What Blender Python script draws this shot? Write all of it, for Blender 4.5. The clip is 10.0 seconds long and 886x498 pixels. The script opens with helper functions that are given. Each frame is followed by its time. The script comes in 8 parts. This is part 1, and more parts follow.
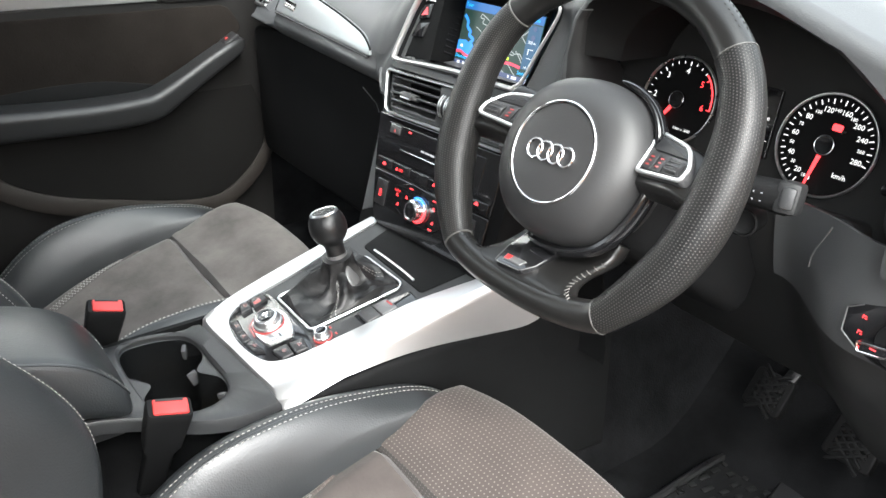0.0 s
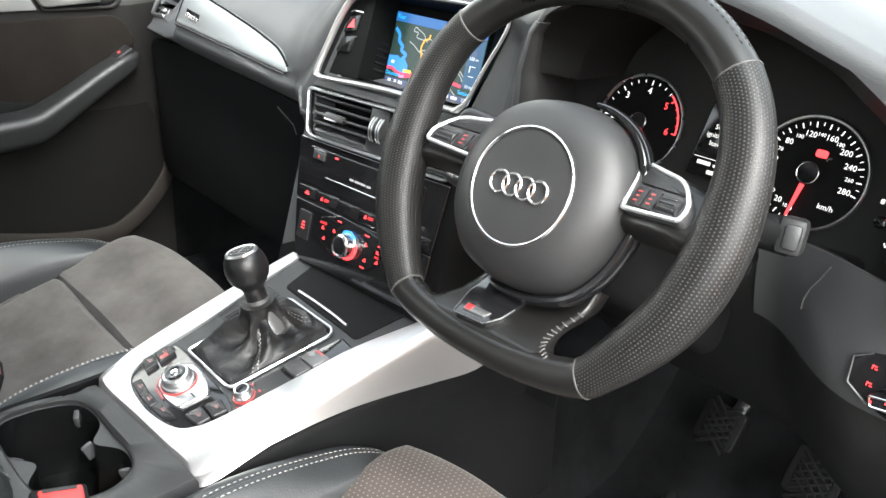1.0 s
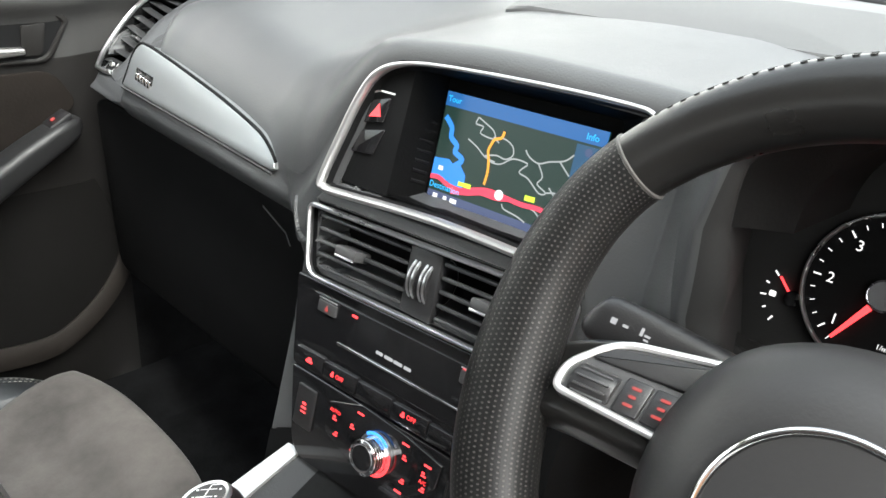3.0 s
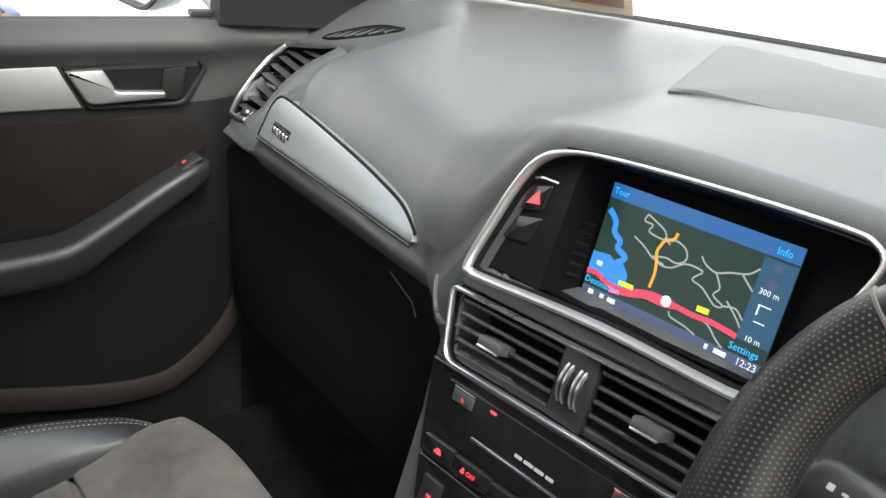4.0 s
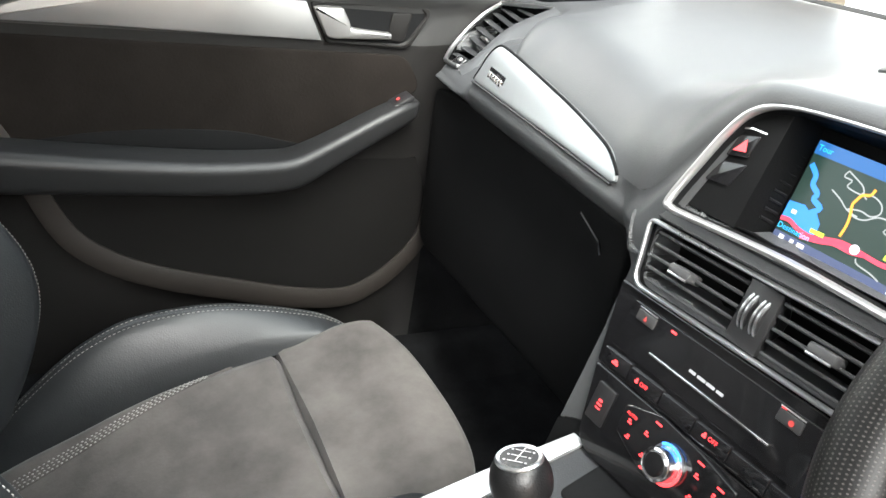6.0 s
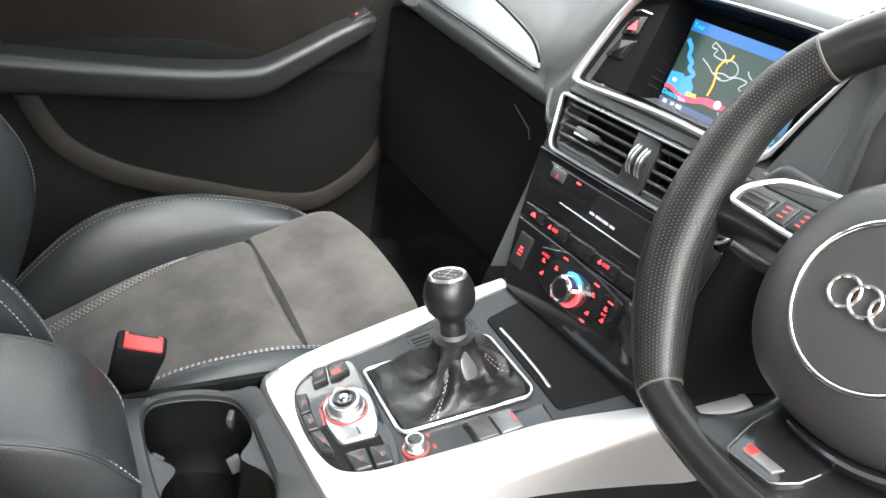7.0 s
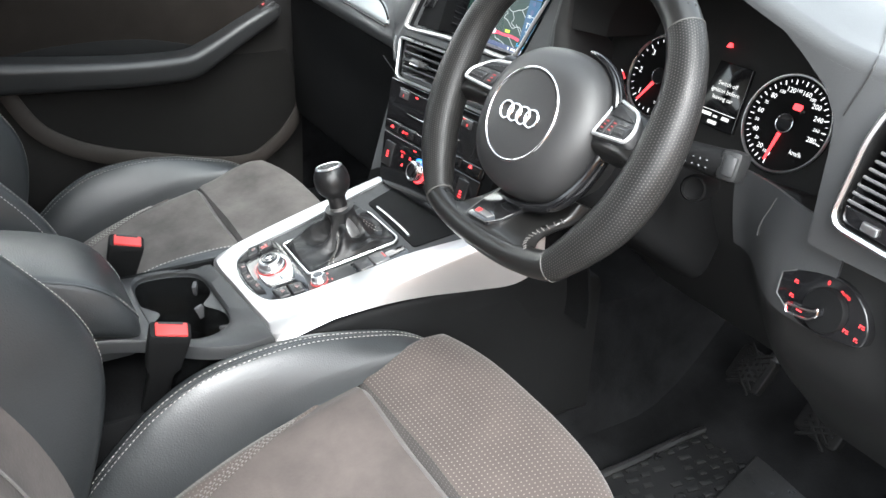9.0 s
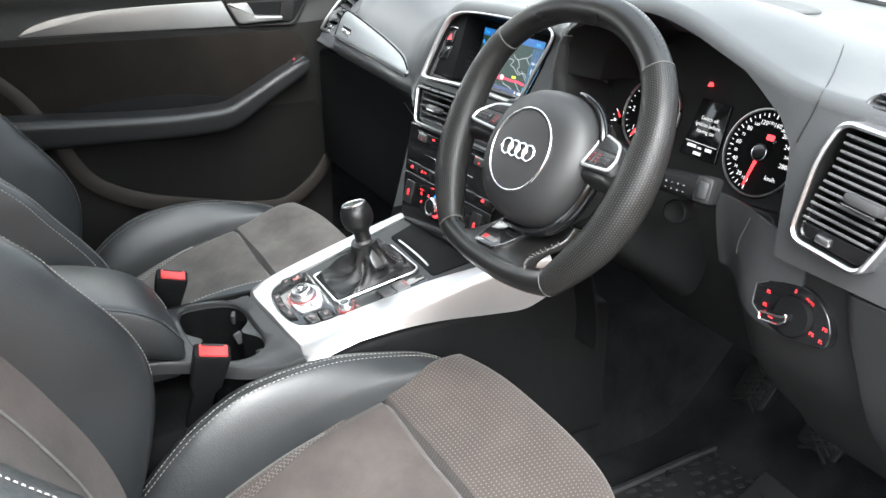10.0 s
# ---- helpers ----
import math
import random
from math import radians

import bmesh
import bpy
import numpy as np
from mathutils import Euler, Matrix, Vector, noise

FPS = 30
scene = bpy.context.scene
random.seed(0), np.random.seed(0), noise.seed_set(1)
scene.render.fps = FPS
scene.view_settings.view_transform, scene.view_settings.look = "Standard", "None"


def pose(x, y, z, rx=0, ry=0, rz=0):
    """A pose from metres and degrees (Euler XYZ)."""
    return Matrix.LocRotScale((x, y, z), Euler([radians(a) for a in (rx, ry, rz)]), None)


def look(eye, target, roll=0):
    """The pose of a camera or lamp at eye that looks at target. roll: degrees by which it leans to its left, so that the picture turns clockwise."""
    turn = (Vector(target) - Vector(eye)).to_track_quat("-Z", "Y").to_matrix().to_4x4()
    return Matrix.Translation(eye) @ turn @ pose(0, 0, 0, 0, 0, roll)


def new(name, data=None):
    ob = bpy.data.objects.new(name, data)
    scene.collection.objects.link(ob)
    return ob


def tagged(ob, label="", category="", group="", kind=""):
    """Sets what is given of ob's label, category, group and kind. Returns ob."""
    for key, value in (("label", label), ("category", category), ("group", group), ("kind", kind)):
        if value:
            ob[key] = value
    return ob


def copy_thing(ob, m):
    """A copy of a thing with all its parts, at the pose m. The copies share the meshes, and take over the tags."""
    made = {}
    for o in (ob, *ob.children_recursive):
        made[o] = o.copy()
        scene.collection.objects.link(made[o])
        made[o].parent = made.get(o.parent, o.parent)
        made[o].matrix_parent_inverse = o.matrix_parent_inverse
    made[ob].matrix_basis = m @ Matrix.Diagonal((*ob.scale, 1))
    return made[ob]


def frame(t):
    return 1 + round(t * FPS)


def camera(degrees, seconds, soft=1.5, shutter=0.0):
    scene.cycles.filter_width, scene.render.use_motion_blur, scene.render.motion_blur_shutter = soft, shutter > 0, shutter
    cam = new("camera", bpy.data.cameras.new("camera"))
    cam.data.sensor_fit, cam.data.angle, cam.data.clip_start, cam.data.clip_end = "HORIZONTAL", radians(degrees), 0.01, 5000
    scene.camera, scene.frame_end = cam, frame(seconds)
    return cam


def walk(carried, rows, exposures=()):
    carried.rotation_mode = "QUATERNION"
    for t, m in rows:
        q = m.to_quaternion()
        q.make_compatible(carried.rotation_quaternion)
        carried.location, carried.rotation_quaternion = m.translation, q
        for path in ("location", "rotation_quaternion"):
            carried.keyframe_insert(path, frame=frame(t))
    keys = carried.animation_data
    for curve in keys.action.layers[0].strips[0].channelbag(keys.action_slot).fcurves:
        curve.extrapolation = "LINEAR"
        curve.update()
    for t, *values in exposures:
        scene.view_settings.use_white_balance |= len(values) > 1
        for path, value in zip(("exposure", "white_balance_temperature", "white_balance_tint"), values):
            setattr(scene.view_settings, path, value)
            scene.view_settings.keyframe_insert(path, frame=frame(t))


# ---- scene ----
cam = camera(56.3, 10.0)
PATH = [
    (0, (0.779, 0.036, 1.346), (-0.643, 1.112, 0.442), 2.5),
    (0.5, (0.741, 0.038, 1.338), (-0.671, 1.148, 0.457), 2.9),
    (1, (0.672, 0.072, 1.321), (-0.615, 1.338, 0.46), 4.4),
    (1.5, (0.582, 0.125, 1.317), (-0.687, 1.408, 0.455), 4.1),
    (2, (0.501, 0.187, 1.312), (-0.767, 1.469, 0.447), 3.3),
    (2.2, (0.472, 0.21, 1.308), (-0.788, 1.495, 0.436), 3.1),
    (3.3, (0.334, 0.278, 1.304), (-0.969, 1.553, 0.481), 4.3),
    (3.5, (0.32, 0.276, 1.309), (-1.016, 1.522, 0.494), 4.7),
    (4, (0.294, 0.267, 1.32), (-1.145, 1.423, 0.549), 5.7),
    (4.5, (0.287, 0.246, 1.328), (-1.252, 1.288, 0.59), 6.4),
    (5, (0.292, 0.218, 1.321), (-1.33, 1.116, 0.57), 7.4),
    (5.2, (0.297, 0.214, 1.313), (-1.345, 1.071, 0.557), 7.4),
    (6.3, (0.393, 0.159, 1.294), (-1.182, 1.014, 0.407), 9.8),
    (6.5, (0.423, 0.157, 1.285), (-1.15, 0.999, 0.381), 9.5),
    (7, (0.51, 0.131, 1.287), (-1.005, 1.047, 0.357), 10.6),
    (7.5, (0.605, 0.094, 1.304), (-0.876, 1.056, 0.364), 10.0),
    (8, (0.706, 0.065, 1.317), (-0.764, 1.037, 0.37), 7.7),
    (8.5, (0.795, 0.063, 1.335), (-0.673, 1.035, 0.386), 5.4),
    (9, (0.878, 0.052, 1.351), (-0.593, 1.023, 0.407), 4.4),
    (9.5, (0.936, 0.032, 1.366), (-0.569, 0.987, 0.46), 3.4),
    (10, (0.969, 0.022, 1.374), (-0.588, 0.946, 0.525), 2.1),
]
LIGHT_ROWS = [(0.0, 3.00, 6300), (1.0, 3.02, 6350), (2.0, 2.90, 6350), (3.5, 2.56, 6450), (4.5, 2.36, 6450), (5.0, 2.34, 6450), (5.8, 3.00, 6450), (6.5, 3.50, 6400), (7.0, 3.30, 6350), (8.0, 3.12, 6190), (9.0, 3.02, 6140), (10.0, 2.84, 6140)]
walk(cam, [(t, look(eye, target, roll)) for t, eye, target, roll in PATH], [(t, stops, kelvin, 8) for t, stops, kelvin in LIGHT_ROWS])

# ---- light: an overcast yard, the driver's door open ----
SUN_UP, SUN_ROUND = 50.0, 110.0
world = bpy.data.worlds.new("overcast")
scene.world = world
world.use_nodes = True
wn, wl = world.node_tree.nodes, world.node_tree.links
wn.clear()
sky = wn.new("ShaderNodeTexSky")
sky.sky_type, sky.sun_disc = "NISHITA", False
sky.sun_elevation, sky.sun_rotation = radians(SUN_UP), radians(SUN_ROUND)
sky.air_density, sky.dust_density = 1.6, 6.0
grey = wn.new("ShaderNodeHueSaturation")
grey.inputs["Saturation"].default_value = 0.24
back = wn.new("ShaderNodeBackground")
back.inputs["Strength"].default_value = 0.15
wout = wn.new("ShaderNodeOutputWorld")
wl.new(sky.outputs[0], grey.inputs["Color"])
wl.new(grey.outputs[0], back.inputs["Color"])
wl.new(back.outputs[0], wout.inputs["Surface"])
sun = new("sun", bpy.data.lights.new("sun", "SUN"))
sun.data.energy, sun.data.angle, sun.data.color = 0.22, radians(40), (0.98, 0.985, 0.965)
sun.matrix_world = pose(0, 0, 6, 90 - SUN_UP, 0, 180 - SUN_ROUND)

# ---- materials ----
def mat(name, color, rough=0.5, metal=0.0, grain=0.0, scale=400.0, spread=0.0, spread_scale=9.0, bump=0.0, coat=0.0,
        sheen=0.0, spec=0.5, kind="noise", rough_spread=0.0, crease=0.0):
    """Principled material: colour with broad variation, fine grain relief, roughness that varies a little."""
    m = bpy.data.materials.new(name)
    m.use_nodes = True
    n, l = m.node_tree.nodes, m.node_tree.links
    b = n["Principled BSDF"]
    b.inputs["Roughness"].default_value = rough
    b.inputs["Metallic"].default_value = metal
    b.inputs["Coat Weight"].default_value = coat
    b.inputs["Coat Roughness"].default_value = 0.06
    b.inputs["Sheen Weight"].default_value = sheen
    b.inputs["Sheen Roughness"].default_value = 0.4
    b.inputs["Specular IOR Level"].default_value = spec
    tc = n.new("ShaderNodeTexCoord")
    if spread or rough_spread:
        big = n.new("ShaderNodeTexNoise")
        big.inputs["Scale"].default_value, big.inputs["Detail"].default_value = spread_scale, 6.0
        big.inputs["Roughness"].default_value = 0.62
        l.new(tc.outputs["Object"], big.inputs["Vector"])
        ramp = n.new("ShaderNodeMapRange")
        ramp.inputs["From Min"].default_value, ramp.inputs["From Max"].default_value = 0.3, 0.7
        ramp.inputs["To Min"].default_value, ramp.inputs["To Max"].default_value = 1 - spread, 1 + spread
        l.new(big.outputs["Fac"], ramp.inputs["Value"])
        mul = n.new("ShaderNodeVectorMath")
        mul.operation = "SCALE"
        mul.inputs[0].default_value = color
        l.new(ramp.outputs[0], mul.inputs["Scale"])
        l.new(mul.outputs[0], b.inputs["Base Color"])
        if rough_spread:
            rr = n.new("ShaderNodeMapRange")
            rr.inputs["From Min"].default_value, rr.inputs["From Max"].default_value = 0.3, 0.7
            rr.inputs["To Min"].default_value, rr.inputs["To Max"].default_value = rough - rough_spread, rough + rough_spread
            l.new(big.outputs["Fac"], rr.inputs["Value"])
            l.new(rr.outputs[0], b.inputs["Roughness"])
    else:
        b.inputs["Base Color"].default_value = (*color, 1)
    if bump:
        if kind == "cells":
            fine = n.new("ShaderNodeTexVoronoi")
            fine.feature = "DISTANCE_TO_EDGE"
            out = fine.outputs["Distance"]
        else:
            fine = n.new("ShaderNodeTexNoise")
            fine.inputs["Detail"].default_value = 4.0
            out = fine.outputs["Fac"]
        fine.inputs["Scale"].default_value = scale
        l.new(tc.outputs["Object"], fine.inputs["Vector"])
        bp = n.new("ShaderNodeBump")
        bp.inputs["Strength"].default_value, bp.inputs["Distance"].default_value = bump, 0.0006
        l.new(out, bp.inputs["Height"])
        l.new(bp.outputs[0], b.inputs["Normal"])
        if crease:
            fold = n.new("ShaderNodeTexNoise")
            fold.inputs["Scale"].default_value, fold.inputs["Detail"].default_value, fold.inputs["Distortion"].default_value = 34.0, 5.0, 1.2
            l.new(tc.outputs["Object"], fold.inputs["Vector"])
            bf = n.new("ShaderNodeBump")
            bf.inputs["Strength"].default_value, bf.inputs["Distance"].default_value = crease, 0.004
            l.new(fold.outputs["Fac"], bf.inputs["Height"])
            l.new(bf.outputs[0], bp.inputs["Normal"])
    return m


def dotted(name, color, dot, pitch, size, rough, weave=0.0, depth=-0.4, spread=0.15, sheen=0.0, bump_scale=500.0):
    """A cover with staggered pin holes or pile dots, laid out by the mesh's own metre map."""
    m = mat(name, color, rough, bump=weave, scale=bump_scale, spread=spread, spread_scale=14, sheen=sheen)
    n, l = m.node_tree.nodes, m.node_tree.links
    b = n["Principled BSDF"]
    uv = n.new("ShaderNodeUVMap")
    sep = n.new("ShaderNodeSeparateXYZ")
    l.new(uv.outputs[0], sep.inputs[0])

    def op(kind, a, c=None, v=None):
        q = n.new("ShaderNodeMath")
        q.operation = kind
        for i, s in enumerate((a, c)):
            if s is None:
                continue
            if isinstance(s, (int, float)):
                q.inputs[i].default_value = s
            else:
                l.new(s, q.inputs[i])
        return q.outputs[0]
    u = op("DIVIDE", sep.outputs[0], pitch)
    v = op("DIVIDE", sep.outputs[1], pitch)
    row = op("FLOOR", v)
    shift = op("MULTIPLY", op("MODULO", row, 2.0), 0.5)
    fu = op("SUBTRACT", op("FRACT", op("ADD", u, shift)), 0.5)
    fv = op("SUBTRACT", op("FRACT", v), 0.5)
    dist = op("SQRT", op("ADD", op("MULTIPLY", fu, fu), op("MULTIPLY", fv, fv)))
    hole = n.new("ShaderNodeMapRange")
    hole.inputs["From Min"].default_value, hole.inputs["From Max"].default_value = size * 0.75, size
    hole.inputs["To Min"].default_value, hole.inputs["To Max"].default_value = 1.0, 0.0
    l.new(dist, hole.inputs["Value"])
    mix = n.new("ShaderNodeMix")
    mix.data_type = "RGBA"
    l.new(hole.outputs[0], mix.inputs[0])
    old = [x for x in l if x.to_node == b and x.to_socket.name == "Base Color"]
    if old:
        l.new(old[0].from_socket, mix.inputs[6])
    else:
        mix.inputs[6].default_value = (*color, 1)
    mix.inputs[7].default_value = (*dot, 1)
    l.new(mix.outputs[2], b.inputs["Base Color"])
    bp = n.new("ShaderNodeBump")
    bp.inputs["Strength"].default_value, bp.inputs["Distance"].default_value = abs(depth), 0.0008
    bp.invert = depth < 0
    l.new(hole.outputs[0], bp.inputs["Height"])
    olds = [x for x in l if x.to_node == b and x.to_socket.name == "Normal"]
    if olds:
        l.new(olds[0].from_socket, bp.inputs["Normal"])
    l.new(bp.outputs[0], b.inputs["Normal"])
    return m


GLOW = 0.34   # lit displays against the daylight exposure


def glow(name, color, power):
    power *= GLOW
    m = bpy.data.materials.new(name)
    m.use_nodes = True
    b = m.node_tree.nodes["Principled BSDF"]
    b.inputs["Base Color"].default_value = (0.02, 0.02, 0.02, 1)
    b.inputs["Emission Color"].default_value = (*color, 1)
    b.inputs["Emission Strength"].default_value = power
    b.inputs["Roughness"].default_value = 0.25
    return m


def clear_glass(name, tint=(0.96, 0.98, 0.97)):
    """A thin pane: straight through, with the mirror gloss of glass."""
    m = bpy.data.materials.new(name)
    m.use_nodes = True
    n, l = m.node_tree.nodes, m.node_tree.links
    n.remove(n["Principled BSDF"])
    t, g, f, x = (n.new("ShaderNodeBsdf" + k) if k else n.new("ShaderNodeLayerWeight") for k in ("Transparent", "Glossy", "", "Transparent"))
    mixn = n.new("ShaderNodeMixShader")
    n.remove(x)
    t.inputs["Color"].default_value = (*tint, 1)
    g.inputs["Roughness"].default_value = 0.01
    f.inputs["Blend"].default_value = 0.5
    pw = n.new("ShaderNodeMath")
    pw.operation, pw.inputs[1].default_value = "POWER", 5.0
    ad = n.new("ShaderNodeMath")
    ad.operation, ad.inputs[1].default_value, ad.inputs[2].default_value = "MULTIPLY_ADD", 0.5, 0.025
    l.new(f.outputs["Facing"], pw.inputs[0])
    l.new(pw.outputs[0], ad.inputs[0])
    l.new(ad.outputs[0], mixn.inputs[0])
    l.new(t.outputs[0], mixn.inputs[1])
    l.new(g.outputs[0], mixn.inputs[2])
    l.new(mixn.outputs[0], n["Material Output"].inputs["Surface"])
    return m


M_DASH = mat("soft_touch_grey", (0.056, 0.058, 0.060), 0.46, bump=0.35, scale=650, spread=0.10, spread_scale=6, rough_spread=0.05)
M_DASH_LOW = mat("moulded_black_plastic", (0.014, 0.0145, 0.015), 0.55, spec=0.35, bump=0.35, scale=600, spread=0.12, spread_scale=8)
M_COVER = mat("speaker_cover_grey", (0.057, 0.058, 0.058), 0.6, bump=0.5, scale=900, spread=0.08, spread_scale=7)
M_KNEE = mat("shaded_knee_grey", (0.0115, 0.0118, 0.012), 0.5, bump=0.35, scale=600, spread=0.10, spread_scale=8)
# black plastic, darkened further for the shade in recesses and low parts
M_DEEP = mat("shaded_black_plastic", (0.0075, 0.0077, 0.0080), 0.6, bump=0.3, scale=500, spread=0.15, spec=0.08)
M_DASH_RECESS = mat("hood_lining_black", (0.0175, 0.0175, 0.0175), 0.65, spec=0.3, bump=0.3, scale=500, spread=0.1)
M_LEATHER = mat("black_leather", (0.0185, 0.0205, 0.0218), 0.40, spec=0.62, crease=0.07, bump=0.4, scale=330, spread=0.12, spread_scale=12, kind="cells", rough_spread=0.07)
M_WHEEL = mat("worn_wheel_leather", (0.0100, 0.0098, 0.0095), 0.29, spec=0.46, bump=0.10, scale=700, spread=0.08, spread_scale=20, rough_spread=0.025)
M_KNOB = mat("black_knob_leather", (0.0075, 0.0075, 0.0078), 0.36, spec=0.45, bump=0.3, scale=420, kind="cells", spread=0.15, spread_scale=40, rough_spread=0.06)
M_PERF = dotted("perforated_wheel_leather", (0.0070, 0.0070, 0.0070), (0.048, 0.045, 0.042), 0.0024, 0.24, 0.43, weave=0.10)
M_PERF.node_tree.nodes["Principled BSDF"].inputs["Specular IOR Level"].default_value = 0.34
M_AIRBAG = mat("airbag_cover", (0.0235, 0.0235, 0.024), 0.48, bump=0.16, scale=520, spread=0.08, spread_scale=9)
# passenger seat's cloth, lightened in place of light missing on that side
M_FABRIC = mat("lit_grey_brown_microsuede", (0.094, 0.085, 0.079), 0.95, bump=0.5, scale=260, spread=0.5, spread_scale=8, sheen=0.15)
M_FABRIC_WARM = mat("brown_driver_seat_cloth", (0.052, 0.0435, 0.0395), 0.95, bump=0.6, scale=260, spread=0.35, spread_scale=10, sheen=0.12)
M_FABRIC_DOT = dotted("dotted_seat_cloth", (0.044, 0.035, 0.031), (0.120, 0.105, 0.094), 0.0052, 0.18, 0.95, weave=0.5, depth=0.3, spread=0.20, sheen=0.15, bump_scale=300)
M_ALU = mat("satin_aluminium_trim", (0.55, 0.55, 0.55), 0.40, metal=0.85, spread=0.03, rough_spread=0.04)
M_ALU_DASH = mat("cool_brushed_inlay", (0.40, 0.42, 0.43), 0.38, metal=0.8, bump=0.10, scale=700, spread=0.05, rough_spread=0.04)
M_ALU_DOOR = mat("brushed_aluminium_inlay", (0.36, 0.355, 0.345), 0.40, metal=0.8, bump=0.10, scale=700, spread=0.05, rough_spread=0.04)
M_CHROME = mat("bright_chrome", (0.86, 0.86, 0.87), 0.12, metal=1.0, rough_spread=0.04, spread=0.02)
M_BRIGHT = mat("bright_satin_edge", (0.90, 0.90, 0.90), 0.34, metal=0.85, rough_spread=0.05, spread=0.03)
M_SATIN = mat("satin_chrome", (0.78, 0.78, 0.79), 0.30, metal=1.0, rough_spread=0.05, spread=0.03)
M_GLOSS = mat("gloss_black", (0.010, 0.010, 0.011), 0.10, coat=0.4, rough_spread=0.03, spread=0.05)
M_PANEL = mat("matt_black_panel", (0.018, 0.018, 0.019), 0.38, bump=0.2, scale=800, spread=0.08)
M_SLAT = mat("smooth_slat_plastic", (0.050, 0.050, 0.052), 0.25, spread=0.06)
M_SLAT_PALE = mat("grey_slat_plastic", (0.095, 0.095, 0.096), 0.30, spread=0.06)
M_TAB = mat("satin_grey_tab", (0.15, 0.15, 0.15), 0.34, metal=0.5, spread=0.05, bump=0.06, scale=900)
M_BUTTON = mat("button_grey", (0.045, 0.045, 0.046), 0.42, bump=0.15, scale=900, spread=0.08)
M_CONSOLE = mat("console_grey_plastic", (0.022, 0.023, 0.024), 0.46, bump=0.3, scale=650, spread=0.10, rough_spread=0.05)
M_THREAD = mat("light_grey_thread", (0.36, 0.35, 0.33), 0.8, spread=0.15, spread_scale=300)
M_THREAD_DARK = mat("dark_thread", (0.12, 0.115, 0.11), 0.8, spread=0.15, spread_scale=300)
M_JOINT = mat("leather_seam", (0.06, 0.058, 0.055), 0.5, spread=0.1)
M_THREAD_RIM = mat("worn_rim_thread", (0.030, 0.029, 0.028), 0.7, spread=0.2, spread_scale=200)
M_BUCKLE = mat("red_buckle_plastic", (0.46, 0.036, 0.034), 0.38, spread=0.08, bump=0.1, scale=600)
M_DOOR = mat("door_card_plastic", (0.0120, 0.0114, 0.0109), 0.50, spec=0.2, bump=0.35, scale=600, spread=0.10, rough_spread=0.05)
M_DOOR_TOP = mat("lit_door_top_grey", (0.043, 0.043, 0.042), 0.50, spec=0.3, bump=0.35, scale=600, spread=0.10, rough_spread=0.05)
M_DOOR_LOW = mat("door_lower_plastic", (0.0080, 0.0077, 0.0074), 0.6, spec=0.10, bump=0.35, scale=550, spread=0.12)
M_PULL = mat("pull_leather", (0.019, 0.0195, 0.020), 0.42, spec=0.4, bump=0.35, scale=500, kind="cells", spread=0.12)
M_DOOR_RIM = mat("door_pocket_rim", (0.024, 0.0205, 0.0180), 0.55, spec=0.3, bump=0.35, scale=600, spread=0.10)
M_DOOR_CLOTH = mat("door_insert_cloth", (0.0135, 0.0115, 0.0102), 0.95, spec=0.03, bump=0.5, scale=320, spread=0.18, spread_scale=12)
M_CARPET = mat("black_carpet", (0.0085, 0.0087, 0.0092), 1.0, spec=0.05, bump=1.0, scale=340, spread=0.45, spread_scale=16)
M_DUST = mat("dusty_rubber_mat", (0.009, 0.0093, 0.0097), 0.65, spec=0.25, bump=0.6, scale=180, spread=0.5, spread_scale=13, rough_spread=0.15)
M_RIB = mat("scuffed_rubber_rib", (0.0105, 0.0105, 0.0103), 0.42, spec=0.5, bump=0.8, scale=150, spread=0.55, spread_scale=38, rough_spread=0.2)
M_PEDAL = mat("pedal_rubber", (0.0060, 0.0061, 0.0063), 0.65, spec=0.2, bump=0.4, scale=300, spread=0.3, spread_scale=40)
M_HEAD = mat("headliner_cloth", (0.52, 0.51, 0.49), 0.95, bump=0.4, scale=300, spread=0.06)
M_PILLAR = mat("pillar_cloth", (0.0095, 0.0092, 0.0092), 0.9, spec=0.2, bump=0.4, scale=350, spread=0.12, sheen=0.1)
M_RUBBER = mat("seal_rubber", (0.012, 0.012, 0.012), 0.5, bump=0.2, scale=300, spread=0.1)
M_PAPER = mat("buff_paper", (0.70, 0.60, 0.47), 0.7, spread=0.05, spread_scale=30)
M_PAPER_INK = mat("paper_grey_ink", (0.30, 0.24, 0.18), 0.8, spread=0.1)
M_PAPER_ROSE = mat("paper_rust_ink", (0.45, 0.20, 0.12), 0.8, spread=0.1)
M_PAPER_LIGHT = mat("paper_pale_ink", (0.80, 0.74, 0.64), 0.8, spread=0.05)
M_WARM_WALL = mat("warm_bounce_wall", (0.42, 0.22, 0.11), 0.9, spread=0.2, spread_scale=1.5, bump=0.4, scale=30)
M_WHITE = mat("white_painted_steel", (0.80, 0.80, 0.79), 0.45, spread=0.03, spread_scale=2, bump=0.05, scale=60)
M_SHUTTER = mat("pale_shutter_steel", (0.55, 0.55, 0.54), 0.5, spread=0.08, spread_scale=3, bump=0.1, scale=60)
M_CONCRETE = mat("yard_concrete", (0.20, 0.197, 0.19), 0.9, spread=0.22, spread_scale=1.3, bump=0.6, scale=40)
M_TAN = mat("tan_canvas", (0.15, 0.105, 0.052), 0.9, bump=0.6, scale=120, spread=0.2, spread_scale=14)
M_BLUE = mat("blue_crate_plastic", (0.03, 0.05, 0.13), 0.5, spread=0.1, bump=0.1, scale=90)
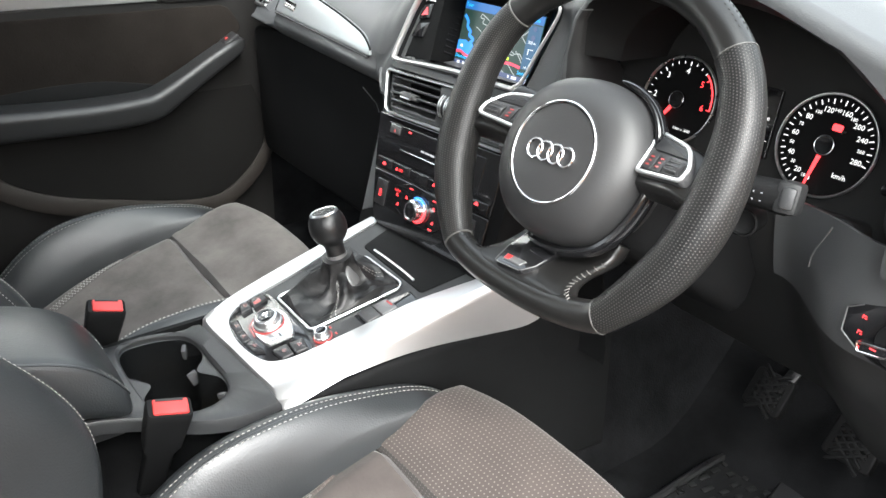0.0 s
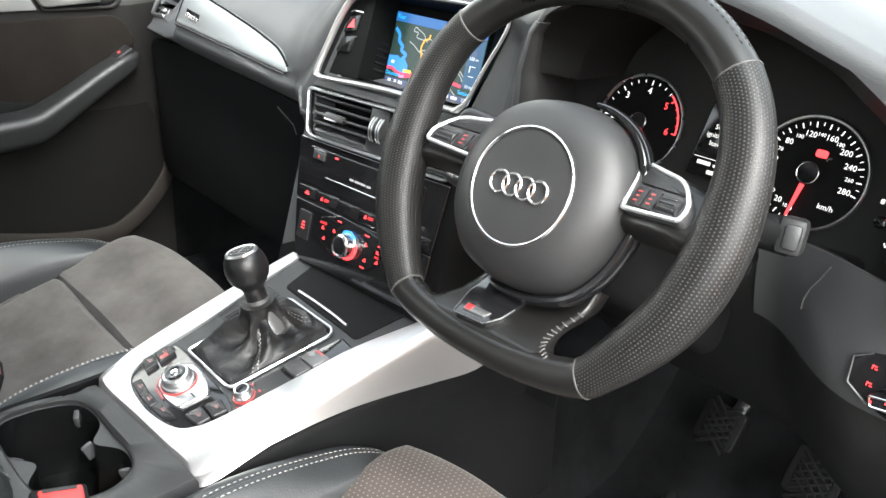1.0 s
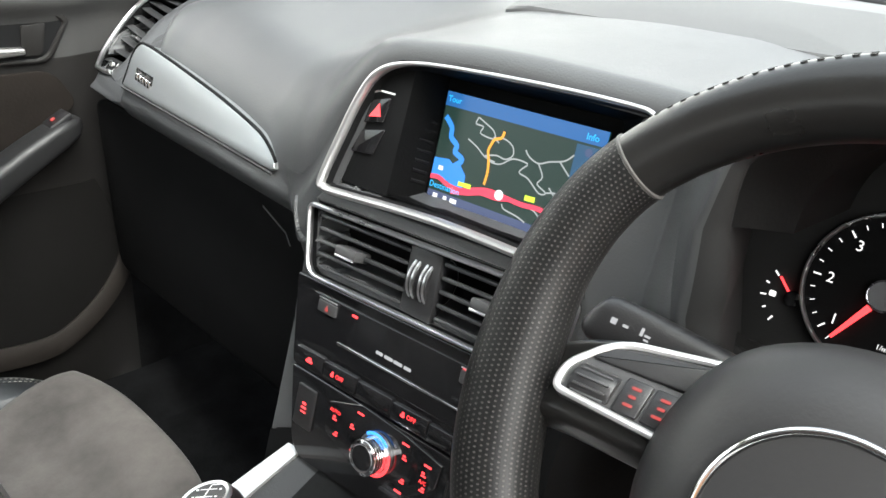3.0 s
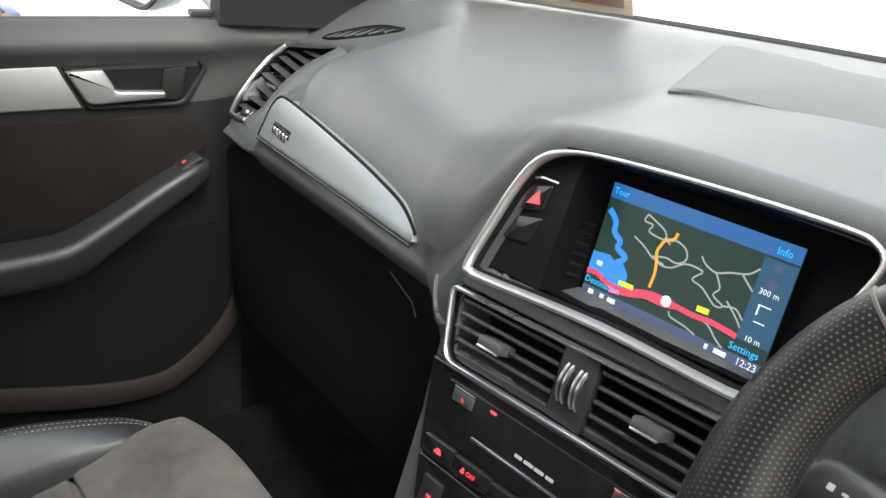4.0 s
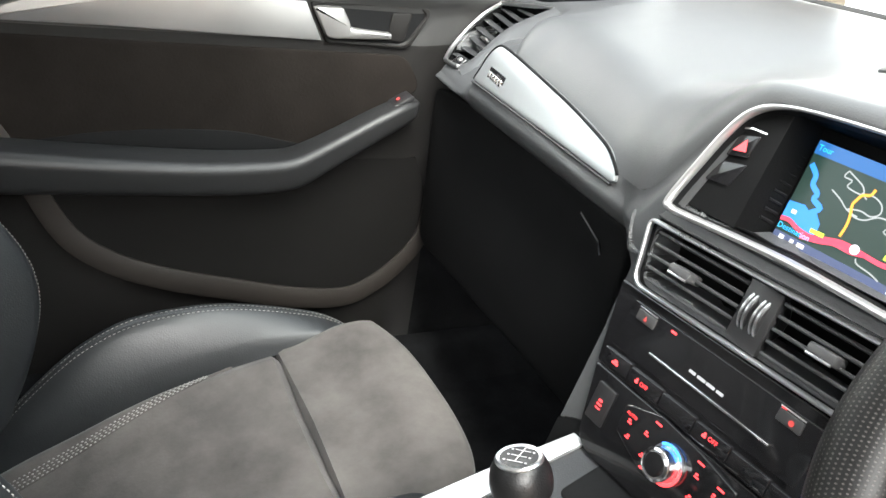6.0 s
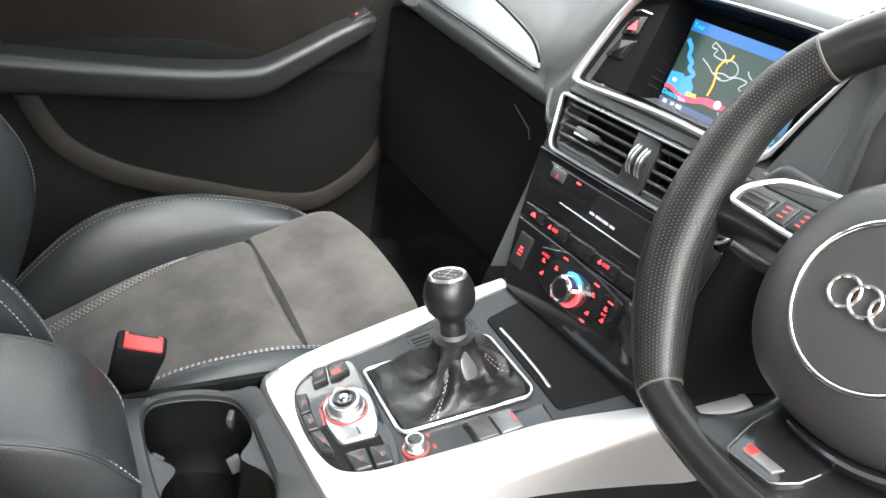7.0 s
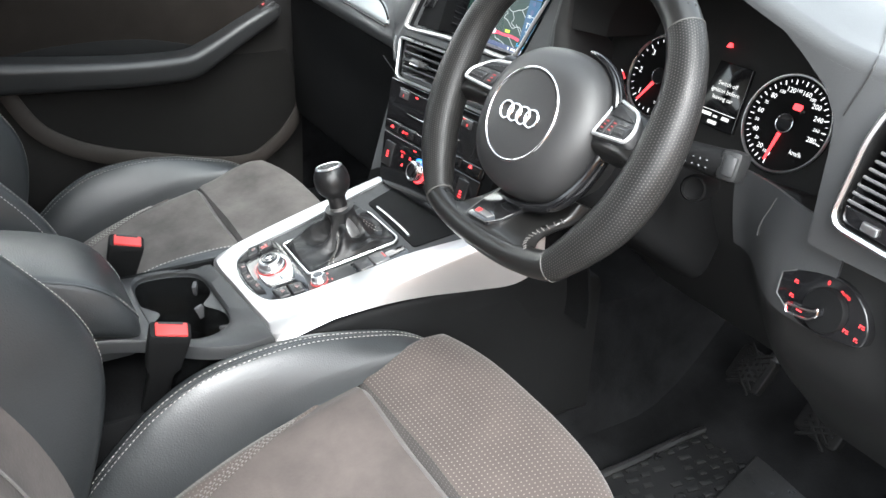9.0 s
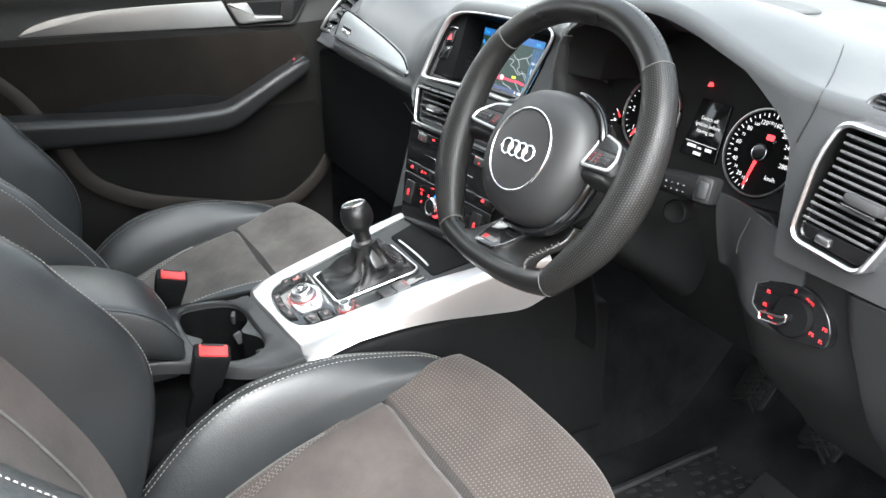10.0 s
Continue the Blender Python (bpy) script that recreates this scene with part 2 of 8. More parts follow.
M_SLATE = mat("slate_grey_paint", (0.05, 0.055, 0.06), 0.5, spread=0.1, bump=0.1, scale=90)
M_BODY = mat("silver_car_paint", (0.42, 0.47, 0.48), 0.25, metal=0.5, coat=0.8, spread=0.04, bump=0.03, scale=500)
M_CLEAR = clear_glass("window_glass")
M_MIRROR = mat("mirror_glass", (0.92, 0.93, 0.93), 0.02, metal=1.0, spread=0.01)
M_CORK = mat("cup_floor_rubber", (0.13, 0.085, 0.04), 0.8, bump=0.5, scale=200, spread=0.3, spread_scale=30)
G_RED = glow("red_backlight", (1.0, 0.045, 0.05), 1.5)
G_RED_DIM = glow("red_backlight_dim", (1.0, 0.10, 0.09), 0.34)
G_DIM_RED = glow("faint_red_legend", (1.0, 0.45, 0.42), 0.22)
G_WHITE = glow("white_backlight", (1.0, 0.98, 0.95), 0.72)
G_DIM = glow("dim_white_mark_glow", (0.9, 0.9, 0.92), 0.30)
G_SOFT = glow("soft_white_display", (1.0, 0.97, 0.92), 0.6)
G_BLUE = glow("blue_dial_mark", (0.04, 0.25, 0.95), 1.3)
S_GREEN = glow("map_dark_green", (0.008, 0.023, 0.018), 1.0)
S_BLUE = glow("map_header_blue", (0.014, 0.082, 0.235), 1.0)
S_WATER = glow("map_water_blue", (0.026, 0.18, 0.54), 1.0)
S_GREY = glow("map_road_grey", (0.26, 0.275, 0.275), 1.0)
S_ORANGE = glow("map_road_orange", (0.62, 0.28, 0.03), 1.0)
S_ROSE = glow("map_motorway_red", (0.62, 0.045, 0.085), 1.0)
S_YELLOW = glow("map_sign_green", (0.50, 0.72, 0.04), 1.0)
S_CYAN = glow("map_cyan_text", (0.02, 0.42, 0.85), 1.0)
S_SIDE = glow("map_side_panel", (0.015, 0.056, 0.112), 1.0)
S_FOOT = glow("map_footer_slate", (0.045, 0.060, 0.120), 1.0)
S_WHITE = glow("map_white", (0.62, 0.64, 0.66), 1.0)
M_WELL = mat("smooth_black_well", (0.010, 0.0105, 0.011), 0.22, spec=0.5, bump=0.05, scale=200, spread=0.1, rough_spread=0.06)

# ---- builders ----
BASE = {}


def thing(name, base, label, category, group="", kind=""):
    """An Empty at the base of a thing; parts are given in world metres."""
    ob = new(name)
    ob.empty_display_size = 0.02
    ob.location = base
    BASE[ob.name] = Vector(base)
    return tagged(ob, label, category, group, kind)


def part(name, bm, material, parent, label="", smooth=True, kind=""):
    """Links a bmesh, given in world metres, as one mesh under a thing or a part."""
    base = BASE[parent.name]
    bmesh.ops.translate(bm, verts=bm.verts, vec=-base)
    bmesh.ops.recalc_face_normals(bm, faces=bm.faces)
    me = bpy.data.meshes.new(name)
    bm.to_mesh(me)
    bm.free()
    me.materials.append(material)
    if smooth:
        for p in me.polygons:
            p.use_smooth = True
        me.set_sharp_from_angle(angle=radians(38))
    ob = new(name, me)
    ob.parent = parent
    BASE[ob.name] = base
    return tagged(ob, label, kind=kind)


def solo(name, bm, material, label, category, group="", kind="", base=None, smooth=True):
    """A thing that is a single mesh."""
    vs = [v.co for v in bm.verts]
    if base is None:
        lo = Vector([min(v[i] for v in vs) for i in range(3)])
        hi = Vector([max(v[i] for v in vs) for i in range(3)])
        base = Vector(((lo.x + hi.x) / 2, (lo.y + hi.y) / 2, lo.z))
    bmesh.ops.translate(bm, verts=bm.verts, vec=-Vector(base))
    bmesh.ops.recalc_face_normals(bm, faces=bm.faces)
    me = bpy.data.meshes.new(name)
    bm.to_mesh(me)
    bm.free()
    me.materials.append(material)
    if smooth:
        for p in me.polygons:
            p.use_smooth = True
        me.set_sharp_from_angle(angle=radians(38))
    ob = new(name, me)
    ob.location = base
    BASE[ob.name] = Vector(base)
    return tagged(ob, label, category, group, kind)


def local(o, u, v):
    """A panel's own axes: u to the right, v up, w towards the viewer."""
    u = Vector(u).normalized()
    v = Vector(v)
    v = (v - u * u.dot(v)).normalized()
    w = u.cross(v)
    return Matrix(((u.x, v.x, w.x, o[0]), (u.y, v.y, w.y, o[1]), (u.z, v.z, w.z, o[2]), (0, 0, 0, 1)))


ID = Matrix.Identity(4)


def spline(pts, n=8, closed=False):
    """Points on a smooth curve through pts."""
    P = [Vector(p) for p in pts]
    k = len(P)
    out = []
    for i in range(k if closed else k - 1):
        a, b, c, d = (P[(i + j) % k] if closed else P[min(max(i + j, 0), k - 1)] for j in (-1, 0, 1, 2))
        for s in range(n):
            t = s / n
            out.append(0.5 * (2 * b + (c - a) * t + (2 * a - 5 * b + 4 * c - d) * t * t + (3 * b - a - 3 * c + d) * t ** 3))
    if not closed:
        out.append(P[-1])
    return out


def curve_at(knots, x):
    """Smooth value between sorted (x, values...) keys."""
    if x <= knots[0][0]:
        return knots[0][1:]
    if x >= knots[-1][0]:
        return knots[-1][1:]
    for i in range(len(knots) - 1):
        if knots[i][0] <= x <= knots[i + 1][0]:
            p0, p1, p2, p3 = knots[max(i - 1, 0)], knots[i], knots[i + 1], knots[min(i + 2, len(knots) - 1)]
            h = p2[0] - p1[0]
            t = (x - p1[0]) / h
            res = []
            for a, b, c, d in zip(p0[1:], p1[1:], p2[1:], p3[1:]):
                m1 = (c - a) / max(p2[0] - p0[0], 1e-6) * h
                m2 = (d - b) / max(p3[0] - p1[0], 1e-6) * h
                res.append((2 * t ** 3 - 3 * t * t + 1) * b + (t ** 3 - 2 * t * t + t) * m1 + (-2 * t ** 3 + 3 * t * t) * c + (t ** 3 - t * t) * m2)
            return tuple(res)


def smooth01(t):
    t = min(max(t, 0.0), 1.0)
    return t * t * (3 - 2 * t)


def rpoly(pts, n=5):
    """A 2D outline (u, v, radius) with rounded corners."""
    out = []
    k = len(pts)
    for i in range(k):
        p, a, b = Vector(pts[i][:2]), Vector(pts[i - 1][:2]), Vector(pts[(i + 1) % k][:2])
        r = pts[i][2] if len(pts[i]) > 2 else 0
        if r <= 0:
            out.append(p)
            continue
        da, db = (a - p).normalized(), (b - p).normalized()
        r = min(r, (a - p).length * 0.49, (b - p).length * 0.49)
        s, e = p + da * r, p + db * r
        for j in range(n + 1):
            t = j / n
            out.append(s * (1 - t) ** 2 + p * (2 * t * (1 - t)) + e * t * t)
    return out


def rect(w, h, r=0.0, u=0.0, v=0.0):
    return rpoly([(u - w / 2, v - h / 2, r), (u + w / 2, v - h / 2, r), (u + w / 2, v + h / 2, r), (u - w / 2, v + h / 2, r)])


def disc(r, u=0.0, v=0.0, n=32):
    return [Vector((u + r * math.cos(2 * math.pi * i / n), v + r * math.sin(2 * math.pi * i / n))) for i in range(n)]


def shrink(out, d):
    """The outline moved inwards by d."""
    k = len(out)
    area = sum(out[i].x * out[(i + 1) % k].y - out[(i + 1) % k].x * out[i].y for i in range(k))
    sgn = 1 if area > 0 else -1
    res = []
    for i in range(k):
        t = (out[(i + 1) % k] - out[i - 1])
        if t.length < 1e-9:
            res.append(out[i].copy())
            continue
        t.normalize()
        res.append(out[i] + Vector((-t.y, t.x)) * (d * sgn))
    return res


def rings(bm, loops, cap0=True, cap1=True, closed=True):
    """Joins rings of 3D points, one after another."""
    vs = [[bm.verts.new(p) for p in loop] for loop in loops]
    k = len(vs[0])
    for a, b in zip(vs, vs[1:]):
        for i in range(k if closed else k - 1):
            j = (i + 1) % k
            bm.faces.new((a[i], a[j], b[j], b[i]))
    if cap0:
        bm.faces.new(vs[0][::-1])
    if cap1:
        bm.faces.new(vs[-1])
    return vs


def prism(bm, outline, w0, w1, m=ID, bevel=0.0, crown=0.0):
    """A plate with that outline from depth w0 to w1 in the panel's axes, its front edge rounded."""
    loops = [[m @ Vector((p.x, p.y, w0)) for p in outline]]
    if bevel > 0:
        for a in (0.0, 30.0, 60.0, 90.0):
            ra = radians(a)
            o = shrink(outline, bevel * (1 - math.cos(ra)))
            loops.append([m @ Vector((p.x, p.y, w1 - bevel + bevel * math.sin(ra))) for p in o])
    else:
        loops.append([m @ Vector((p.x, p.y, w1)) for p in outline])
    rings(bm, loops)
    return bm


def collar(bm, outer, inner, w0, w1, m=ID, bevel=0.0):
    """A frame between two outlines of the same count."""
    b = bevel
    o2, i2 = shrink(outer, b), shrink(inner, -b)
    seq = [(outer, w0), (outer, w1 - b), (o2, w1), (i2, w1), (inner, w1 - b), (inner, w0)]
    vs = [[bm.verts.new(m @ Vector((p.x, p.y, w))) for p in o] for o, w in seq]
    k = len(outer)
    for q in range(len(vs)):
        a, c = vs[q], vs[(q + 1) % len(vs)]
        for i in range(k):
            j = (i + 1) % k
            bm.faces.new((a[i], a[j], c[j], c[i]))
    return bm


def box(bm, size, m=ID, bevel=0.002, at=(0, 0, 0)):
    """A bevelled block centred at a place in the axes m."""
    out = bmesh.ops.create_cube(bm, size=1.0, matrix=m @ Matrix.Translation(at) @ Matrix.Diagonal((*size, 1)))
    if bevel > 0:
        es = list({e for v in out["verts"] for e in v.link_edges})
        bmesh.ops.bevel(bm, geom=es, offset=bevel, segments=2, affect="EDGES", profile=0.5)
    return bm


def lathe(bm, prof, m=ID, n=36, cap=True):
    """A turned form: (radius, height) pairs round the w axis."""
    loops = [[m @ Vector((r * math.cos(2 * math.pi * i / n), r * math.sin(2 * math.pi * i / n), h)) for i in range(n)] for r, h in prof]
    rings(bm, loops, cap, cap)
    return bm


def sweep(bm, path, width, height, closed=False, up=(0, 0, 1), n=8, ups=None, taper=None, uv=False, power=1.0):
    """An oval bar along a path. ups: the way of its height at each point. The map runs along and round it in metres."""
    k = len(path)
    path = [Vector(p) for p in path]
    loops, length = [], [0.0]
    for i in range(k):
        a = path[i - 1] if (closed or i > 0) else path[i]
        b = path[(i + 1) % k] if (closed or i < k - 1) else path[i]
        t = (b - a).normalized()
        upv = Vector(ups[i] if ups else up)
        side = t.cross(upv).normalized()
        nor = side.cross(t).normalized()
        f = taper(i / max(k - 1, 1)) if taper else 1.0
        loop = []
        for j in range(n):
            an = 2 * math.pi * (j + 0.5) / n
            c, s = math.cos(an), math.sin(an)
            c, s = math.copysign(abs(c) ** power, c), math.copysign(abs(s) ** power, s)
            loop.append(path[i] + side * (c * width / 2 * f) + nor * (s * height / 2 * f))
        loops.append(loop)
        if i:
            length.append(length[-1] + (path[i] - path[i - 1]).length)
    vs = [[bm.verts.new(p) for p in loop] for loop in loops]
    lay = bm.loops.layers.uv.verify() if uv else None
    girth = math.pi * (width + height) / 2
    for i in range(k if closed else k - 1):
        q = (i + 1) % k
        l0 = length[i]
        l1 = length[q] if q else length[i] + (path[0] - path[i]).length
        for j in range(n):
            r = (j + 1) % n
            f = bm.faces.new((vs[i][j], vs[i][r], vs[q][r], vs[q][j]))
            if uv:
                for lp, c in zip(f.loops, ((l0, j), (l0, j + 1), (l1, j + 1), (l1, j))):
                    lp[lay].uv = (c[0], c[1] / n * girth)
    if not closed:
        bm.faces.new(vs[0][::-1])
        bm.faces.new(vs[-1])
    return bm


def sheet(bm, f, nu, nv, thick=0.0, u0=0.0, u1=1.0, v0=0.0, v1=1.0, uv=True, flip=False):
    """A smooth skin f(u, v), given thickness against its normal."""
    P = [[Vector(f(u0 + (u1 - u0) * i / nu, v0 + (v1 - v0) * j / nv)) for j in range(nv + 1)] for i in range(nu + 1)]
    N = []
    for i in range(nu + 1):
        row = []
        for j in range(nv + 1):
            du = P[min(i + 1, nu)][j] - P[max(i - 1, 0)][j]
            dv = P[i][min(j + 1, nv)] - P[i][max(j - 1, 0)]
            q = du.cross(dv)
            q = q.normalized() if q.length > 1e-12 else Vector((0, 0, 1))
            row.append(-q if flip else q)
        N.append(row)
    top = [[bm.verts.new(p) for p in row] for row in P]
    lay = bm.loops.layers.uv.verify() if uv else None
    if uv:
        U = [[0.0] * (nv + 1) for _ in range(nu + 1)]
        V = [[0.0] * (nv + 1) for _ in range(nu + 1)]
        for i in range(nu + 1):
            for j in range(nv + 1):
                if i:
                    U[i][j] = U[i - 1][j] + (P[i][j] - P[i - 1][j]).length
                if j:
                    V[i][j] = V[i][j - 1] + (P[i][j] - P[i][j - 1]).length
        mid = nv // 2
    for i in range(nu):
        for j in range(nv):
            fc = bm.faces.new((top[i][j], top[i + 1][j], top[i + 1][j + 1], top[i][j + 1]))
            if uv:
                for lp, (a, b) in zip(fc.loops, ((i, j), (i + 1, j), (i + 1, j + 1), (i, j + 1))):
                    lp[lay].uv = (U[a][mid], V[nu // 2][b])
    if thick:
        bot = [[bm.verts.new(P[i][j] - N[i][j] * thick) for j in range(nv + 1)] for i in range(nu + 1)]
        for i in range(nu):
            for j in range(nv):
                bm.faces.new((bot[i][j], bot[i][j + 1], bot[i + 1][j + 1], bot[i + 1][j]))
        rim = [(i, 0) for i in range(nu)] + [(nu, j) for j in range(nv)] + [(i, nv) for i in range(nu, 0, -1)] + [(0, j) for j in range(nv, 0, -1)]
        for a, b in zip(rim, rim[1:] + rim[:1]):
            bm.faces.new((top[a[0]][a[1]], bot[a[0]][a[1]], bot[b[0]][b[1]], top[b[0]][b[1]]))
    return bm


def stitches(bm, path, normal, length=0.0042, gap=0.0028, width=0.0011):
    """Short thread stitches laid along a path."""
    P = [Vector(p) for p in path]
    pos, seg, run = 0.0, 0, 0.0
    total = sum((b - a).length for a, b in zip(P, P[1:]))

    def at(s):
        for a, b in zip(P, P[1:]):
            d = (b - a).length
            if s <= d:
                return a + (b - a) * (s / max(d, 1e-9)), (b - a).normalized()
            s -= d
        return P[-1], (P[-1] - P[-2]).normalized()
    s = 0.0
    while s + length < total:
        p, t = at(s + length / 2)
        nv = Vector(normal(p) if callable(normal) else normal)
        side = t.cross(nv).normalized()
        nv = side.cross(t).normalized()
        a, b = p - t * length / 2, p + t * length / 2
        c = p + nv * width * 0.7
        vs = [bm.verts.new(q) for q in (a + side * width * 0.3, a - side * width * 0.3, b - side * width * 0.3, b + side * width * 0.3,
                                        c + side * width * 0.6 - t * length * 0.25, c - side * width * 0.6 - t * length * 0.25,
                                        c - side * width * 0.6 + t * length * 0.25, c + side * width * 0.6 + t * length * 0.25)]
        for q in ((4, 5, 6, 7), (0, 1, 5, 4), (2, 3, 7, 6), (1, 2, 6, 5), (3, 0, 4, 7)):
            bm.faces.new([vs[i] for i in q])
        s += length + gap
    return bm


def text_mesh(bm, words, size, m, lift=0.0003, align="CENTER", slant=0.0, spacing=1.0):
    """Adds lettering in the built-in font, flat on the panel m."""
    cu = bpy.data.curves.new("lettering", "FONT")
    cu.body, cu.size, cu.align_x, cu.align_y = words, size, align, "CENTER"
    cu.shear, cu.space_character, cu.resolution_u, cu.extrude = slant, spacing, 2, 0.0
    ob = bpy.data.objects.new("lettering", cu)
    scene.collection.objects.link(ob)
    dg = bpy.context.evaluated_depsgraph_get()
    me = bpy.data.meshes.new_from_object(ob.evaluated_get(dg))
    n0 = len(bm.verts)
    bm.from_mesh(me)
    bm.verts.ensure_lookup_table()
    mm = m @ Matrix.Translation((0, 0, lift))
    for v in bm.verts[n0:]:
        v.co = mm @ v.co
    bpy.data.objects.remove(ob)
    bpy.data.meshes.remove(me)
    bpy.data.curves.remove(cu)
    return bm


def flat(bm, outline, m, w):
    """A thin printed shape on a panel."""
    prism(bm, [Vector(p) for p in outline], w - 0.0004, w, m)
    return bm


def strip2d(pts, width):
    """The outline of a line of that width through 2D points."""
    P = [Vector(p) for p in pts]
    a, b = [], []
    for i, p in enumerate(P):
        t = (P[min(i + 1, len(P) - 1)] - P[max(i - 1, 0)]).normalized()
        q = Vector((-t.y, t.x)) * width / 2
        a.append(p + q)
        b.append(p - q)
    return a + b[::-1]


def ribbon(bm, pts, width, m, w):
    """A flat line on a panel, as quads."""
    o = strip2d(pts, width)
    k = len(pts)
    vs = [bm.verts.new(m @ Vector((p.x, p.y, w))) for p in o]
    for i in range(k - 1):
        bm.faces.new((vs[i], vs[i + 1], vs[2 * k - 2 - i], vs[2 * k - 1 - i]))
    return bm

# ---- setting: ground, car floor, roof, glass ----
bm = bmesh.new()
sheet(bm, lambda u, v: (-300 + 600 * u, -300 + 600 * v, 0.0), 12, 12)
solo("ground", bm, M_CONCRETE, "worn pale concrete yard under the car", "ground", kind="structure", base=(0, 0, 0))

FLOOR_Z = 0.50


def floor_f(u, v):
    x = -0.75 + 1.5 * u
    y = -1.0 + 2.35 * v
    z = FLOOR_Z
    if y > 0.92:
        z += smooth01((y - 0.92) / 0.42) * 0.42
    tunnel = 1 - smooth01((abs(x) - 0.10) / 0.07)
    z += 0.20 * tunnel
    sill = smooth01((abs(x) - 0.66) / 0.06)
    z += 0.05 * sill
    return (x, y, z + 0.004 * noise.noise((x * 9, y * 9, 0)))


bm = bmesh.new()
sheet(bm, floor_f, 70, 60, 0.02)
solo("floor", bm, M_CARPET, "black carpeted car floor with a raised tunnel", "car floor", kind="structure", base=(0, 0, FLOOR_Z))


def roof_z(x, y):
    return 1.60 - 0.09 * (abs(x) / 0.66) ** 3 - 0.03 * smooth01((y - 0.1) / 0.3)


# roof out of view: keeps top light out, pale to bounce fill
bm = bmesh.new()
sheet(bm, lambda u, v: (-0.66 + 1.32 * u, -1.1 + 1.48 * v, roof_z(-0.66 + 1.32 * u, -1.1 + 1.48 * v)), 16, 16, 0.04, flip=True)
solo("ceiling", bm, M_HEAD, "pale grey cloth headliner, unseen, shutting out top light", "headliner", kind="structure")


def ws_base(x):
    return 1.275 - 0.42 * x * x


def ws_f(u, v):
    x = (-0.74 + 1.48 * u) * (1 - 0.14 * v)
    yb = ws_base(x / (1 - 0.14 * v))
    return (x, yb + 0.02 - 0.91 * v + 0.06 * v * (1 - v), 1.185 + 0.395 * v + 0.08 * v * (1 - v))


bm = bmesh.new()
sheet(bm, ws_f, 24, 12, 0.005)
glass = solo("windscreen", bm, M_CLEAR, "clear laminated car windscreen", "windscreen", kind="structure")
glass.visible_shadow = False

# black seal along the foot of the windscreen
bm = bmesh.new()
sweep(bm, [(x, ws_base(x) - 0.006, 1.195) for x in [-0.72 + 1.44 * i / 40 for i in range(41)]], 0.012, 0.016, n=8)
solo("windscreen_seal", bm, M_RUBBER, "black rubber seal along the windscreen foot", "seal", kind="structure")


# ---- dashboard ----
STACK = local((0, 0.635, 1.083), (1, 0.06, 0.02), (0, 0.2425, 0.970))
LIP = [(-0.76, 0.818, 1.128), (-0.70, 0.816, 1.136), (-0.62, 0.812, 1.150), (-0.575, 0.798, 1.153), (-0.53, 0.745, 1.148), (-0.505, 0.708, 1.152), (-0.48, 0.688, 1.154), (-0.455, 0.685, 1.158), (-0.43, 0.684, 1.158), (-0.40, 0.6825, 1.156),
       (-0.356, 0.680, 1.153), (-0.293, 0.6755, 1.1475), (-0.25, 0.670, 1.145), (-0.225, 0.664, 1.149), (-0.20, 0.658, 1.156), (-0.17, 0.651, 1.167), (-0.14, 0.653, 1.178), (-0.11, 0.664, 1.187), (-0.08, 0.675, 1.192), (0.0, 0.680, 1.199),
       (0.10, 0.682, 1.201), (0.150, 0.676, 1.202), (0.185, 0.652, 1.205), (0.22, 0.645, 1.226), (0.26, 0.642, 1.246), (0.31, 0.640, 1.256),
       (0.35, 0.640, 1.258), (0.40, 0.640, 1.249), (0.44, 0.640, 1.237), (0.48, 0.640, 1.225), (0.515, 0.641, 1.216),
       (0.56, 0.643, 1.212), (0.64, 0.650, 1.212), (0.76, 0.665, 1.203)]


def roll_r(x):
    """Radius of the pad's rolled edge: fuller towards the passenger's side."""
    return 0.014 + (0.016 + 0.070 * smooth01((x + 0.54) / 0.10)) * (1 - smooth01((x + 0.17) / 0.09))


def roll_end(x):
    """Where the roll stops: short of upright above the inlay, which leaves a crease there."""
    return math.radians(90 - 14 * smooth01((x + 0.54) / 0.06) * (1 - smooth01((x + 0.27) / 0.13)))


def pad_edge(x):
    """Where the pad's roll starts, its slope there, and where the roll ends."""
    ly, lz = curve_at(LIP, x)
    by = ws_base(x) - 0.008
    w = smooth01((abs(x - 0.345) - 0.14) / 0.12)
    a0 = math.atan(max(PAD_FALL * w * (1.196 - lz) / (by - ly), 0.0))
    r = roll_r(x)
    a1 = roll_end(x)
    return ly - 0.014 + r * (math.sin(a1) - math.sin(a0)), lz, a0, r, ly - 0.014, lz - r * (math.cos(a0) - math.cos(a1))


PAD_FALL = 1.7


def dash_top_f(u, v):
    x = -0.755 + 1.51 * u
    ly, lz, a0, r, _, _ = pad_edge(x)
    by = ws_base(x) - 0.008
    bz = 1.196
    if v <= 0.80:
        t = v / 0.80
        y = by + (ly - by) * t
        w = smooth01((abs(x - 0.345) - 0.14) / 0.12)
        crown = 0.014 * math.sin(math.pi * t) * w
        h = (1 - w) * smooth01((t - 0.30) / 0.62) + w * t ** PAD_FALL
        z = bz + (lz - bz) * h + crown * (1 - t ** 4)
        return (x, y, z)
    a = a0 + (v - 0.80) / 0.20 * (roll_end(x) - a0)
    return (x, ly - r * (math.sin(a) - math.sin(a0)), lz - r * (math.cos(a0) - math.cos(a)))


dash = thing("dashboard", (0, 0.9, 1.0), "dark grey soft-touch car dashboard with black lower panels", "dashboard")
bm = bmesh.new()
sheet(bm, dash_top_f, 170, 50, 0.010, flip=True)
part("top_pad", bm, M_DASH, dash, "dark grey soft-touch top pad")


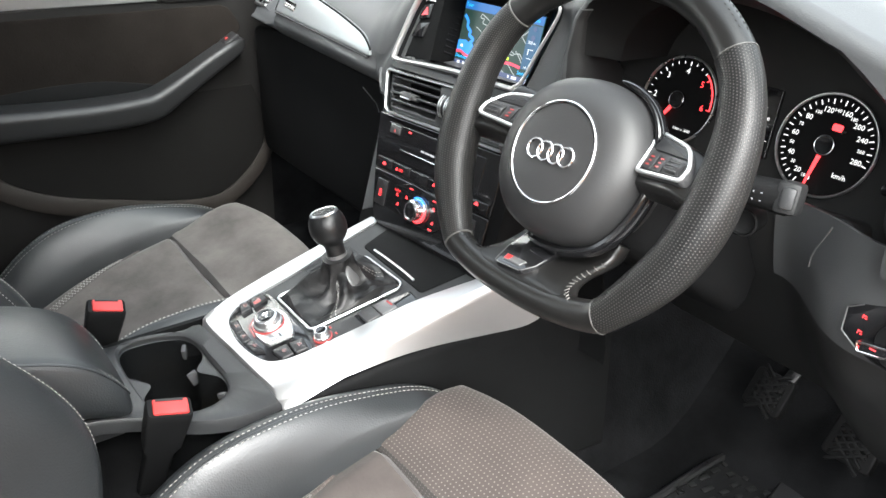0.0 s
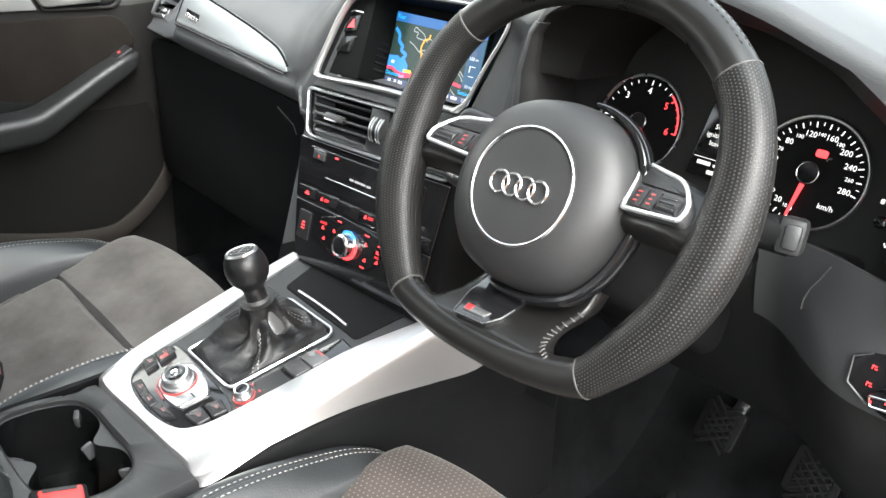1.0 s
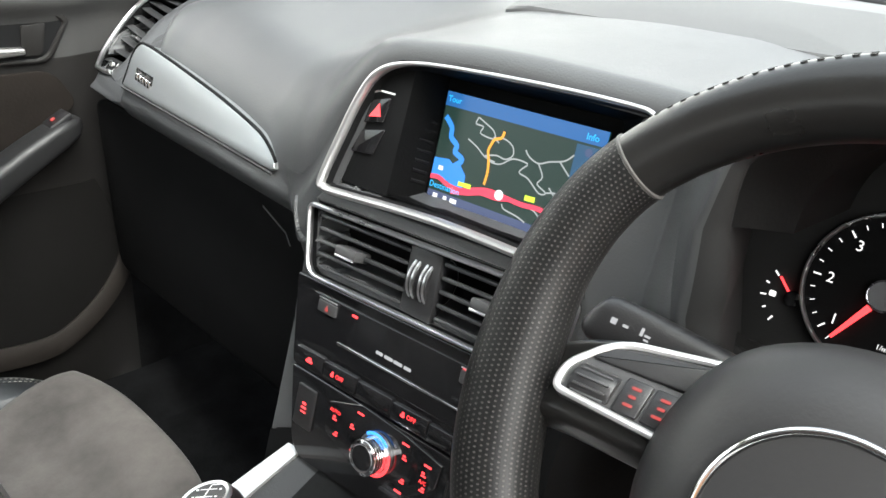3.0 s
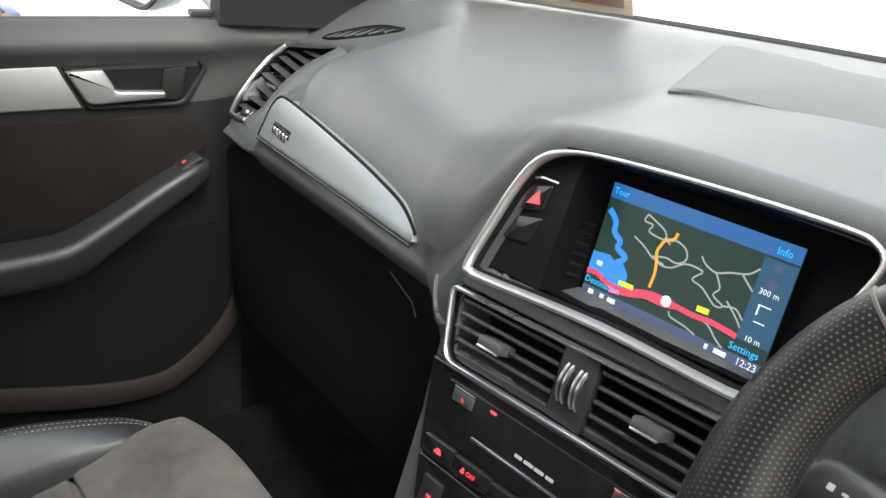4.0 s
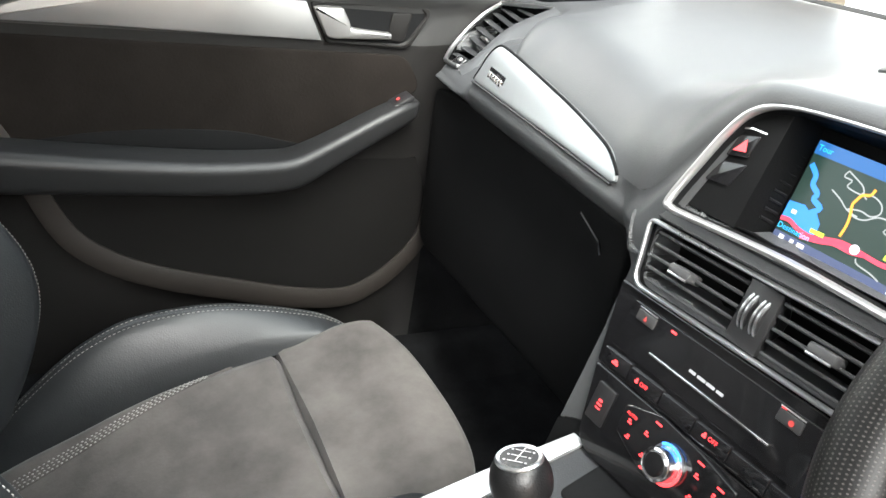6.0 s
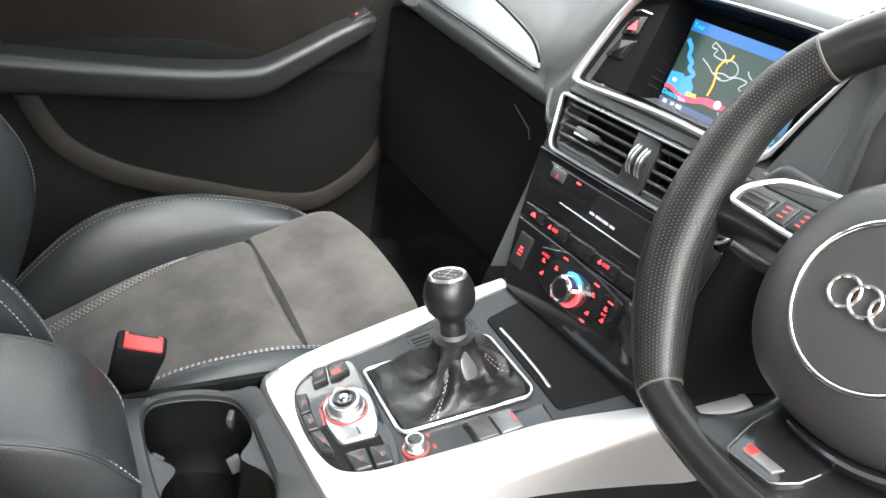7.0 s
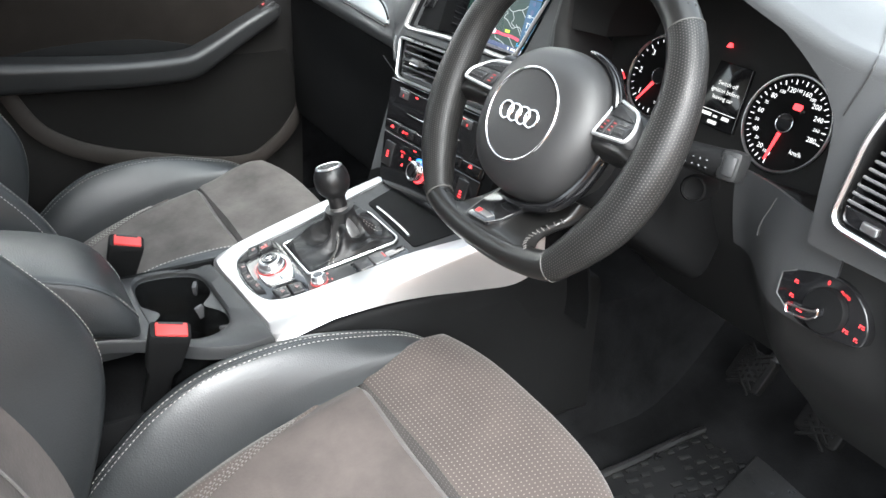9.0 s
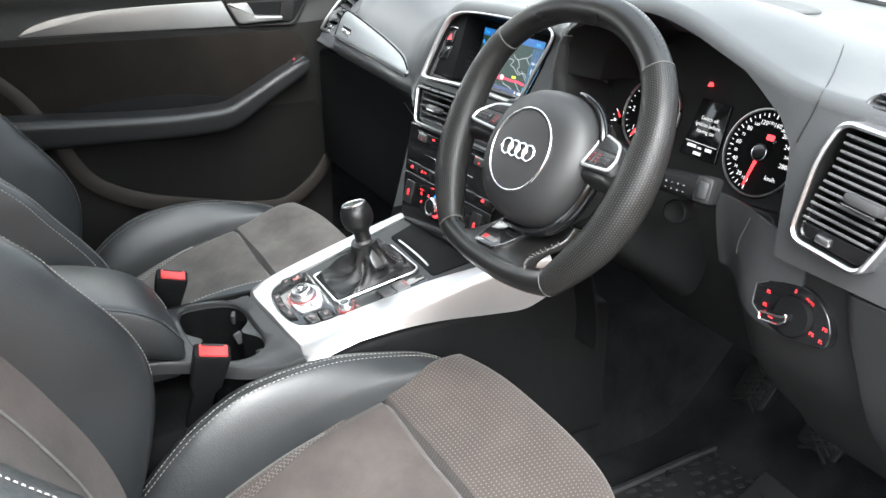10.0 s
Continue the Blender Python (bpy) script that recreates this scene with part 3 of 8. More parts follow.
def inside(poly, x, z):
    """Whether a place lies within an outline."""
    hit = False
    for i in range(len(poly)):
        (x0, z0), (x1, z1) = poly[i - 1], poly[i]
        if (z0 > z) != (z1 > z) and x < x0 + (z - z0) / (z1 - z0) * (x1 - x0):
            hit = not hit
    return hit


CORNER_VENT = [(-0.735, 1.119), (-0.602, 1.140), (-0.629, 1.120), (-0.646, 1.100), (-0.639, 1.056), (-0.655, 1.048), (-0.705, 1.044), (-0.735, 1.083)]
CREASE = [(0.70, -0.142, 0), (0.955, -0.142, 0), (0.98, -0.155, 0), (1.000, -0.174, 0), (1.015, -0.182, 0), (1.045, -0.190, 0), (1.060, -0.195, 0), (1.075, -0.206, 0), (1.090, -0.221, 0), (1.094, -0.235, 0), (1.100, -0.250, 0),
          (1.107, -0.293, 0), (1.1135, -0.356, 0), (1.118, -0.43, 0), (1.126, -0.51, 0), (1.16, -0.6, 0)]


def inlay_y(x, z):
    return 0.651 + (z - 1.06) * 0.28125 - 0.04 * (x + 0.4)


CENTRE_VENT = [(-0.121, 1.068), (-0.112, 1.021), (0.107, 1.025), (0.113, 1.074)]
END_VENT = [(0.5675, 1.096), (0.630, 1.092), (0.648, 1.135), (0.655, 1.193), (0.582, 1.195), (0.570, 1.165)]


def front_f(u, v):
    """The face below the lip from the passenger's end to the driver's knees: glove box recess, rounded flank, centre stack."""
    x = -0.738 + 0.938 * u
    z0 = pad_edge(x)[5]
    z = z0 + (0.74 - z0) * v
    xl = -0.700 - 0.038 * smooth01((z - 1.045) / 0.02)
    x = xl + (0.2 - xl - 0.012 * smooth01((z - 1.03) / 0.04)) * u
    xn = x
    s = min(max((z - 1.083) / 0.97, 0.0), 0.105)
    x += (0.30 * s - 0.0155) * smooth01((x - 0.06) / 0.04) * (1 - smooth01((x - 0.14) / 0.04))
    x += (0.40 * s - 0.0205) * smooth01((x + 0.17) / 0.05) * (1 - smooth01((x + 0.06) / 0.05))
    _, _, _, _, ey, z0 = pad_edge(x)
    z = z0 + (0.74 - z0) * v
    ys = 0.638 + 0.25 * (z - 1.083) + 0.06 * x
    k = smooth01((1.06 - z) / 0.10)
    xe = curve_at(CREASE, z)[0]
    xr = -0.125 - 0.003 * k
    left = min(max((xr - x) / (xr - xe), 0.0), 1.0)
    left = left ** 1.5 * (1 - k) + smooth01(left) * k
    right = smooth01((x - 0.128) / 0.03) * (1 - smooth01((z - 1.02) / 0.05))
    gb = inlay_y(x, max(z, 1.044)) + 0.0015
    if z < 0.90:
        gb += 0.10 * smooth01((0.90 - z) / 0.18)
    corner = smooth01((-0.535 - x) / 0.055) * smooth01((z - 1.012) / 0.018)
    gb += corner * (max(-0.5656 - 0.1773 * x + 1.095 * z, 0.664) - gb)
    # the lower edge rolls under
    if z < 1.046:
        t = min((1.046 - z) / 0.028, 1.0)
        gb += 0.026 * (1 - math.sqrt(1 - t * t)) + (0.038 * smooth01((1.020 - z) / 0.008))
    kn = 0.70 + 0.04 * smooth01((0.95 - z) / 0.2)
    y = ys * (1 - left) * (1 - right) + gb * left + kn * right
    top = smooth01((z - (z0 - 0.03)) / 0.03)
    y -= 0.022 * smooth01((x - 0.145) / 0.035) * smooth01((z - 1.05) / 0.05)
    y = y * (1 - top) + ey * top
    # the wells behind the screen and the vents
    s = (z - 1.083) / 0.97
    if 0.002 < s < 0.103 and -0.0915 < xn < 0.1215:
        y += 0.055
    elif inside(CENTRE_VENT, x, z) or inside(CORNER_VENT, x, z):
        y += 0.07
    return (x, y, z)


bm = bmesh.new()
sheet(bm, front_f, 235, 110, 0.003, u1=0.9072, v1=0.66, flip=True)
part("fascia", bm, M_DASH, dash, "dark grey fascia with rounded centre stack flank")
bm = bmesh.new()
sheet(bm, front_f, 25, 54, 0.003, u0=0.9072, v1=0.326, flip=True)
part("screen_side", bm, M_DASH, dash)
# same skin lower down, blackened for the shade under the dash
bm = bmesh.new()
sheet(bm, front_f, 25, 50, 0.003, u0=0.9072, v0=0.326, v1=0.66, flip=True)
part("stack_cheek", bm, M_DEEP, dash, "side of the centre stack, blackened for shade")
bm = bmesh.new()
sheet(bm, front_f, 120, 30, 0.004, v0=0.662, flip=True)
part("lower_fascia", bm, M_DEEP, dash, "fascia below the stack, blackened for shade")

# lower glove box lid, near black for the shade below the dash, and its finger slot
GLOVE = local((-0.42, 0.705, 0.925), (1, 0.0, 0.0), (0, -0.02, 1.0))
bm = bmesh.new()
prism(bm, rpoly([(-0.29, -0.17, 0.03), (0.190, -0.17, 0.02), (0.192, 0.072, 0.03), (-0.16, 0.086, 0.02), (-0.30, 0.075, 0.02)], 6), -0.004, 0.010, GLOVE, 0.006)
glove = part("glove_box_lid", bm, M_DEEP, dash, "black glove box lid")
bm = bmesh.new()
ribbon(bm, [(0.105, 0.056), (0.145, 0.040), (0.152, 0.028)], 0.0026, GLOVE, 0.0112)
part("lid_edge_line", bm, M_SATIN, glove)

# aluminium inlay on the passenger's side
DECO = local((-0.4, 0.651, 1.06), (1, -0.04, 0.0), (0, 0.27, 0.96))
deco_out = [(-0.137, 0.003), (-0.131, 0.020), (-0.125, 0.037), (-0.113, 0.050), (-0.095, 0.0525), (-0.045, 0.0485), (0.021, 0.0415), (0.079, 0.0345), (0.123, 0.0275), (0.153, 0.0215), (0.172, 0.013), (0.184, 0.005)]
deco_out = [Vector((p.x, p.y)) for p in spline([(a, b, 0) for a, b in deco_out], 4)] + [Vector((0.1855, -0.0005)), Vector((0.181, -0.003)), Vector((0.049, -0.001)), Vector((-0.134, 0.001))]
bm = bmesh.new()
prism(bm, deco_out, -0.030, 0.0012, DECO, 0.0008)
inlay = part("inlay_strip", bm, M_ALU_DASH, dash, "satin aluminium inlay strip")
bm = bmesh.new()
prism(bm, rect(0.043, 0.0105, 0.001, -0.0885, 0.0163), 0.0006, 0.0016, DECO @ pose(0, 0, 0, 0, 0, -3), 0.0005)
part("badge_plate", bm, M_GLOSS, inlay, "small dark badge plate")
for i in range(5):
    bm = bmesh.new()
    prism(bm, rect(0.0052, 0.0075, 0.001, -0.104 + 0.0078 * i, 0.0175 - 0.0006 * i), 0.0010, 0.0026, DECO, 0.0006)
    part("badge_bar", bm, M_CHROME, inlay, "small chrome badge bar")
# dark groove round the inlay's upper edge: a bar coloured for the shadow gap
bm = bmesh.new()
top_edge = [p for p in shrink(deco_out, -0.0016)][:-4]
sweep(bm, [DECO @ Vector((p.x, p.y, 0.0004)) for p in top_edge], 0.0032, 0.0030, up=DECO.to_3x3() @ Vector((0, 0, 1)), n=6)
part("inlay_groove", bm, M_DEEP, dash)
# joint under the inlay
bm = bmesh.new()
sweep(bm, [DECO @ Vector((a, b, 0.001)) for a, b in ((-0.138, -0.0012), (0.05, -0.0033), (0.183, -0.0055))], 0.0028, 0.003, n=6)
part("inlay_joint", bm, M_RUBBER, dash)

# raised driver's information panel cover on the dash top
bm = bmesh.new()
pad = rpoly([(-0.130, 0.818, 0.030), (0.20, 0.845, 0.03), (0.20, 1.10, 0.03), (-0.265, 1.085, 0.025)], 6)


def on_top(x, y):
    """The dash pad's height at a place."""
    ly, lz = curve_at(LIP, x)
    by = ws_base(x) - 0.008
    ly = pad_edge(x)[0]
    t = min(max((y - by) / (ly - by), 0), 1)
    return dash_top_f((x + 0.755) / 1.51, t * 0.80)[2]


loops = []
mid = Vector((0.0, 0.95))
for s, h in ((1.0, -0.006), (1.0, 0.0025), (0.988, 0.0042), (0.94, 0.0044), (0.85, 0.0044), (0.72, 0.0044), (0.56, 0.0044), (0.38, 0.0044), (0.2, 0.0044), (0.05, 0.0044)):
    o = [mid + (p - mid) * s for p in pad]
    loops.append([Vector((p.x, p.y, on_top(p.x, p.y) + h)) for p in o])
rings(bm, loops)
part("speaker_cover", bm, M_COVER, dash, "flat darker speaker cover")

# instrument hood lining: a tunnel from the hood's edge to the dials
ARCH = [(0.1885, 1.151), (0.1905, 1.168), (0.196, 1.185), (0.212, 1.208), (0.24, 1.228), (0.28, 1.241), (0.325, 1.246), (0.365, 1.244),
        (0.405, 1.237), (0.452, 1.221), (0.482, 1.2025), (0.510, 1.184), (0.528, 1.161), (0.5345, 1.130), (0.5365, 1.100), (0.5385, 1.072)]
arch = spline([(a, 0.636, b) for a, b in ARCH], 4)


def hood_ring(y, sx, sz, first=0, last=None):
    return [Vector((0.335 + (p.x - 0.335) * sx, y, 1.10 + (p.z - 1.10) * sz)) for p in arch[first:last]]


def hood_shell(loops):
    b = bmesh.new()
    vs = [[b.verts.new(p) for p in lp] for lp in loops]
    for a, c in zip(vs, vs[1:]):
        for i in range(len(a) - 1):
            b.faces.new((a[i], a[i + 1], c[i + 1], c[i]))
    bmesh.ops.solidify(b, geom=b.faces[:], thickness=-0.004)
    return b


# the pad turns in over the edge before the black lining starts
lip = [(0.632 + 0.050 * k / 8, 1 - 0.155 * (k / 8) ** 1.2, 1 - 0.175 * (k / 8) ** 1.2) for k in range(9)]
part("hood_lip", hood_shell([hood_ring(*q, 24) for q in lip]), M_DASH, dash, "dark grey lip turning into the hood")
part("lining_edge", hood_shell([hood_ring(*q, 0, 25) for q in lip]), M_DASH_RECESS, dash, "matt black edge of the hood lining")
part("hood_lining", hood_shell([hood_ring(0.682 + 0.090 * k / 5, 0.845 - 0.010 * k / 5, 0.825 - 0.065 * k / 5) for k in range(6)]), M_DASH_RECESS, dash, "matt black instrument hood lining")
# flank that sweeps from the screen to the hood's opening
LEFT_EDGE = [(1.03, 0.203), (1.055, 0.196), (1.10, 0.186), (1.15, 0.187), (1.185, 0.196), (1.2, 0.206)]


def flank_f(u, v):
    """From beside the screen round the edge; below the lining it runs on in to the dials."""
    z = 1.196 - 0.16 * v
    x1 = np.interp(z, [k[0] for k in LEFT_EDGE], [k[1] for k in LEFT_EDGE])
    x0 = 0.150
    y0 = 0.638 + 0.25 * (z - 1.083) + 0.06 * x0 - 0.002
    deep = smooth01((1.190 - z) / 0.080)
    r = 0.007 + 0.010 * deep
    if u < 0.5:
        t = u / 0.5
        y = y0 + (0.6285 - y0) * smooth01(t * 0.85) / smooth01(0.85)
        return (x0 + (x1 - 0.003 - x0) * t, y, z)
    if u < 0.75:
        t = (u - 0.5) / 0.25 * math.pi / 2
        return (x1 - 0.003 + r * math.sin(t), 0.6285 + r * (1 - math.cos(t)), z)
    t = (u - 0.75) / 0.25
    return (x1 - 0.003 + r - 0.040 * t * deep, 0.6285 + r + (0.002 + 0.105 * deep) * t, z - 0.01 * t * deep)


bm = bmesh.new()
sheet(bm, flank_f, 30, 60, 0.0015, u1=0.55, flip=True)
part("hood_flank", bm, M_DASH, dash)
# where the flank turns inwards its shade is put into the colour
bm = bmesh.new()
sheet(bm, flank_f, 24, 60, 0.0015, u0=0.55, flip=True)
part("shaded_flank", bm, M_DASH_RECESS, dash, "hood flank beside the dials, blackened for its shade")
# rounded rim of the hood
bm = bmesh.new()
sweep(bm, [Vector((0.335 + (p.x - 0.335) * 1.018, 0.637, 1.10 + (p.z - 1.10) * 1.03)) for p in arch], 0.008, 0.009, n=10)
part("hood_rim", bm, M_DASH, dash)


END_FOOT = [(0.30, 1.243), (0.325, 1.246), (0.365, 1.244), (0.405, 1.238), (0.430, 1.231), (0.456, 1.2205), (0.487, 1.202), (0.514, 1.183), (0.5315, 1.161), (0.5370, 1.130), (0.5390, 1.100), (0.5410, 1.064), (0.61, 1.062), (0.76, 1.055)]


def right_f(u, v):
    """The face between the hood's opening and the driver's door."""
    x = 0.300 + 0.450 * u
    _, _, _, _, ey, z0 = pad_edge(x)
    z1 = min(max(np.interp(x, [k[0] for k in END_FOOT], [k[1] for k in END_FOOT]), 1.035), z0 - 0.001)
    z = z0 + (z1 - z0) * v
    bulge = 0.008 * math.sin(math.pi * (z0 - z) / (z0 - 1.035))
    y = ey - bulge * smooth01((x - 0.50) / 0.06) - 0.006 * (z0 - z) / 0.17
    if inside(END_VENT, x, z):
        y += 0.07
    return (x, y, z)


bm = bmesh.new()
sheet(bm, right_f, 170, 64, 0.003, flip=True)
part("end_panel", bm, M_DASH, dash, "dark grey end panel beside the hood")


def knee_f(u, v):
    """The panel over the driver's knees, running under into the footwell."""
    x = 0.14 + 0.61 * u
    ends = smooth01((x - 0.415) / 0.12)
    z0 = 1.060 + 0.004 * ends
    z = z0 + (0.80 - z0) * v
    y = 0.690 - 0.050 * ends * (1 - smooth01((v - 0.40) / 0.6)) + 0.16 * max(v - 0.28 * ends, 0) ** 1.6
    y += 0.02 * (1 - smooth01((x - 0.14) / 0.08))
    return (x, y, z)


# the dash grey made darker: footwell shade is in the panel's colour
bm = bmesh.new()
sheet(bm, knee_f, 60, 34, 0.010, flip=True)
part("knee_panel", bm, M_KNEE, dash, "lower knee panel, grey darkened for footwell shade")
# seams
bm = bmesh.new()
sweep(bm, spline([(0.378, 0.885, 1.219), (0.461, 0.767, 1.225), (0.495, 0.715, 1.2205), (0.523, 0.669, 1.2155), (0.543, 0.633, 1.2105), (0.5440, 0.6270, 1.197), (0.5400, 0.6245, 1.181), (0.5370, 0.6230, 1.168)], 5), 0.0012, 0.0012, n=6)
part("panel_seam", bm, M_RUBBER, dash)
# skirt under the dials, in the pad's grey, with its seam
bm = bmesh.new()
sheet(bm, lambda u, v: (0.412 + 0.153 * u, knee_f((0.272 + 0.153 * u) / 0.61, 0.30 * v)[1] - 0.004, knee_f((0.272 + 0.153 * u) / 0.61, 0.30 * v)[2] + 0.017 * (1 - v) * (0.5 + 0.5 * smooth01(u * 1.6))), 30, 18, 0.003, flip=True)
part("dial_skirt", bm, M_DASH, dash)
bm = bmesh.new()
sweep(bm, [(p[0], p[1] - 0.0045, p[2]) for p in [knee_f((x - 0.14) / 0.61, v) for x, v in ((0.480, -0.03), (0.474, 0.02), (0.467, 0.07), (0.464, 0.11), (0.464, 0.145))]], 0.0016, 0.0016, n=6)
part("skirt_seam", bm, M_TAB, dash)
# end trim at the door's side of the knee panel, darkened for the footwell's shade
bm = bmesh.new()


def end_trim_f(u, v):
    z = 1.058 - 0.27 * v
    x0 = 0.604 + 0.026 * smooth01(v / 0.30) + 0.085 * smooth01((v - 0.15) / 0.75)
    x = x0 + (0.752 - x0) * u
    return (x, knee_f((x - 0.14) / 0.61, min(v * 1.02, 1))[1] - 0.016 * (1 - (1 - min(u / 0.10, 1)) ** 2) + 0.002, z)


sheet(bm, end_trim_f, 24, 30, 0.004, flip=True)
part("end_trim", bm, M_DASH_LOW, dash, "end trim beside the knee panel, darkened for footwell shade")
# bulkhead closing the front of the footwells
bm = bmesh.new()
box(bm, (1.5, 0.02, 0.62), Matrix.Translation((0, 1.34, 0.79)), 0.004)
solo("bulkhead", bm, M_CARPET, "black lined bulkhead ahead of the footwells", "bulkhead", kind="structure")
for sx in (-1, 1):
    bm = bmesh.new()
    box(bm, (0.03, 0.64, 0.74), Matrix.Translation((sx * 0.790, 1.03, 0.825)), 0.006)
    solo("kick_panel", bm, M_CARPET, "black lined footwell side panel", "footwell panel", kind="structure")
# plain wall closing the cabin behind the seats
bm = bmesh.new()
box(bm, (1.5, 0.10, 0.72), Matrix.Translation((0, -0.80, 0.84)), 0.02)
solo("wall_south", bm, M_PILLAR, "dark plain wall behind the front seats", "wall", kind="structure")

# ---- centre stack ----
SCR_W = -0.034
bez = [(-0.119, 0.002), (-0.106, 0.040), (-0.095, 0.068), (-0.082, 0.088), (-0.060, 0.099), (-0.02, 0.104), (0.06, 0.107), (0.118, 0.107), (0.134, 0.1045), (0.141, 0.096), (0.136, 0.078), (0.124, 0.050), (0.112, 0.018), (0.104, 0.008), (0.09, 0.004), (0.0, 0.004), (-0.10, -0.003), (-0.113, -0.003)]
bez = [Vector((p.x, p.y)) for p in spline([(a, b, 0) for a, b in bez], 4, True)]
unit = thing("infotainment_unit", STACK @ Vector((0, 0, 0)), "black recessed dashboard screen unit with chrome surround showing a map", "car display")
bm = bmesh.new()
sweep(bm, [STACK @ Vector((p.x, p.y, 0.0055)) for p in bez], 0.0062, 0.009, closed=True, up=STACK.to_3x3() @ Vector((0, 0, 1)), n=10, taper=lambda t: 1.0 - 0.5 * smooth01((t - 0.17) / 0.08) * (1 - smooth01((t - 0.66) / 0.08)))
part("chrome_surround", bm, M_ALU, unit, "satin chrome surround")
bm = bmesh.new()
inner = shrink(bez, 0.002)
# shallow tray for the buttons and deep recess for the screen
loops = [[STACK @ Vector((p.x, p.y, 0.004)) for p in inner], [STACK @ Vector((p.x, p.y, -0.003)) for p in shrink(bez, 0.004)]]
rings(bm, loops, False, False)
part("surround_lip", bm, M_DEEP, unit)
bm = bmesh.new()
prism(bm, [Vector(p) for p in [(-0.1155, 0.004), (-0.058, 0.0055), (-0.053, 0.0985), (-0.070, 0.0955), (-0.083, 0.0865), (-0.094, 0.067), (-0.105, 0.040)]], -0.012, -0.003, STACK, 0.001)
part("button_plate", bm, M_DEEP, unit, "matt black button plate")
# recess walls
bm = bmesh.new()
front = [Vector(p) for p in [(-0.058, 0.0075), (0.0, 0.008), (0.107, 0.0110), (0.122, 0.050), (0.134, 0.080), (0.138, 0.096), (0.132, 0.1025), (0.06, 0.1045), (-0.02, 0.1015), (-0.053, 0.0985)]]
rear = [Vector(p) for p in [(-0.050, 0.0068), (0.0, 0.0068), (0.092, 0.0068), (0.094, 0.05), (0.095, 0.080), (0.096, 0.094), (0.094, 0.0965), (0.05, 0.0965), (-0.01, 0.0965), (-0.048, 0.0965)]]
loops = [[STACK @ Vector((p.x, p.y, -0.003)) for p in front], [STACK @ Vector((f.x * 0.5 + r.x * 0.5, f.y * 0.5 + r.y * 0.5, SCR_W * 0.45)) for f, r in zip(front, rear)],
         [STACK @ Vector((p.x, p.y, SCR_W)) for p in rear]]
rings(bm, loops, False, True)
bmesh.ops.solidify(bm, geom=bm.faces[:], thickness=0.001)
part("screen_recess", bm, M_DEEP, unit, "black screen recess")
# ribs on the recess wall
bm = bmesh.new()
for i in range(9):
    v = 0.020 + 0.0075 * i
    sweep(bm, [STACK @ Vector((-0.0525, v, -0.018)), STACK @ Vector((-0.0495, v - 0.002, -0.031))], 0.0022, 0.003, n=6)
part("recess_ribs", bm, M_DEEP, unit, kind="stuff")

# the screen: a flat lit panel with its map
SCR = STACK @ Matrix.Translation((0.0215, 0.0485, SCR_W + 0.0012))
SW, SH = 0.135, 0.078
bm = bmesh.new()
prism(bm, rect(SW, SH), -0.002, 0.0, SCR)
screen = part("screen", bm, S_GREEN, unit, "lit screen with a road map")


def S(x, y):
    """Screen place from parts of its width and height, from the top left."""
    return (-SW / 2 + SW * x, SH / 2 - SH * y)


def scr_poly(name, pts, m, w=0.0005):
    b = bmesh.new()
    flat(b, [Vector(S(*p)) for p in pts], SCR, w)
    part(name, b, m, screen, smooth=False)


def scr_line(name, lines, width, m, w=0.0006):
    for pts in lines:
        b = bmesh.new()
        ribbon(b, [(q.x, q.y) for q in spline([(*S(*p), 0) for p in pts], 4)], width, SCR, w)
        part(name, b, m, screen, smooth=False)


scr_poly("header", [(0, 0), (1, 0), (1, 0.13), (0, 0.13)], S_BLUE)
scr_poly("side_panel", [(0.845, 0.15), (1, 0.15), (1, 0.80), (0.845, 0.80)], S_SIDE)
scr_poly("footer", [(0, 0.92), (1, 0.92), (1, 1), (0, 1)], S_FOOT)
scr_poly("lake", [(0.0, 0.62), (0.10, 0.60), (0.13, 0.63), (0.17, 0.60), (0.23, 0.70), (0.235, 0.80), (0.20, 0.86), (0.12, 0.80), (0.05, 0.79), (0.0, 0.78)], S_WATER)
scr_line("river", [[(0.02, 0.23), (0.075, 0.31), (0.085, 0.40), (0.135, 0.46), (0.13, 0.52), (0.19, 0.57), (0.15, 0.64)]], 0.0042, S_WATER)
scr_line("minor_road", [
    [(0.24, 0.16), (0.23, 0.22), (0.28, 0.23), (0.27, 0.29), (0.33, 0.31), (0.37, 0.30), (0.35, 0.24), (0.30, 0.20), (0.24, 0.16)],
    [(0.20, 0.37), (0.27, 0.42), (0.33, 0.48), (0.40, 0.50)], [(0.36, 0.29), (0.40, 0.33)],
    [(0.33, 0.47), (0.40, 0.44), (0.46, 0.45), (0.50, 0.40), (0.49, 0.33), (0.45, 0.29), (0.41, 0.28)],
    [(0.33, 0.47), (0.38, 0.51), (0.44, 0.50), (0.50, 0.43), (0.56, 0.42), (0.60, 0.43)],
    [(0.57, 0.32), (0.60, 0.37), (0.66, 0.40), (0.72, 0.36), (0.80, 0.32), (0.845, 0.25)],
    [(0.66, 0.40), (0.70, 0.50), (0.68, 0.57), (0.74, 0.62), (0.70, 0.64), (0.62, 0.55), (0.56, 0.52), (0.60, 0.44)],
    [(0.78, 0.34), (0.845, 0.43)], [(0.74, 0.62), (0.80, 0.60), (0.845, 0.66)], [(0.75, 0.57), (0.82, 0.67), (0.845, 0.72)],
    [(0.62, 0.78), (0.70, 0.80), (0.76, 0.88), (0.80, 0.92)], [(0.50, 0.83), (0.52, 0.87), (0.60, 0.89), (0.66, 0.92)]], 0.0011, S_GREY)
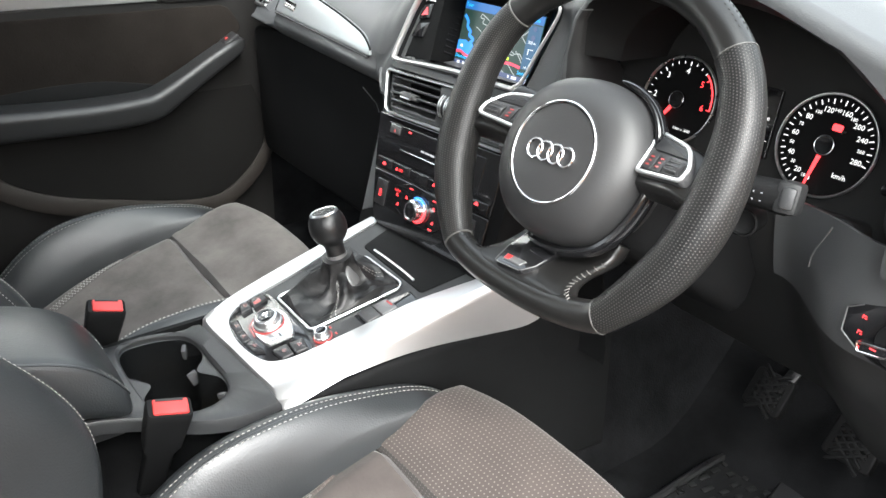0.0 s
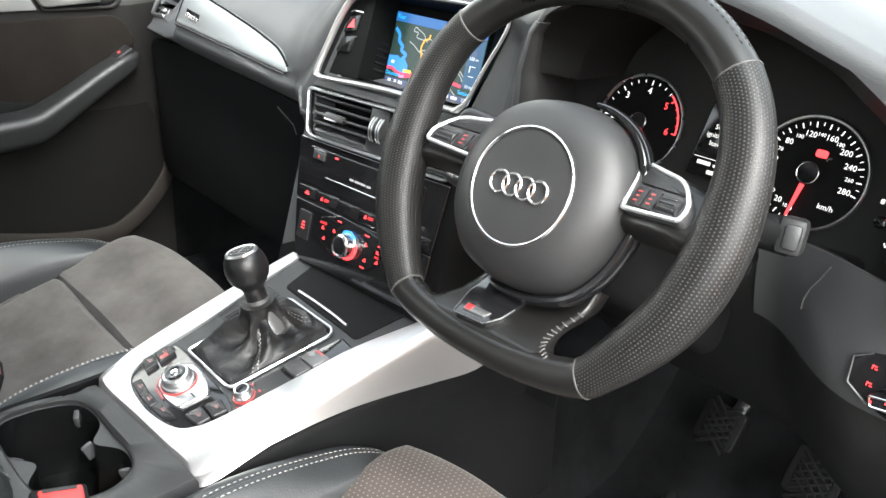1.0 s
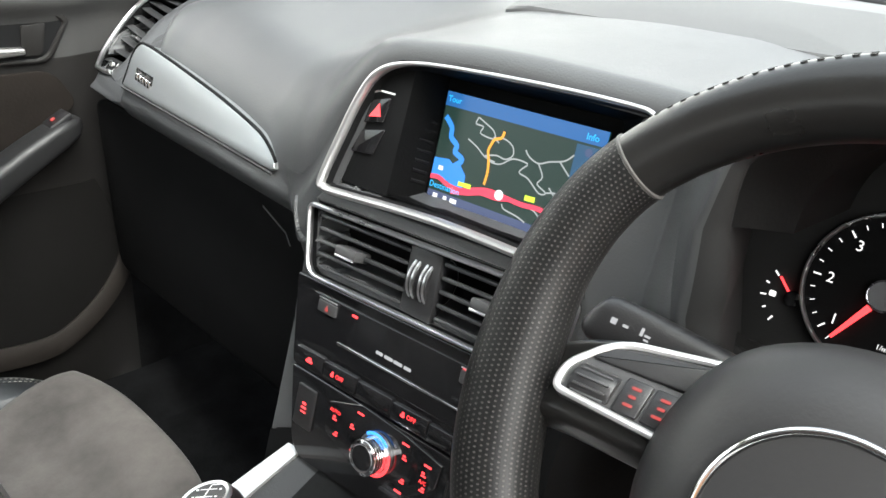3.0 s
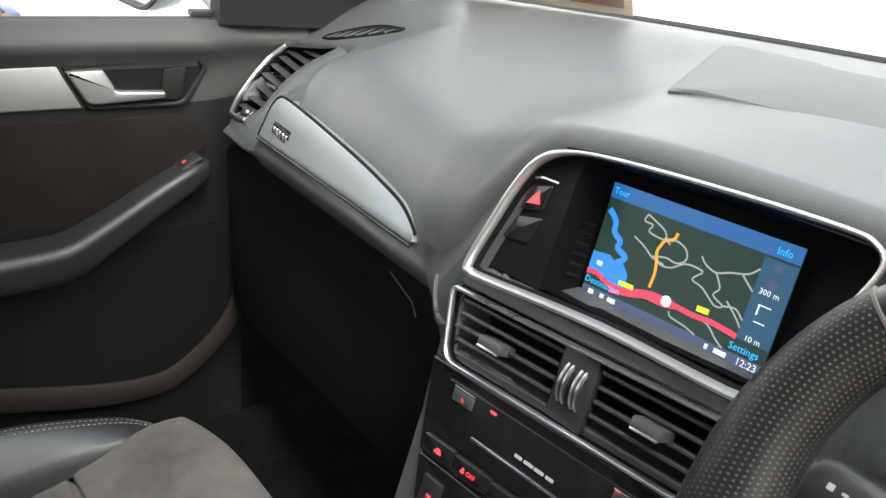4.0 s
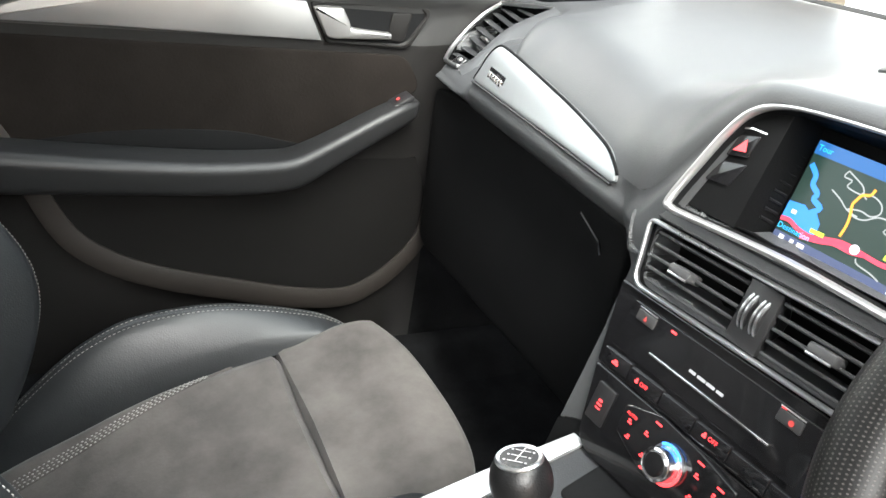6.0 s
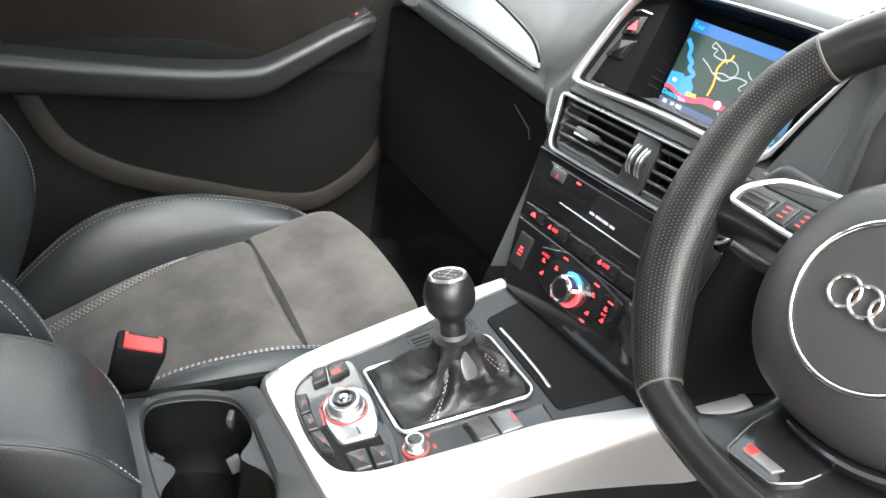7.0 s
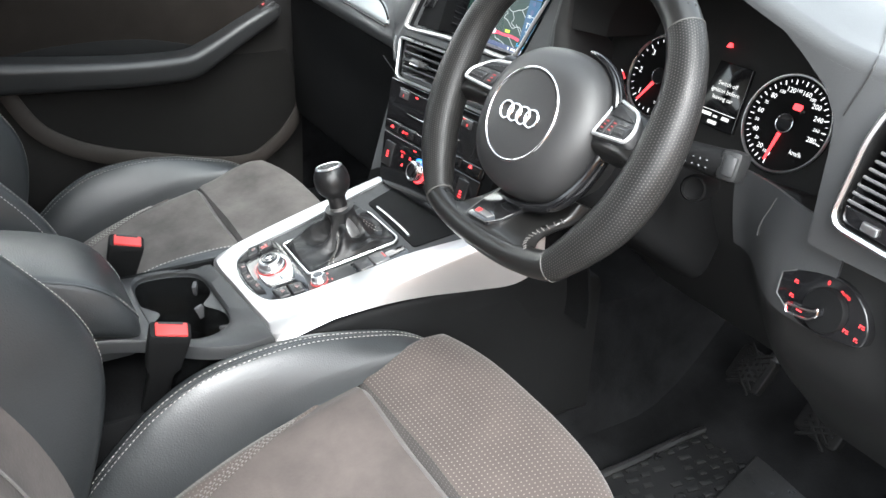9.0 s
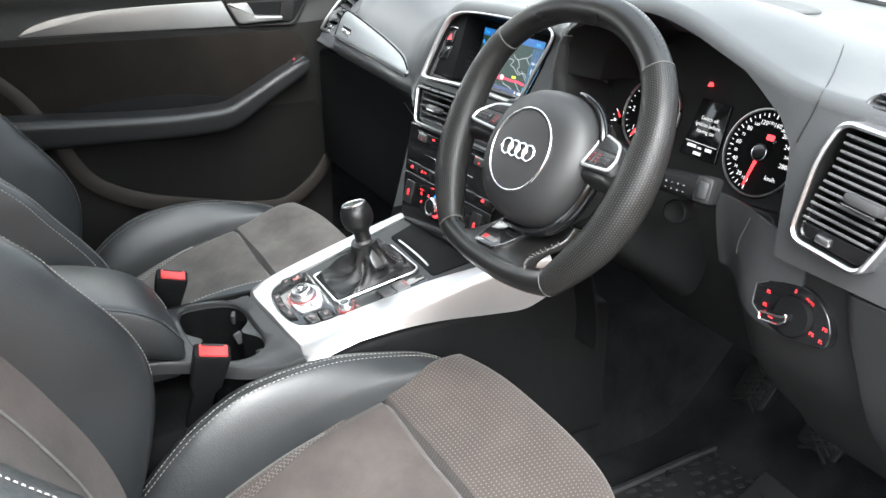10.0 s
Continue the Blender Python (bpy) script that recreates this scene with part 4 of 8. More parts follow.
scr_line("main_road", [[(0.42, 0.22), (0.41, 0.28), (0.37, 0.31), (0.355, 0.36), (0.345, 0.42), (0.36, 0.50), (0.37, 0.60), (0.365, 0.72)]], 0.0021, S_ORANGE, 0.0008)
scr_line("motorway", [[(0.0, 0.80), (0.06, 0.79), (0.13, 0.83), (0.22, 0.84), (0.30, 0.80), (0.40, 0.76), (0.52, 0.77), (0.62, 0.78), (0.72, 0.77), (0.845, 0.79)],
                      [(0.16, 0.88), (0.28, 0.84), (0.36, 0.80), (0.46, 0.80), (0.54, 0.77)]], 0.0034, S_ROSE, 0.0010)
scr_poly("road_sign", [(0.20, 0.765), (0.285, 0.76), (0.285, 0.80), (0.20, 0.805)], S_YELLOW, 0.0014)
scr_poly("road_sign", [(0.63, 0.69), (0.69, 0.685), (0.69, 0.73), (0.63, 0.735)], S_YELLOW, 0.0014)
bm = bmesh.new()
flat(bm, disc(0.0036, *S(0.475, 0.765), 16), SCR, 0.0016)
part("position_mark", bm, S_WHITE, screen)
bm = bmesh.new()
for words, x, y in (("Tour", 0.065, 0.065), ("Info", 0.925, 0.075), ("Destination", 0.115, 0.865), ("Settings", 0.90, 0.865)):
    text_mesh(bm, words, 0.0062, SCR @ Matrix.Translation((*S(x, y), 0.0012)), 0.0004)
part("menu_words", bm, S_CYAN, screen, smooth=False, kind="stuff")
bm = bmesh.new()
text_mesh(bm, "12:23", 0.0062, SCR @ Matrix.Translation((*S(0.93, 0.96), 0.0012)))
text_mesh(bm, "300 m", 0.0050, SCR @ Matrix.Translation((*S(0.92, 0.40), 0.0012)))
text_mesh(bm, "10 m", 0.0050, SCR @ Matrix.Translation((*S(0.92, 0.77), 0.0012)))
for x, y, w, h in ((0.80, 0.96, 0.008, 0.003), (0.73, 0.96, 0.002, 0.003), (0.06, 0.96, 0.004, 0.003), (0.13, 0.96, 0.003, 0.003), (0.19, 0.96, 0.006, 0.003),
                   (0.92, 0.50, 0.008, 0.0006), (0.895, 0.54, 0.0008, 0.006), (0.92, 0.63, 0.007, 0.0006), (0.06, 0.70, 0.004, 0.003)):
    flat(bm, rect(w, h, 0, *S(x, y)), SCR, 0.0012)
part("readout", bm, S_WHITE, screen, smooth=False, kind="stuff")
bm = bmesh.new()
flat(bm, disc(0.0032, *S(0.92, 0.33), 16), SCR, 0.0012)
flat(bm, disc(0.0028, *S(0.92, 0.20), 16), SCR, 0.0012)
part("compass_mark", bm, S_FOOT, screen)

# hazard switch and the blank below it
haz = [(-0.0880, 0.0700, 0.002), (-0.0700, 0.0745, 0.002), (-0.0730, 0.0560, 0.002), (-0.0930, 0.0520, 0.002)]
bm = bmesh.new()
prism(bm, rpoly(haz), -0.004, -0.0005, STACK, 0.0008)
hz = part("hazard_switch", bm, M_GLOSS, unit, "black hazard switch with a red triangle")
bm = bmesh.new()
tri = [(-0.0880, 0.0575), (-0.0762, 0.0595), (-0.0795, 0.0685)]
flat(bm, [Vector(p) for p in tri], STACK, 0.0001)
part("red_triangle", bm, glow("hazard_red", (1.0, 0.06, 0.07), 1.2), hz)
bm = bmesh.new()
ribbon(bm, [(-0.0862, 0.0755), (-0.080, 0.0775), (-0.0655, 0.0775)], 0.0013, STACK, 0.0002)
part("switch_edge", bm, M_CHROME, unit)
bm = bmesh.new()
prism(bm, rpoly([(-0.093, 0.0470, 0.002), (-0.0705, 0.0515, 0.002), (-0.0780, 0.0310, 0.002), (-0.1015, 0.0290, 0.002)]), -0.004, -0.001, STACK, 0.0008)
part("blank_switch", bm, M_GLOSS, unit)

# grey bar between screen and vents
bm = bmesh.new()
prism(bm, rpoly([(-0.128, -0.016, 0.004), (0.118, -0.010, 0.004), (0.112, 0.001, 0.004), (-0.118, -0.005, 0.004)]), -0.010, 0.0015, STACK, 0.002)
part("bar_below_screen", bm, M_DASH, unit, "dark grey bar below the screen")


def centre_vent():
    vent = thing("air_vent", STACK @ Vector((0, -0.045, 0)), "pair of black slatted centre air vents in one chrome frame", "air vent", "dashboard air vents")
    out = rpoly([(-0.128, -0.019, 0.006), (-0.117, -0.0725, 0.012), (0.112, -0.066, 0.012), (0.118, -0.011, 0.006)], 6)
    b = bmesh.new()
    sweep(b, [STACK @ Vector((p.x, p.y, 0.004)) for p in out], 0.0042, 0.006, closed=True, up=STACK.to_3x3() @ Vector((0, 0, 1)), n=8)
    part("vent_frame", b, M_SATIN, vent, "satin chrome frame")
    b = bmesh.new()
    rings(b, [[STACK @ Vector((p.x, p.y, 0.003)) for p in shrink(out, 0.001)], [STACK @ Vector((p.x, p.y, -0.030)) for p in shrink(out, 0.004)]], False, True)
    bmesh.ops.solidify(b, geom=b.faces[:], thickness=0.0008)
    part("vent_housing", b, M_DEEP, vent)
    for a, c in ((-0.119, -0.022), (0.010, 0.108)):
        for i in range(5):
            v = -0.0265 - 0.0098 * i
            skew = 0.0065 * (i * 0.0098) / 0.05 if a < -0.1 else 0
            b = bmesh.new()
            box(b, (c - a - skew, 0.0030, 0.0075), STACK @ Matrix.Translation(((a + skew + c) / 2, v + 0.0055 * ((a + c) / 2 + 0.12) / 0.24, -0.0035)) @ pose(0, 0, 0, -14, 0, 1.4), 0.0009)
            part("slat", b, M_CONSOLE, vent)
    b = bmesh.new()
    box(b, (0.030, 0.050, 0.010), STACK @ Matrix.Translation((-0.006, -0.0425, -0.003)), 0.002)
    part("divider", b, M_PANEL, vent)
    for u in (-0.0115, -0.0005):
        b = bmesh.new()
        mm = STACK @ Matrix.Translation((u, -0.041, -0.0105)) @ pose(0, 0, 0, 0, 90, 0)
        lathe(b, [(0.0170, -0.0034), (0.0178, -0.0026), (0.0178, 0.0026), (0.0170, 0.0034)], mm, 40)
        wheel = part("thumb_wheel", b, M_PANEL, vent, "black thumb wheel with satin ribs")
        b = bmesh.new()
        for q in (-0.0019, 0.0019):
            lathe(b, [(0.0172, q - 0.0009), (0.0186, q - 0.0007), (0.0186, q + 0.0007), (0.0172, q + 0.0009)], mm, 40)
        part("rib", b, M_SATIN, wheel)
    for u, v in ((-0.076, -0.044), (0.055, -0.038)):
        b = bmesh.new()
        box(b, (0.0225, 0.0085, 0.018), STACK @ Matrix.Translation((u, v, 0.001)) @ pose(0, 0, 0, -10, 0, 1.5), 0.0022)
        tab = part("tab", b, M_BUTTON, vent, "grey vent tab")
        b = bmesh.new()
        box(b, (0.0200, 0.0022, 0.0030), STACK @ Matrix.Translation((u, v - 0.0026, 0.0092)) @ pose(0, 0, 0, -10, 0, 1.5), 0.0008)
        part("tab_edge", b, M_SATIN, tab, "satin chrome edge")
    return vent


centre_vent()

# control panels below the vents
radio = thing("radio_panel", STACK @ Vector((-0.01, -0.105, 0)), "gloss black disc player panel with lit red buttons", "radio")
bm = bmesh.new()
prism(bm, rpoly([(-0.132, -0.076, 0.003), (0.112, -0.070, 0.003), (0.107, -0.146, 0.004), (-0.120, -0.1485, 0.004)]), -0.012, 0.0012, STACK, 0.0015)
body = part("panel", bm, M_GLOSS, radio)
bm = bmesh.new()
prism(bm, rpoly([(-0.108, -0.0835, 0.003), (0.083, -0.080, 0.003), (0.080, -0.126, 0.003), (-0.114, -0.1275, 0.003)]), 0.0002, 0.0024, STACK, 0.0008)
part("disc_flap", bm, M_GLOSS, radio, "gloss black disc flap")
bm = bmesh.new()
box(bm, (0.124, 0.0020, 0.002), STACK @ Matrix.Translation((-0.011, -0.1128, 0.0026)) @ pose(0, 0, 0, 0, 0, 0.7), 0.0006)
part("slot_edge", bm, M_CHROME, radio, "bright disc slot edge")
bm = bmesh.new()
for i, w in enumerate((0.0068, 0.0085, 0.0085, 0.0068)):
    flat(bm, rect(w, 0.0024, 0.0006, -0.029 + 0.0095 * i, -0.1040), STACK, 0.0028)
part("maker_marks", bm, G_DIM, radio, kind="stuff")
for u, v, w in ((-0.0895, -0.0915, 0.021), (0.056, -0.0885, 0.021)):
    bm = bmesh.new()
    prism(bm, rect(w, 0.0095, 0.0015, u, v), 0.002, 0.0040, STACK, 0.0008)
    part("button", bm, M_BUTTON, radio)
    bm = bmesh.new()
    box(bm, (w, 0.0011, 0.001), STACK @ Matrix.Translation((u, v + 0.0062, 0.0036)), 0.0003)
    part("button_edge", bm, M_SATIN, radio)
bm = bmesh.new()
flat(bm, [Vector((-0.0915, -0.0940)), Vector((-0.0875, -0.0940)), Vector((-0.0895, -0.0895))], STACK, 0.0043)
flat(bm, disc(0.0022, 0.058, -0.0892, 12), STACK, 0.0043)
part("eject_mark", bm, G_RED_DIM, radio, kind="stuff")
bm = bmesh.new()
flat(bm, rect(0.0060, 0.0020, 0.0008, -0.0600, -0.0873), STACK, 0.0028)
flat(bm, rect(0.0040, 0.0016, 0.0006, 0.0480, -0.0838), STACK, 0.0028)
part("lit_mark", bm, G_RED, radio, kind="stuff")
for u0, u1 in ((-0.116, -0.083), (-0.082, -0.045), (-0.044, -0.008), (-0.007, 0.028), (0.029, 0.064), (0.065, 0.104)):
    bm = bmesh.new()
    prism(bm, rpoly([(u0, -0.1455, 0.001), (u1, -0.1440, 0.001), (u1, -0.1305, 0.001), (u0, -0.1320, 0.001)]), 0.0004, 0.0030, STACK, 0.0008)
    part("row_button", bm, M_GLOSS, radio)
bm = bmesh.new()
text_mesh(bm, "OFF", 0.0052, STACK @ Matrix.Translation((-0.0630, -0.1390, 0.0030)))
text_mesh(bm, "OFF", 0.0052, STACK @ Matrix.Translation((0.0130, -0.1368, 0.0030)))
for u, v, w in ((-0.099, -0.1390, 0.0075), (-0.0715, -0.1390, 0.0036), (0.0045, -0.1370, 0.0040), (0.084, -0.135, 0.007)):
    flat(bm, rect(w, 0.0022, 0.001, u, v - 0.0008), STACK, 0.0034)
    flat(bm, rect(w * 0.55, 0.0018, 0.0008, u + 0.0004, v + 0.0014), STACK, 0.0034)
part("button_marks", bm, G_RED, radio, smooth=False, kind="stuff")

climate = thing("climate_panel", STACK @ Vector((-0.01, -0.18, 0)), "gloss black climate panel with chrome dial and red keys", "climate control")
bm = bmesh.new()
prism(bm, rpoly([(-0.120, -0.1495, 0.004), (0.107, -0.1470, 0.004), (0.104, -0.214, 0.012), (-0.104, -0.222, 0.020)]), -0.012, 0.0010, STACK, 0.0015)
part("panel", bm, M_GLOSS, climate)
bm = bmesh.new()
prism(bm, rpoly([(-0.0700, -0.1600, 0.002), (-0.034, -0.1475, 0.002), (0.012, -0.1500, 0.002), (0.0480, -0.1555, 0.002), (0.0455, -0.176, 0.002), (0.020, -0.1960, 0.002), (-0.032, -0.1980, 0.002), (-0.0690, -0.1840, 0.002)]), 0.0002, 0.0032, STACK, 0.0010)
plate = part("key_plate", bm, M_GLOSS, climate, "raised gloss black key plate")
for u, v, w, h in ((-0.0955, -0.1775, 0.021, 0.034), (0.0780, -0.1720, 0.021, 0.034)):
    bm = bmesh.new()
    prism(bm, rect(w, h, 0.0015, u, v), 0.0002, 0.0030, STACK, 0.0008)
    part("heater_key", bm, M_PANEL, climate)
bm = bmesh.new()
for i in range(6):
    box(bm, (0.0012, 0.012, 0.002), STACK @ Matrix.Translation((0.0545 + 0.0022 * i, -0.1700, 0.0012)), 0.0003)
part("sensor_grille", bm, M_PANEL, climate)
marks = [(-0.0595, -0.1700), (-0.0560, -0.1815), (-0.0400, -0.1680), (-0.0360, -0.1850), (0.0150, -0.1660), (0.0165, -0.1835), (0.0345, -0.1690), (0.0355, -0.1800)]
bm = bmesh.new()
for q, (u, v) in enumerate(marks):
    flat(bm, rect(0.0046, 0.0012, 0.0004, u, v - 0.0010), STACK, 0.0036)
    flat(bm, rect(0.0028, 0.0014, 0.0005, u + (0.0008 if q % 2 else -0.0006), v + 0.0012), STACK, 0.0036)
for u, v in ((-0.0340, -0.1545), (0.0135, -0.1560), (0.0365, -0.1615), (-0.0300, -0.1935), (0.0150, -0.1925)):
    flat(bm, rect(0.0068, 0.0014, 0.0005, u, v), STACK, 0.0036)
for u, v in ((-0.0955, -0.1780), (0.0780, -0.1740)):
    flat(bm, rect(0.0060, 0.0015, 0.0005, u, v), STACK, 0.0034)
    flat(bm, rect(0.0044, 0.0020, 0.0006, u, v + 0.0036), STACK, 0.0034)
    flat(bm, rect(0.0060, 0.0012, 0.0004, u, v - 0.0036), STACK, 0.0034)
part("lit_marks", bm, G_RED, climate, smooth=False, kind="stuff")
bm = bmesh.new()
text_mesh(bm, "AUTO", 0.0042, STACK @ Matrix.Translation((-0.0600, -0.1645, 0.0034)))
text_mesh(bm, "A/C", 0.0042, STACK @ Matrix.Translation((0.0350, -0.1745, 0.0034)))
part("lit_words", bm, G_RED, climate, smooth=False, kind="stuff")
DIAL = STACK @ Matrix.Translation((-0.0115, -0.1755, 0.003)) @ Matrix.Diagonal((0.86, 0.86, 0.9, 1))
bm = bmesh.new()
lathe(bm, [(0.0188, 0), (0.0188, 0.003), (0.0170, 0.0035)], DIAL, 40)
dial = part("dial", bm, M_SATIN, climate, "ribbed satin chrome rotary dial")
bm = bmesh.new()
prof = []
for i in range(5):
    h = 0.0035 + 0.0026 * i
    prof += [(0.0158, h), (0.0158, h + 0.0017), (0.0150, h + 0.0019), (0.0150, h + 0.0026)]
lathe(bm, prof + [(0.0150, 0.0170), (0.0128, 0.0178), (0.0110, 0.0172)], DIAL, 40)
part("knob", bm, M_CHROME, dial)
bm = bmesh.new()
lathe(bm, [(0.0112, 0.0168), (0.0108, 0.0176), (0.0100, 0.0177)], DIAL, 40)
part("knob_face", bm, M_GLOSS, dial)
for a0, a1, m in ((45, 130, G_BLUE), (-110, 20, G_RED)):
    bm = bmesh.new()
    ribbon(bm, [(0.0182 * math.cos(radians(a)), 0.0182 * math.sin(radians(a))) for a in np.linspace(a0, a1, 14)], 0.0030, DIAL, 0.0040)
    part("dial_light", bm, m, dial)

# ---- centre console ----
CON = local((0, 0.34, 0.80), (1, 0, 0), (0, 1, 0.27))
CUP_Z = 0.79


def by_angle(outline, c, n):
    """The outline sampled at n even angles round c."""
    k = len(outline)
    res = []
    for i in range(n):
        an = 2 * math.pi * i / n
        d = Vector((math.cos(an), math.sin(an)))
        best = None
        for j in range(k):
            a, b = outline[j] - c, outline[(j + 1) % k] - c
            den = (b - a).x * d.y - (b - a).y * d.x
            if abs(den) < 1e-12:
                continue
            s = (a.y * d.x - a.x * d.y) / den
            if -1e-6 <= s <= 1 + 1e-6:
                p = a + (b - a) * s
                t = p.dot(d)
                if t > 0 and (best is None or t < best):
                    best = t
        res.append(c + d * (best or 0.01))
    return res


console = thing("centre_console", (0, 0.35, 0.60), "dark grey car centre console with silver side trim", "car console")
# dark flanks down to the tunnel
bm = bmesh.new()
loops = []
for y, hw, zt in ((-0.35, 0.100, 0.69), (0.05, 0.104, 0.69), (0.16, 0.107, 0.69), (0.30, 0.110, 0.69), (0.33, 0.112, 0.69), (0.345, 0.114, 0.785), (0.45, 0.120, 0.800), (0.56, 0.128, 0.805), (0.66, 0.142, 0.800), (0.80, 0.155, 0.78)):
    o = rpoly([(-hw - 0.016, 0.56, 0.01), (hw + 0.016, 0.56, 0.01), (hw, zt, 0.012), (-hw, zt, 0.012)], 4)
    loops.append([Vector((p.x, y, p.y)) for p in o])
rings(bm, loops)
part("flank", bm, M_DEEP, console, "black console flank")
for sx in (-1, 1):
    # black here stands for the shadow below the deck's edge
    bm = bmesh.new()
    sheet(bm, lambda u, v, sx=sx: (sx * (0.098 + 0.013 * u + 0.016 * v), -0.33 + 0.67 * u, (0.786 if sx < 0 else 0.735) - 0.17 * v), 8, 6, 0.006)
    part("shaded_side_wall", bm, M_DEEP, console)

# cup holder deck with its opening
deck_out = rpoly([(-0.106, 0.10, 0.004), (0.030, 0.10, 0.004), (0.040, 0.165, 0.01), (0.056, 0.203, 0.02), (0.096, 0.252, 0.03), (0.1165, 0.335, 0.004), (-0.090, 0.322, 0.01)], 5)
hole = [(-0.092, 0.236), (-0.091, 0.268), (-0.080, 0.295), (-0.058, 0.304), (-0.02, 0.3045), (0.03, 0.305), (0.055, 0.296), (0.069, 0.272), (0.067, 0.245), (0.054, 0.226), (0.030, 0.216), (-0.02, 0.214), (-0.065, 0.216), (-0.085, 0.223)]
hole = [Vector((p.x, p.y)) for p in spline([(a, b, 0) for a, b in hole], 4, True)]
cc = Vector((-0.012, 0.259))
N = 72
do, hi = by_angle(deck_out, cc, N), by_angle(hole, cc, N)
bm = bmesh.new()
h2 = [cc + (p - cc) * 1.05 for p in hi]
tilt = lambda y: CUP_Z + 0.03 * (0.26 - y) + 0.33 * max(y - 0.305, 0)
rings(bm, [[Vector((p.x * 1.012, p.y, tilt(p.y) - 0.016)) for p in do], [Vector((p.x, p.y, tilt(p.y) - 0.012)) for p in do], [Vector((p.x * 0.992, p.y, tilt(p.y) - 0.005)) for p in do],
           [Vector((p.x * 0.972, p.y * 0.985 + 0.003, tilt(p.y) - 0.001)) for p in do], [Vector((p.x * 0.95, p.y * 0.98 + 0.004, tilt(p.y))) for p in do], [Vector((p.x, p.y, tilt(p.y))) for p in h2],
           [Vector((p.x, p.y, tilt(p.y) - 0.003)) for p in hi]], False, False)
part("deck", bm, M_CONSOLE, console, "dark grey deck round the cup holder")

# silver trim round the controls
inner = [(-0.092, 0.285), (-0.086, 0.20), (-0.0755, 0.115), (-0.0730, 0.050), (-0.066, 0.018), (-0.045, 0.003), (0.0, -0.002), (0.045, 0.006), (0.063, 0.026), (0.072, 0.060), (0.083, 0.13), (0.093, 0.19), (0.116, 0.26), (0.132, 0.31), (0.146, 0.345)]
outer = [(-0.106, 0.285), (-0.108, 0.20), (-0.107, 0.10), (-0.103, 0.040), (-0.097, 0.008), (-0.083, -0.018), (0.0, -0.014), (0.085, -0.010), (0.113, -0.005), (0.117, 0.050), (0.122, 0.13), (0.129, 0.19), (0.139, 0.26), (0.152, 0.31), (0.163, 0.345)]
low_z = [0.81, 0.805, 0.80, 0.797, 0.794, 0.788, 0.790, 0.794, 0.7985, 0.804, 0.810, 0.811, 0.808, 0.812, 0.835]
ip = spline([(a, b, 0) for a, b in inner], 5)
op_ = spline([(a, b, 0) for a, b in outer], 5)
lz = spline([(a, 0, 0) for a in low_z], 5)
bm = bmesh.new()
cols = []
for a, b, z in zip(ip, op_, [q.x for q in lz]):
    A, B = CON @ Vector((a.x, a.y, -0.004)), CON @ Vector((a.x, a.y, 0.003))
    drop = -0.10 * max(b.y - 0.27, 0)
    out = (b - a).normalized()
    q = [A, B]
    for t in (0.12, 0.35, 0.6, 0.82):
        p = a.lerp(b, t)
        q.append(CON @ Vector((p.x, p.y, 0.003 + 0.003 * math.sin(math.pi * t * 0.6) - 0.003 * t * t + drop * t)))
    e = CON @ Vector((b.x, b.y, -0.002 + drop))
    f = CON @ Vector((b.x + out.x * 0.002, b.y + out.y * 0.002, -0.008 + drop))
    g = Vector((f.x + out.x * 0.004, f.y, min(z, f.z - 0.004)))
    q += [e, f, f.lerp(g, 0.5), g, g + Vector((-out.x * 0.004, 0, -0.002))]
    cols.append([bm.verts.new(p) for p in q])
for a, b in zip(cols, cols[1:]):
    for i in range(len(a) - 1):
        bm.faces.new((a[i], a[i + 1], b[i + 1], b[i]))
part("side_trim", bm, M_ALU, console, "bright satin aluminium side trim")

# dark control panel inside the trim
bm = bmesh.new()
loop_in = [Vector((p.x, p.y)) for p in ip]
prism(bm, loop_in, -0.012, 0.0, CON)
panel = part("control_plate", bm, M_CONSOLE, console, "dark grey control plate")
# chrome-like lip of the boot frame
boot_o = rpoly([(-0.0475, 0.0705, 0.006), (0.0415, 0.0705, 0.008), (0.0575, 0.1870, 0.010), (0.0500, 0.1935, 0.006), (-0.0310, 0.1935, 0.012), (-0.0385, 0.1830, 0.008)], 6)
# storage lid ahead of the lever
bm = bmesh.new()
prism(bm, rpoly([(-0.056, 0.2035, 0.006), (0.083, 0.1995, 0.006), (0.100, 0.284, 0.004), (-0.070, 0.284, 0.004)]), -0.004, 0.0018, CON, 0.0015)
lid = part("storage_lid", bm, M_DEEP, console, "black storage lid")
bm = bmesh.new()
sweep(bm, spline([CON @ Vector((a, b, 0.003)) for a, b in ((-0.034, 0.2085), (0.0, 0.2092), (0.036, 0.2085), (0.058, 0.2068))], 4), 0.0034, 0.0030, up=(0, 0, 1), n=8)
part("lid_pull", bm, M_SATIN, lid, "slim satin pull bar")
# coin slots on the passenger's side
bm = bmesh.new()
for i in range(3):
    for v in (0.137, 0.184):
        box(bm, (0.0018, 0.019 if v < 0.15 else 0.011, 0.001), CON @ Matrix.Translation((-0.0660 + 0.0046 * i, v, 0.0004)), 0)
part("grille_slots", bm, M_RUBBER, console, kind="stuff")
bm = bmesh.new()
collar(bm, rect(0.0235, 0.068, 0.002, -0.0612, 0.158), rect(0.0223, 0.0668, 0.002, -0.0612, 0.158), -0.001, 0.0005, CON, 0.0001)
part("grille_edge", bm, M_RUBBER, console)
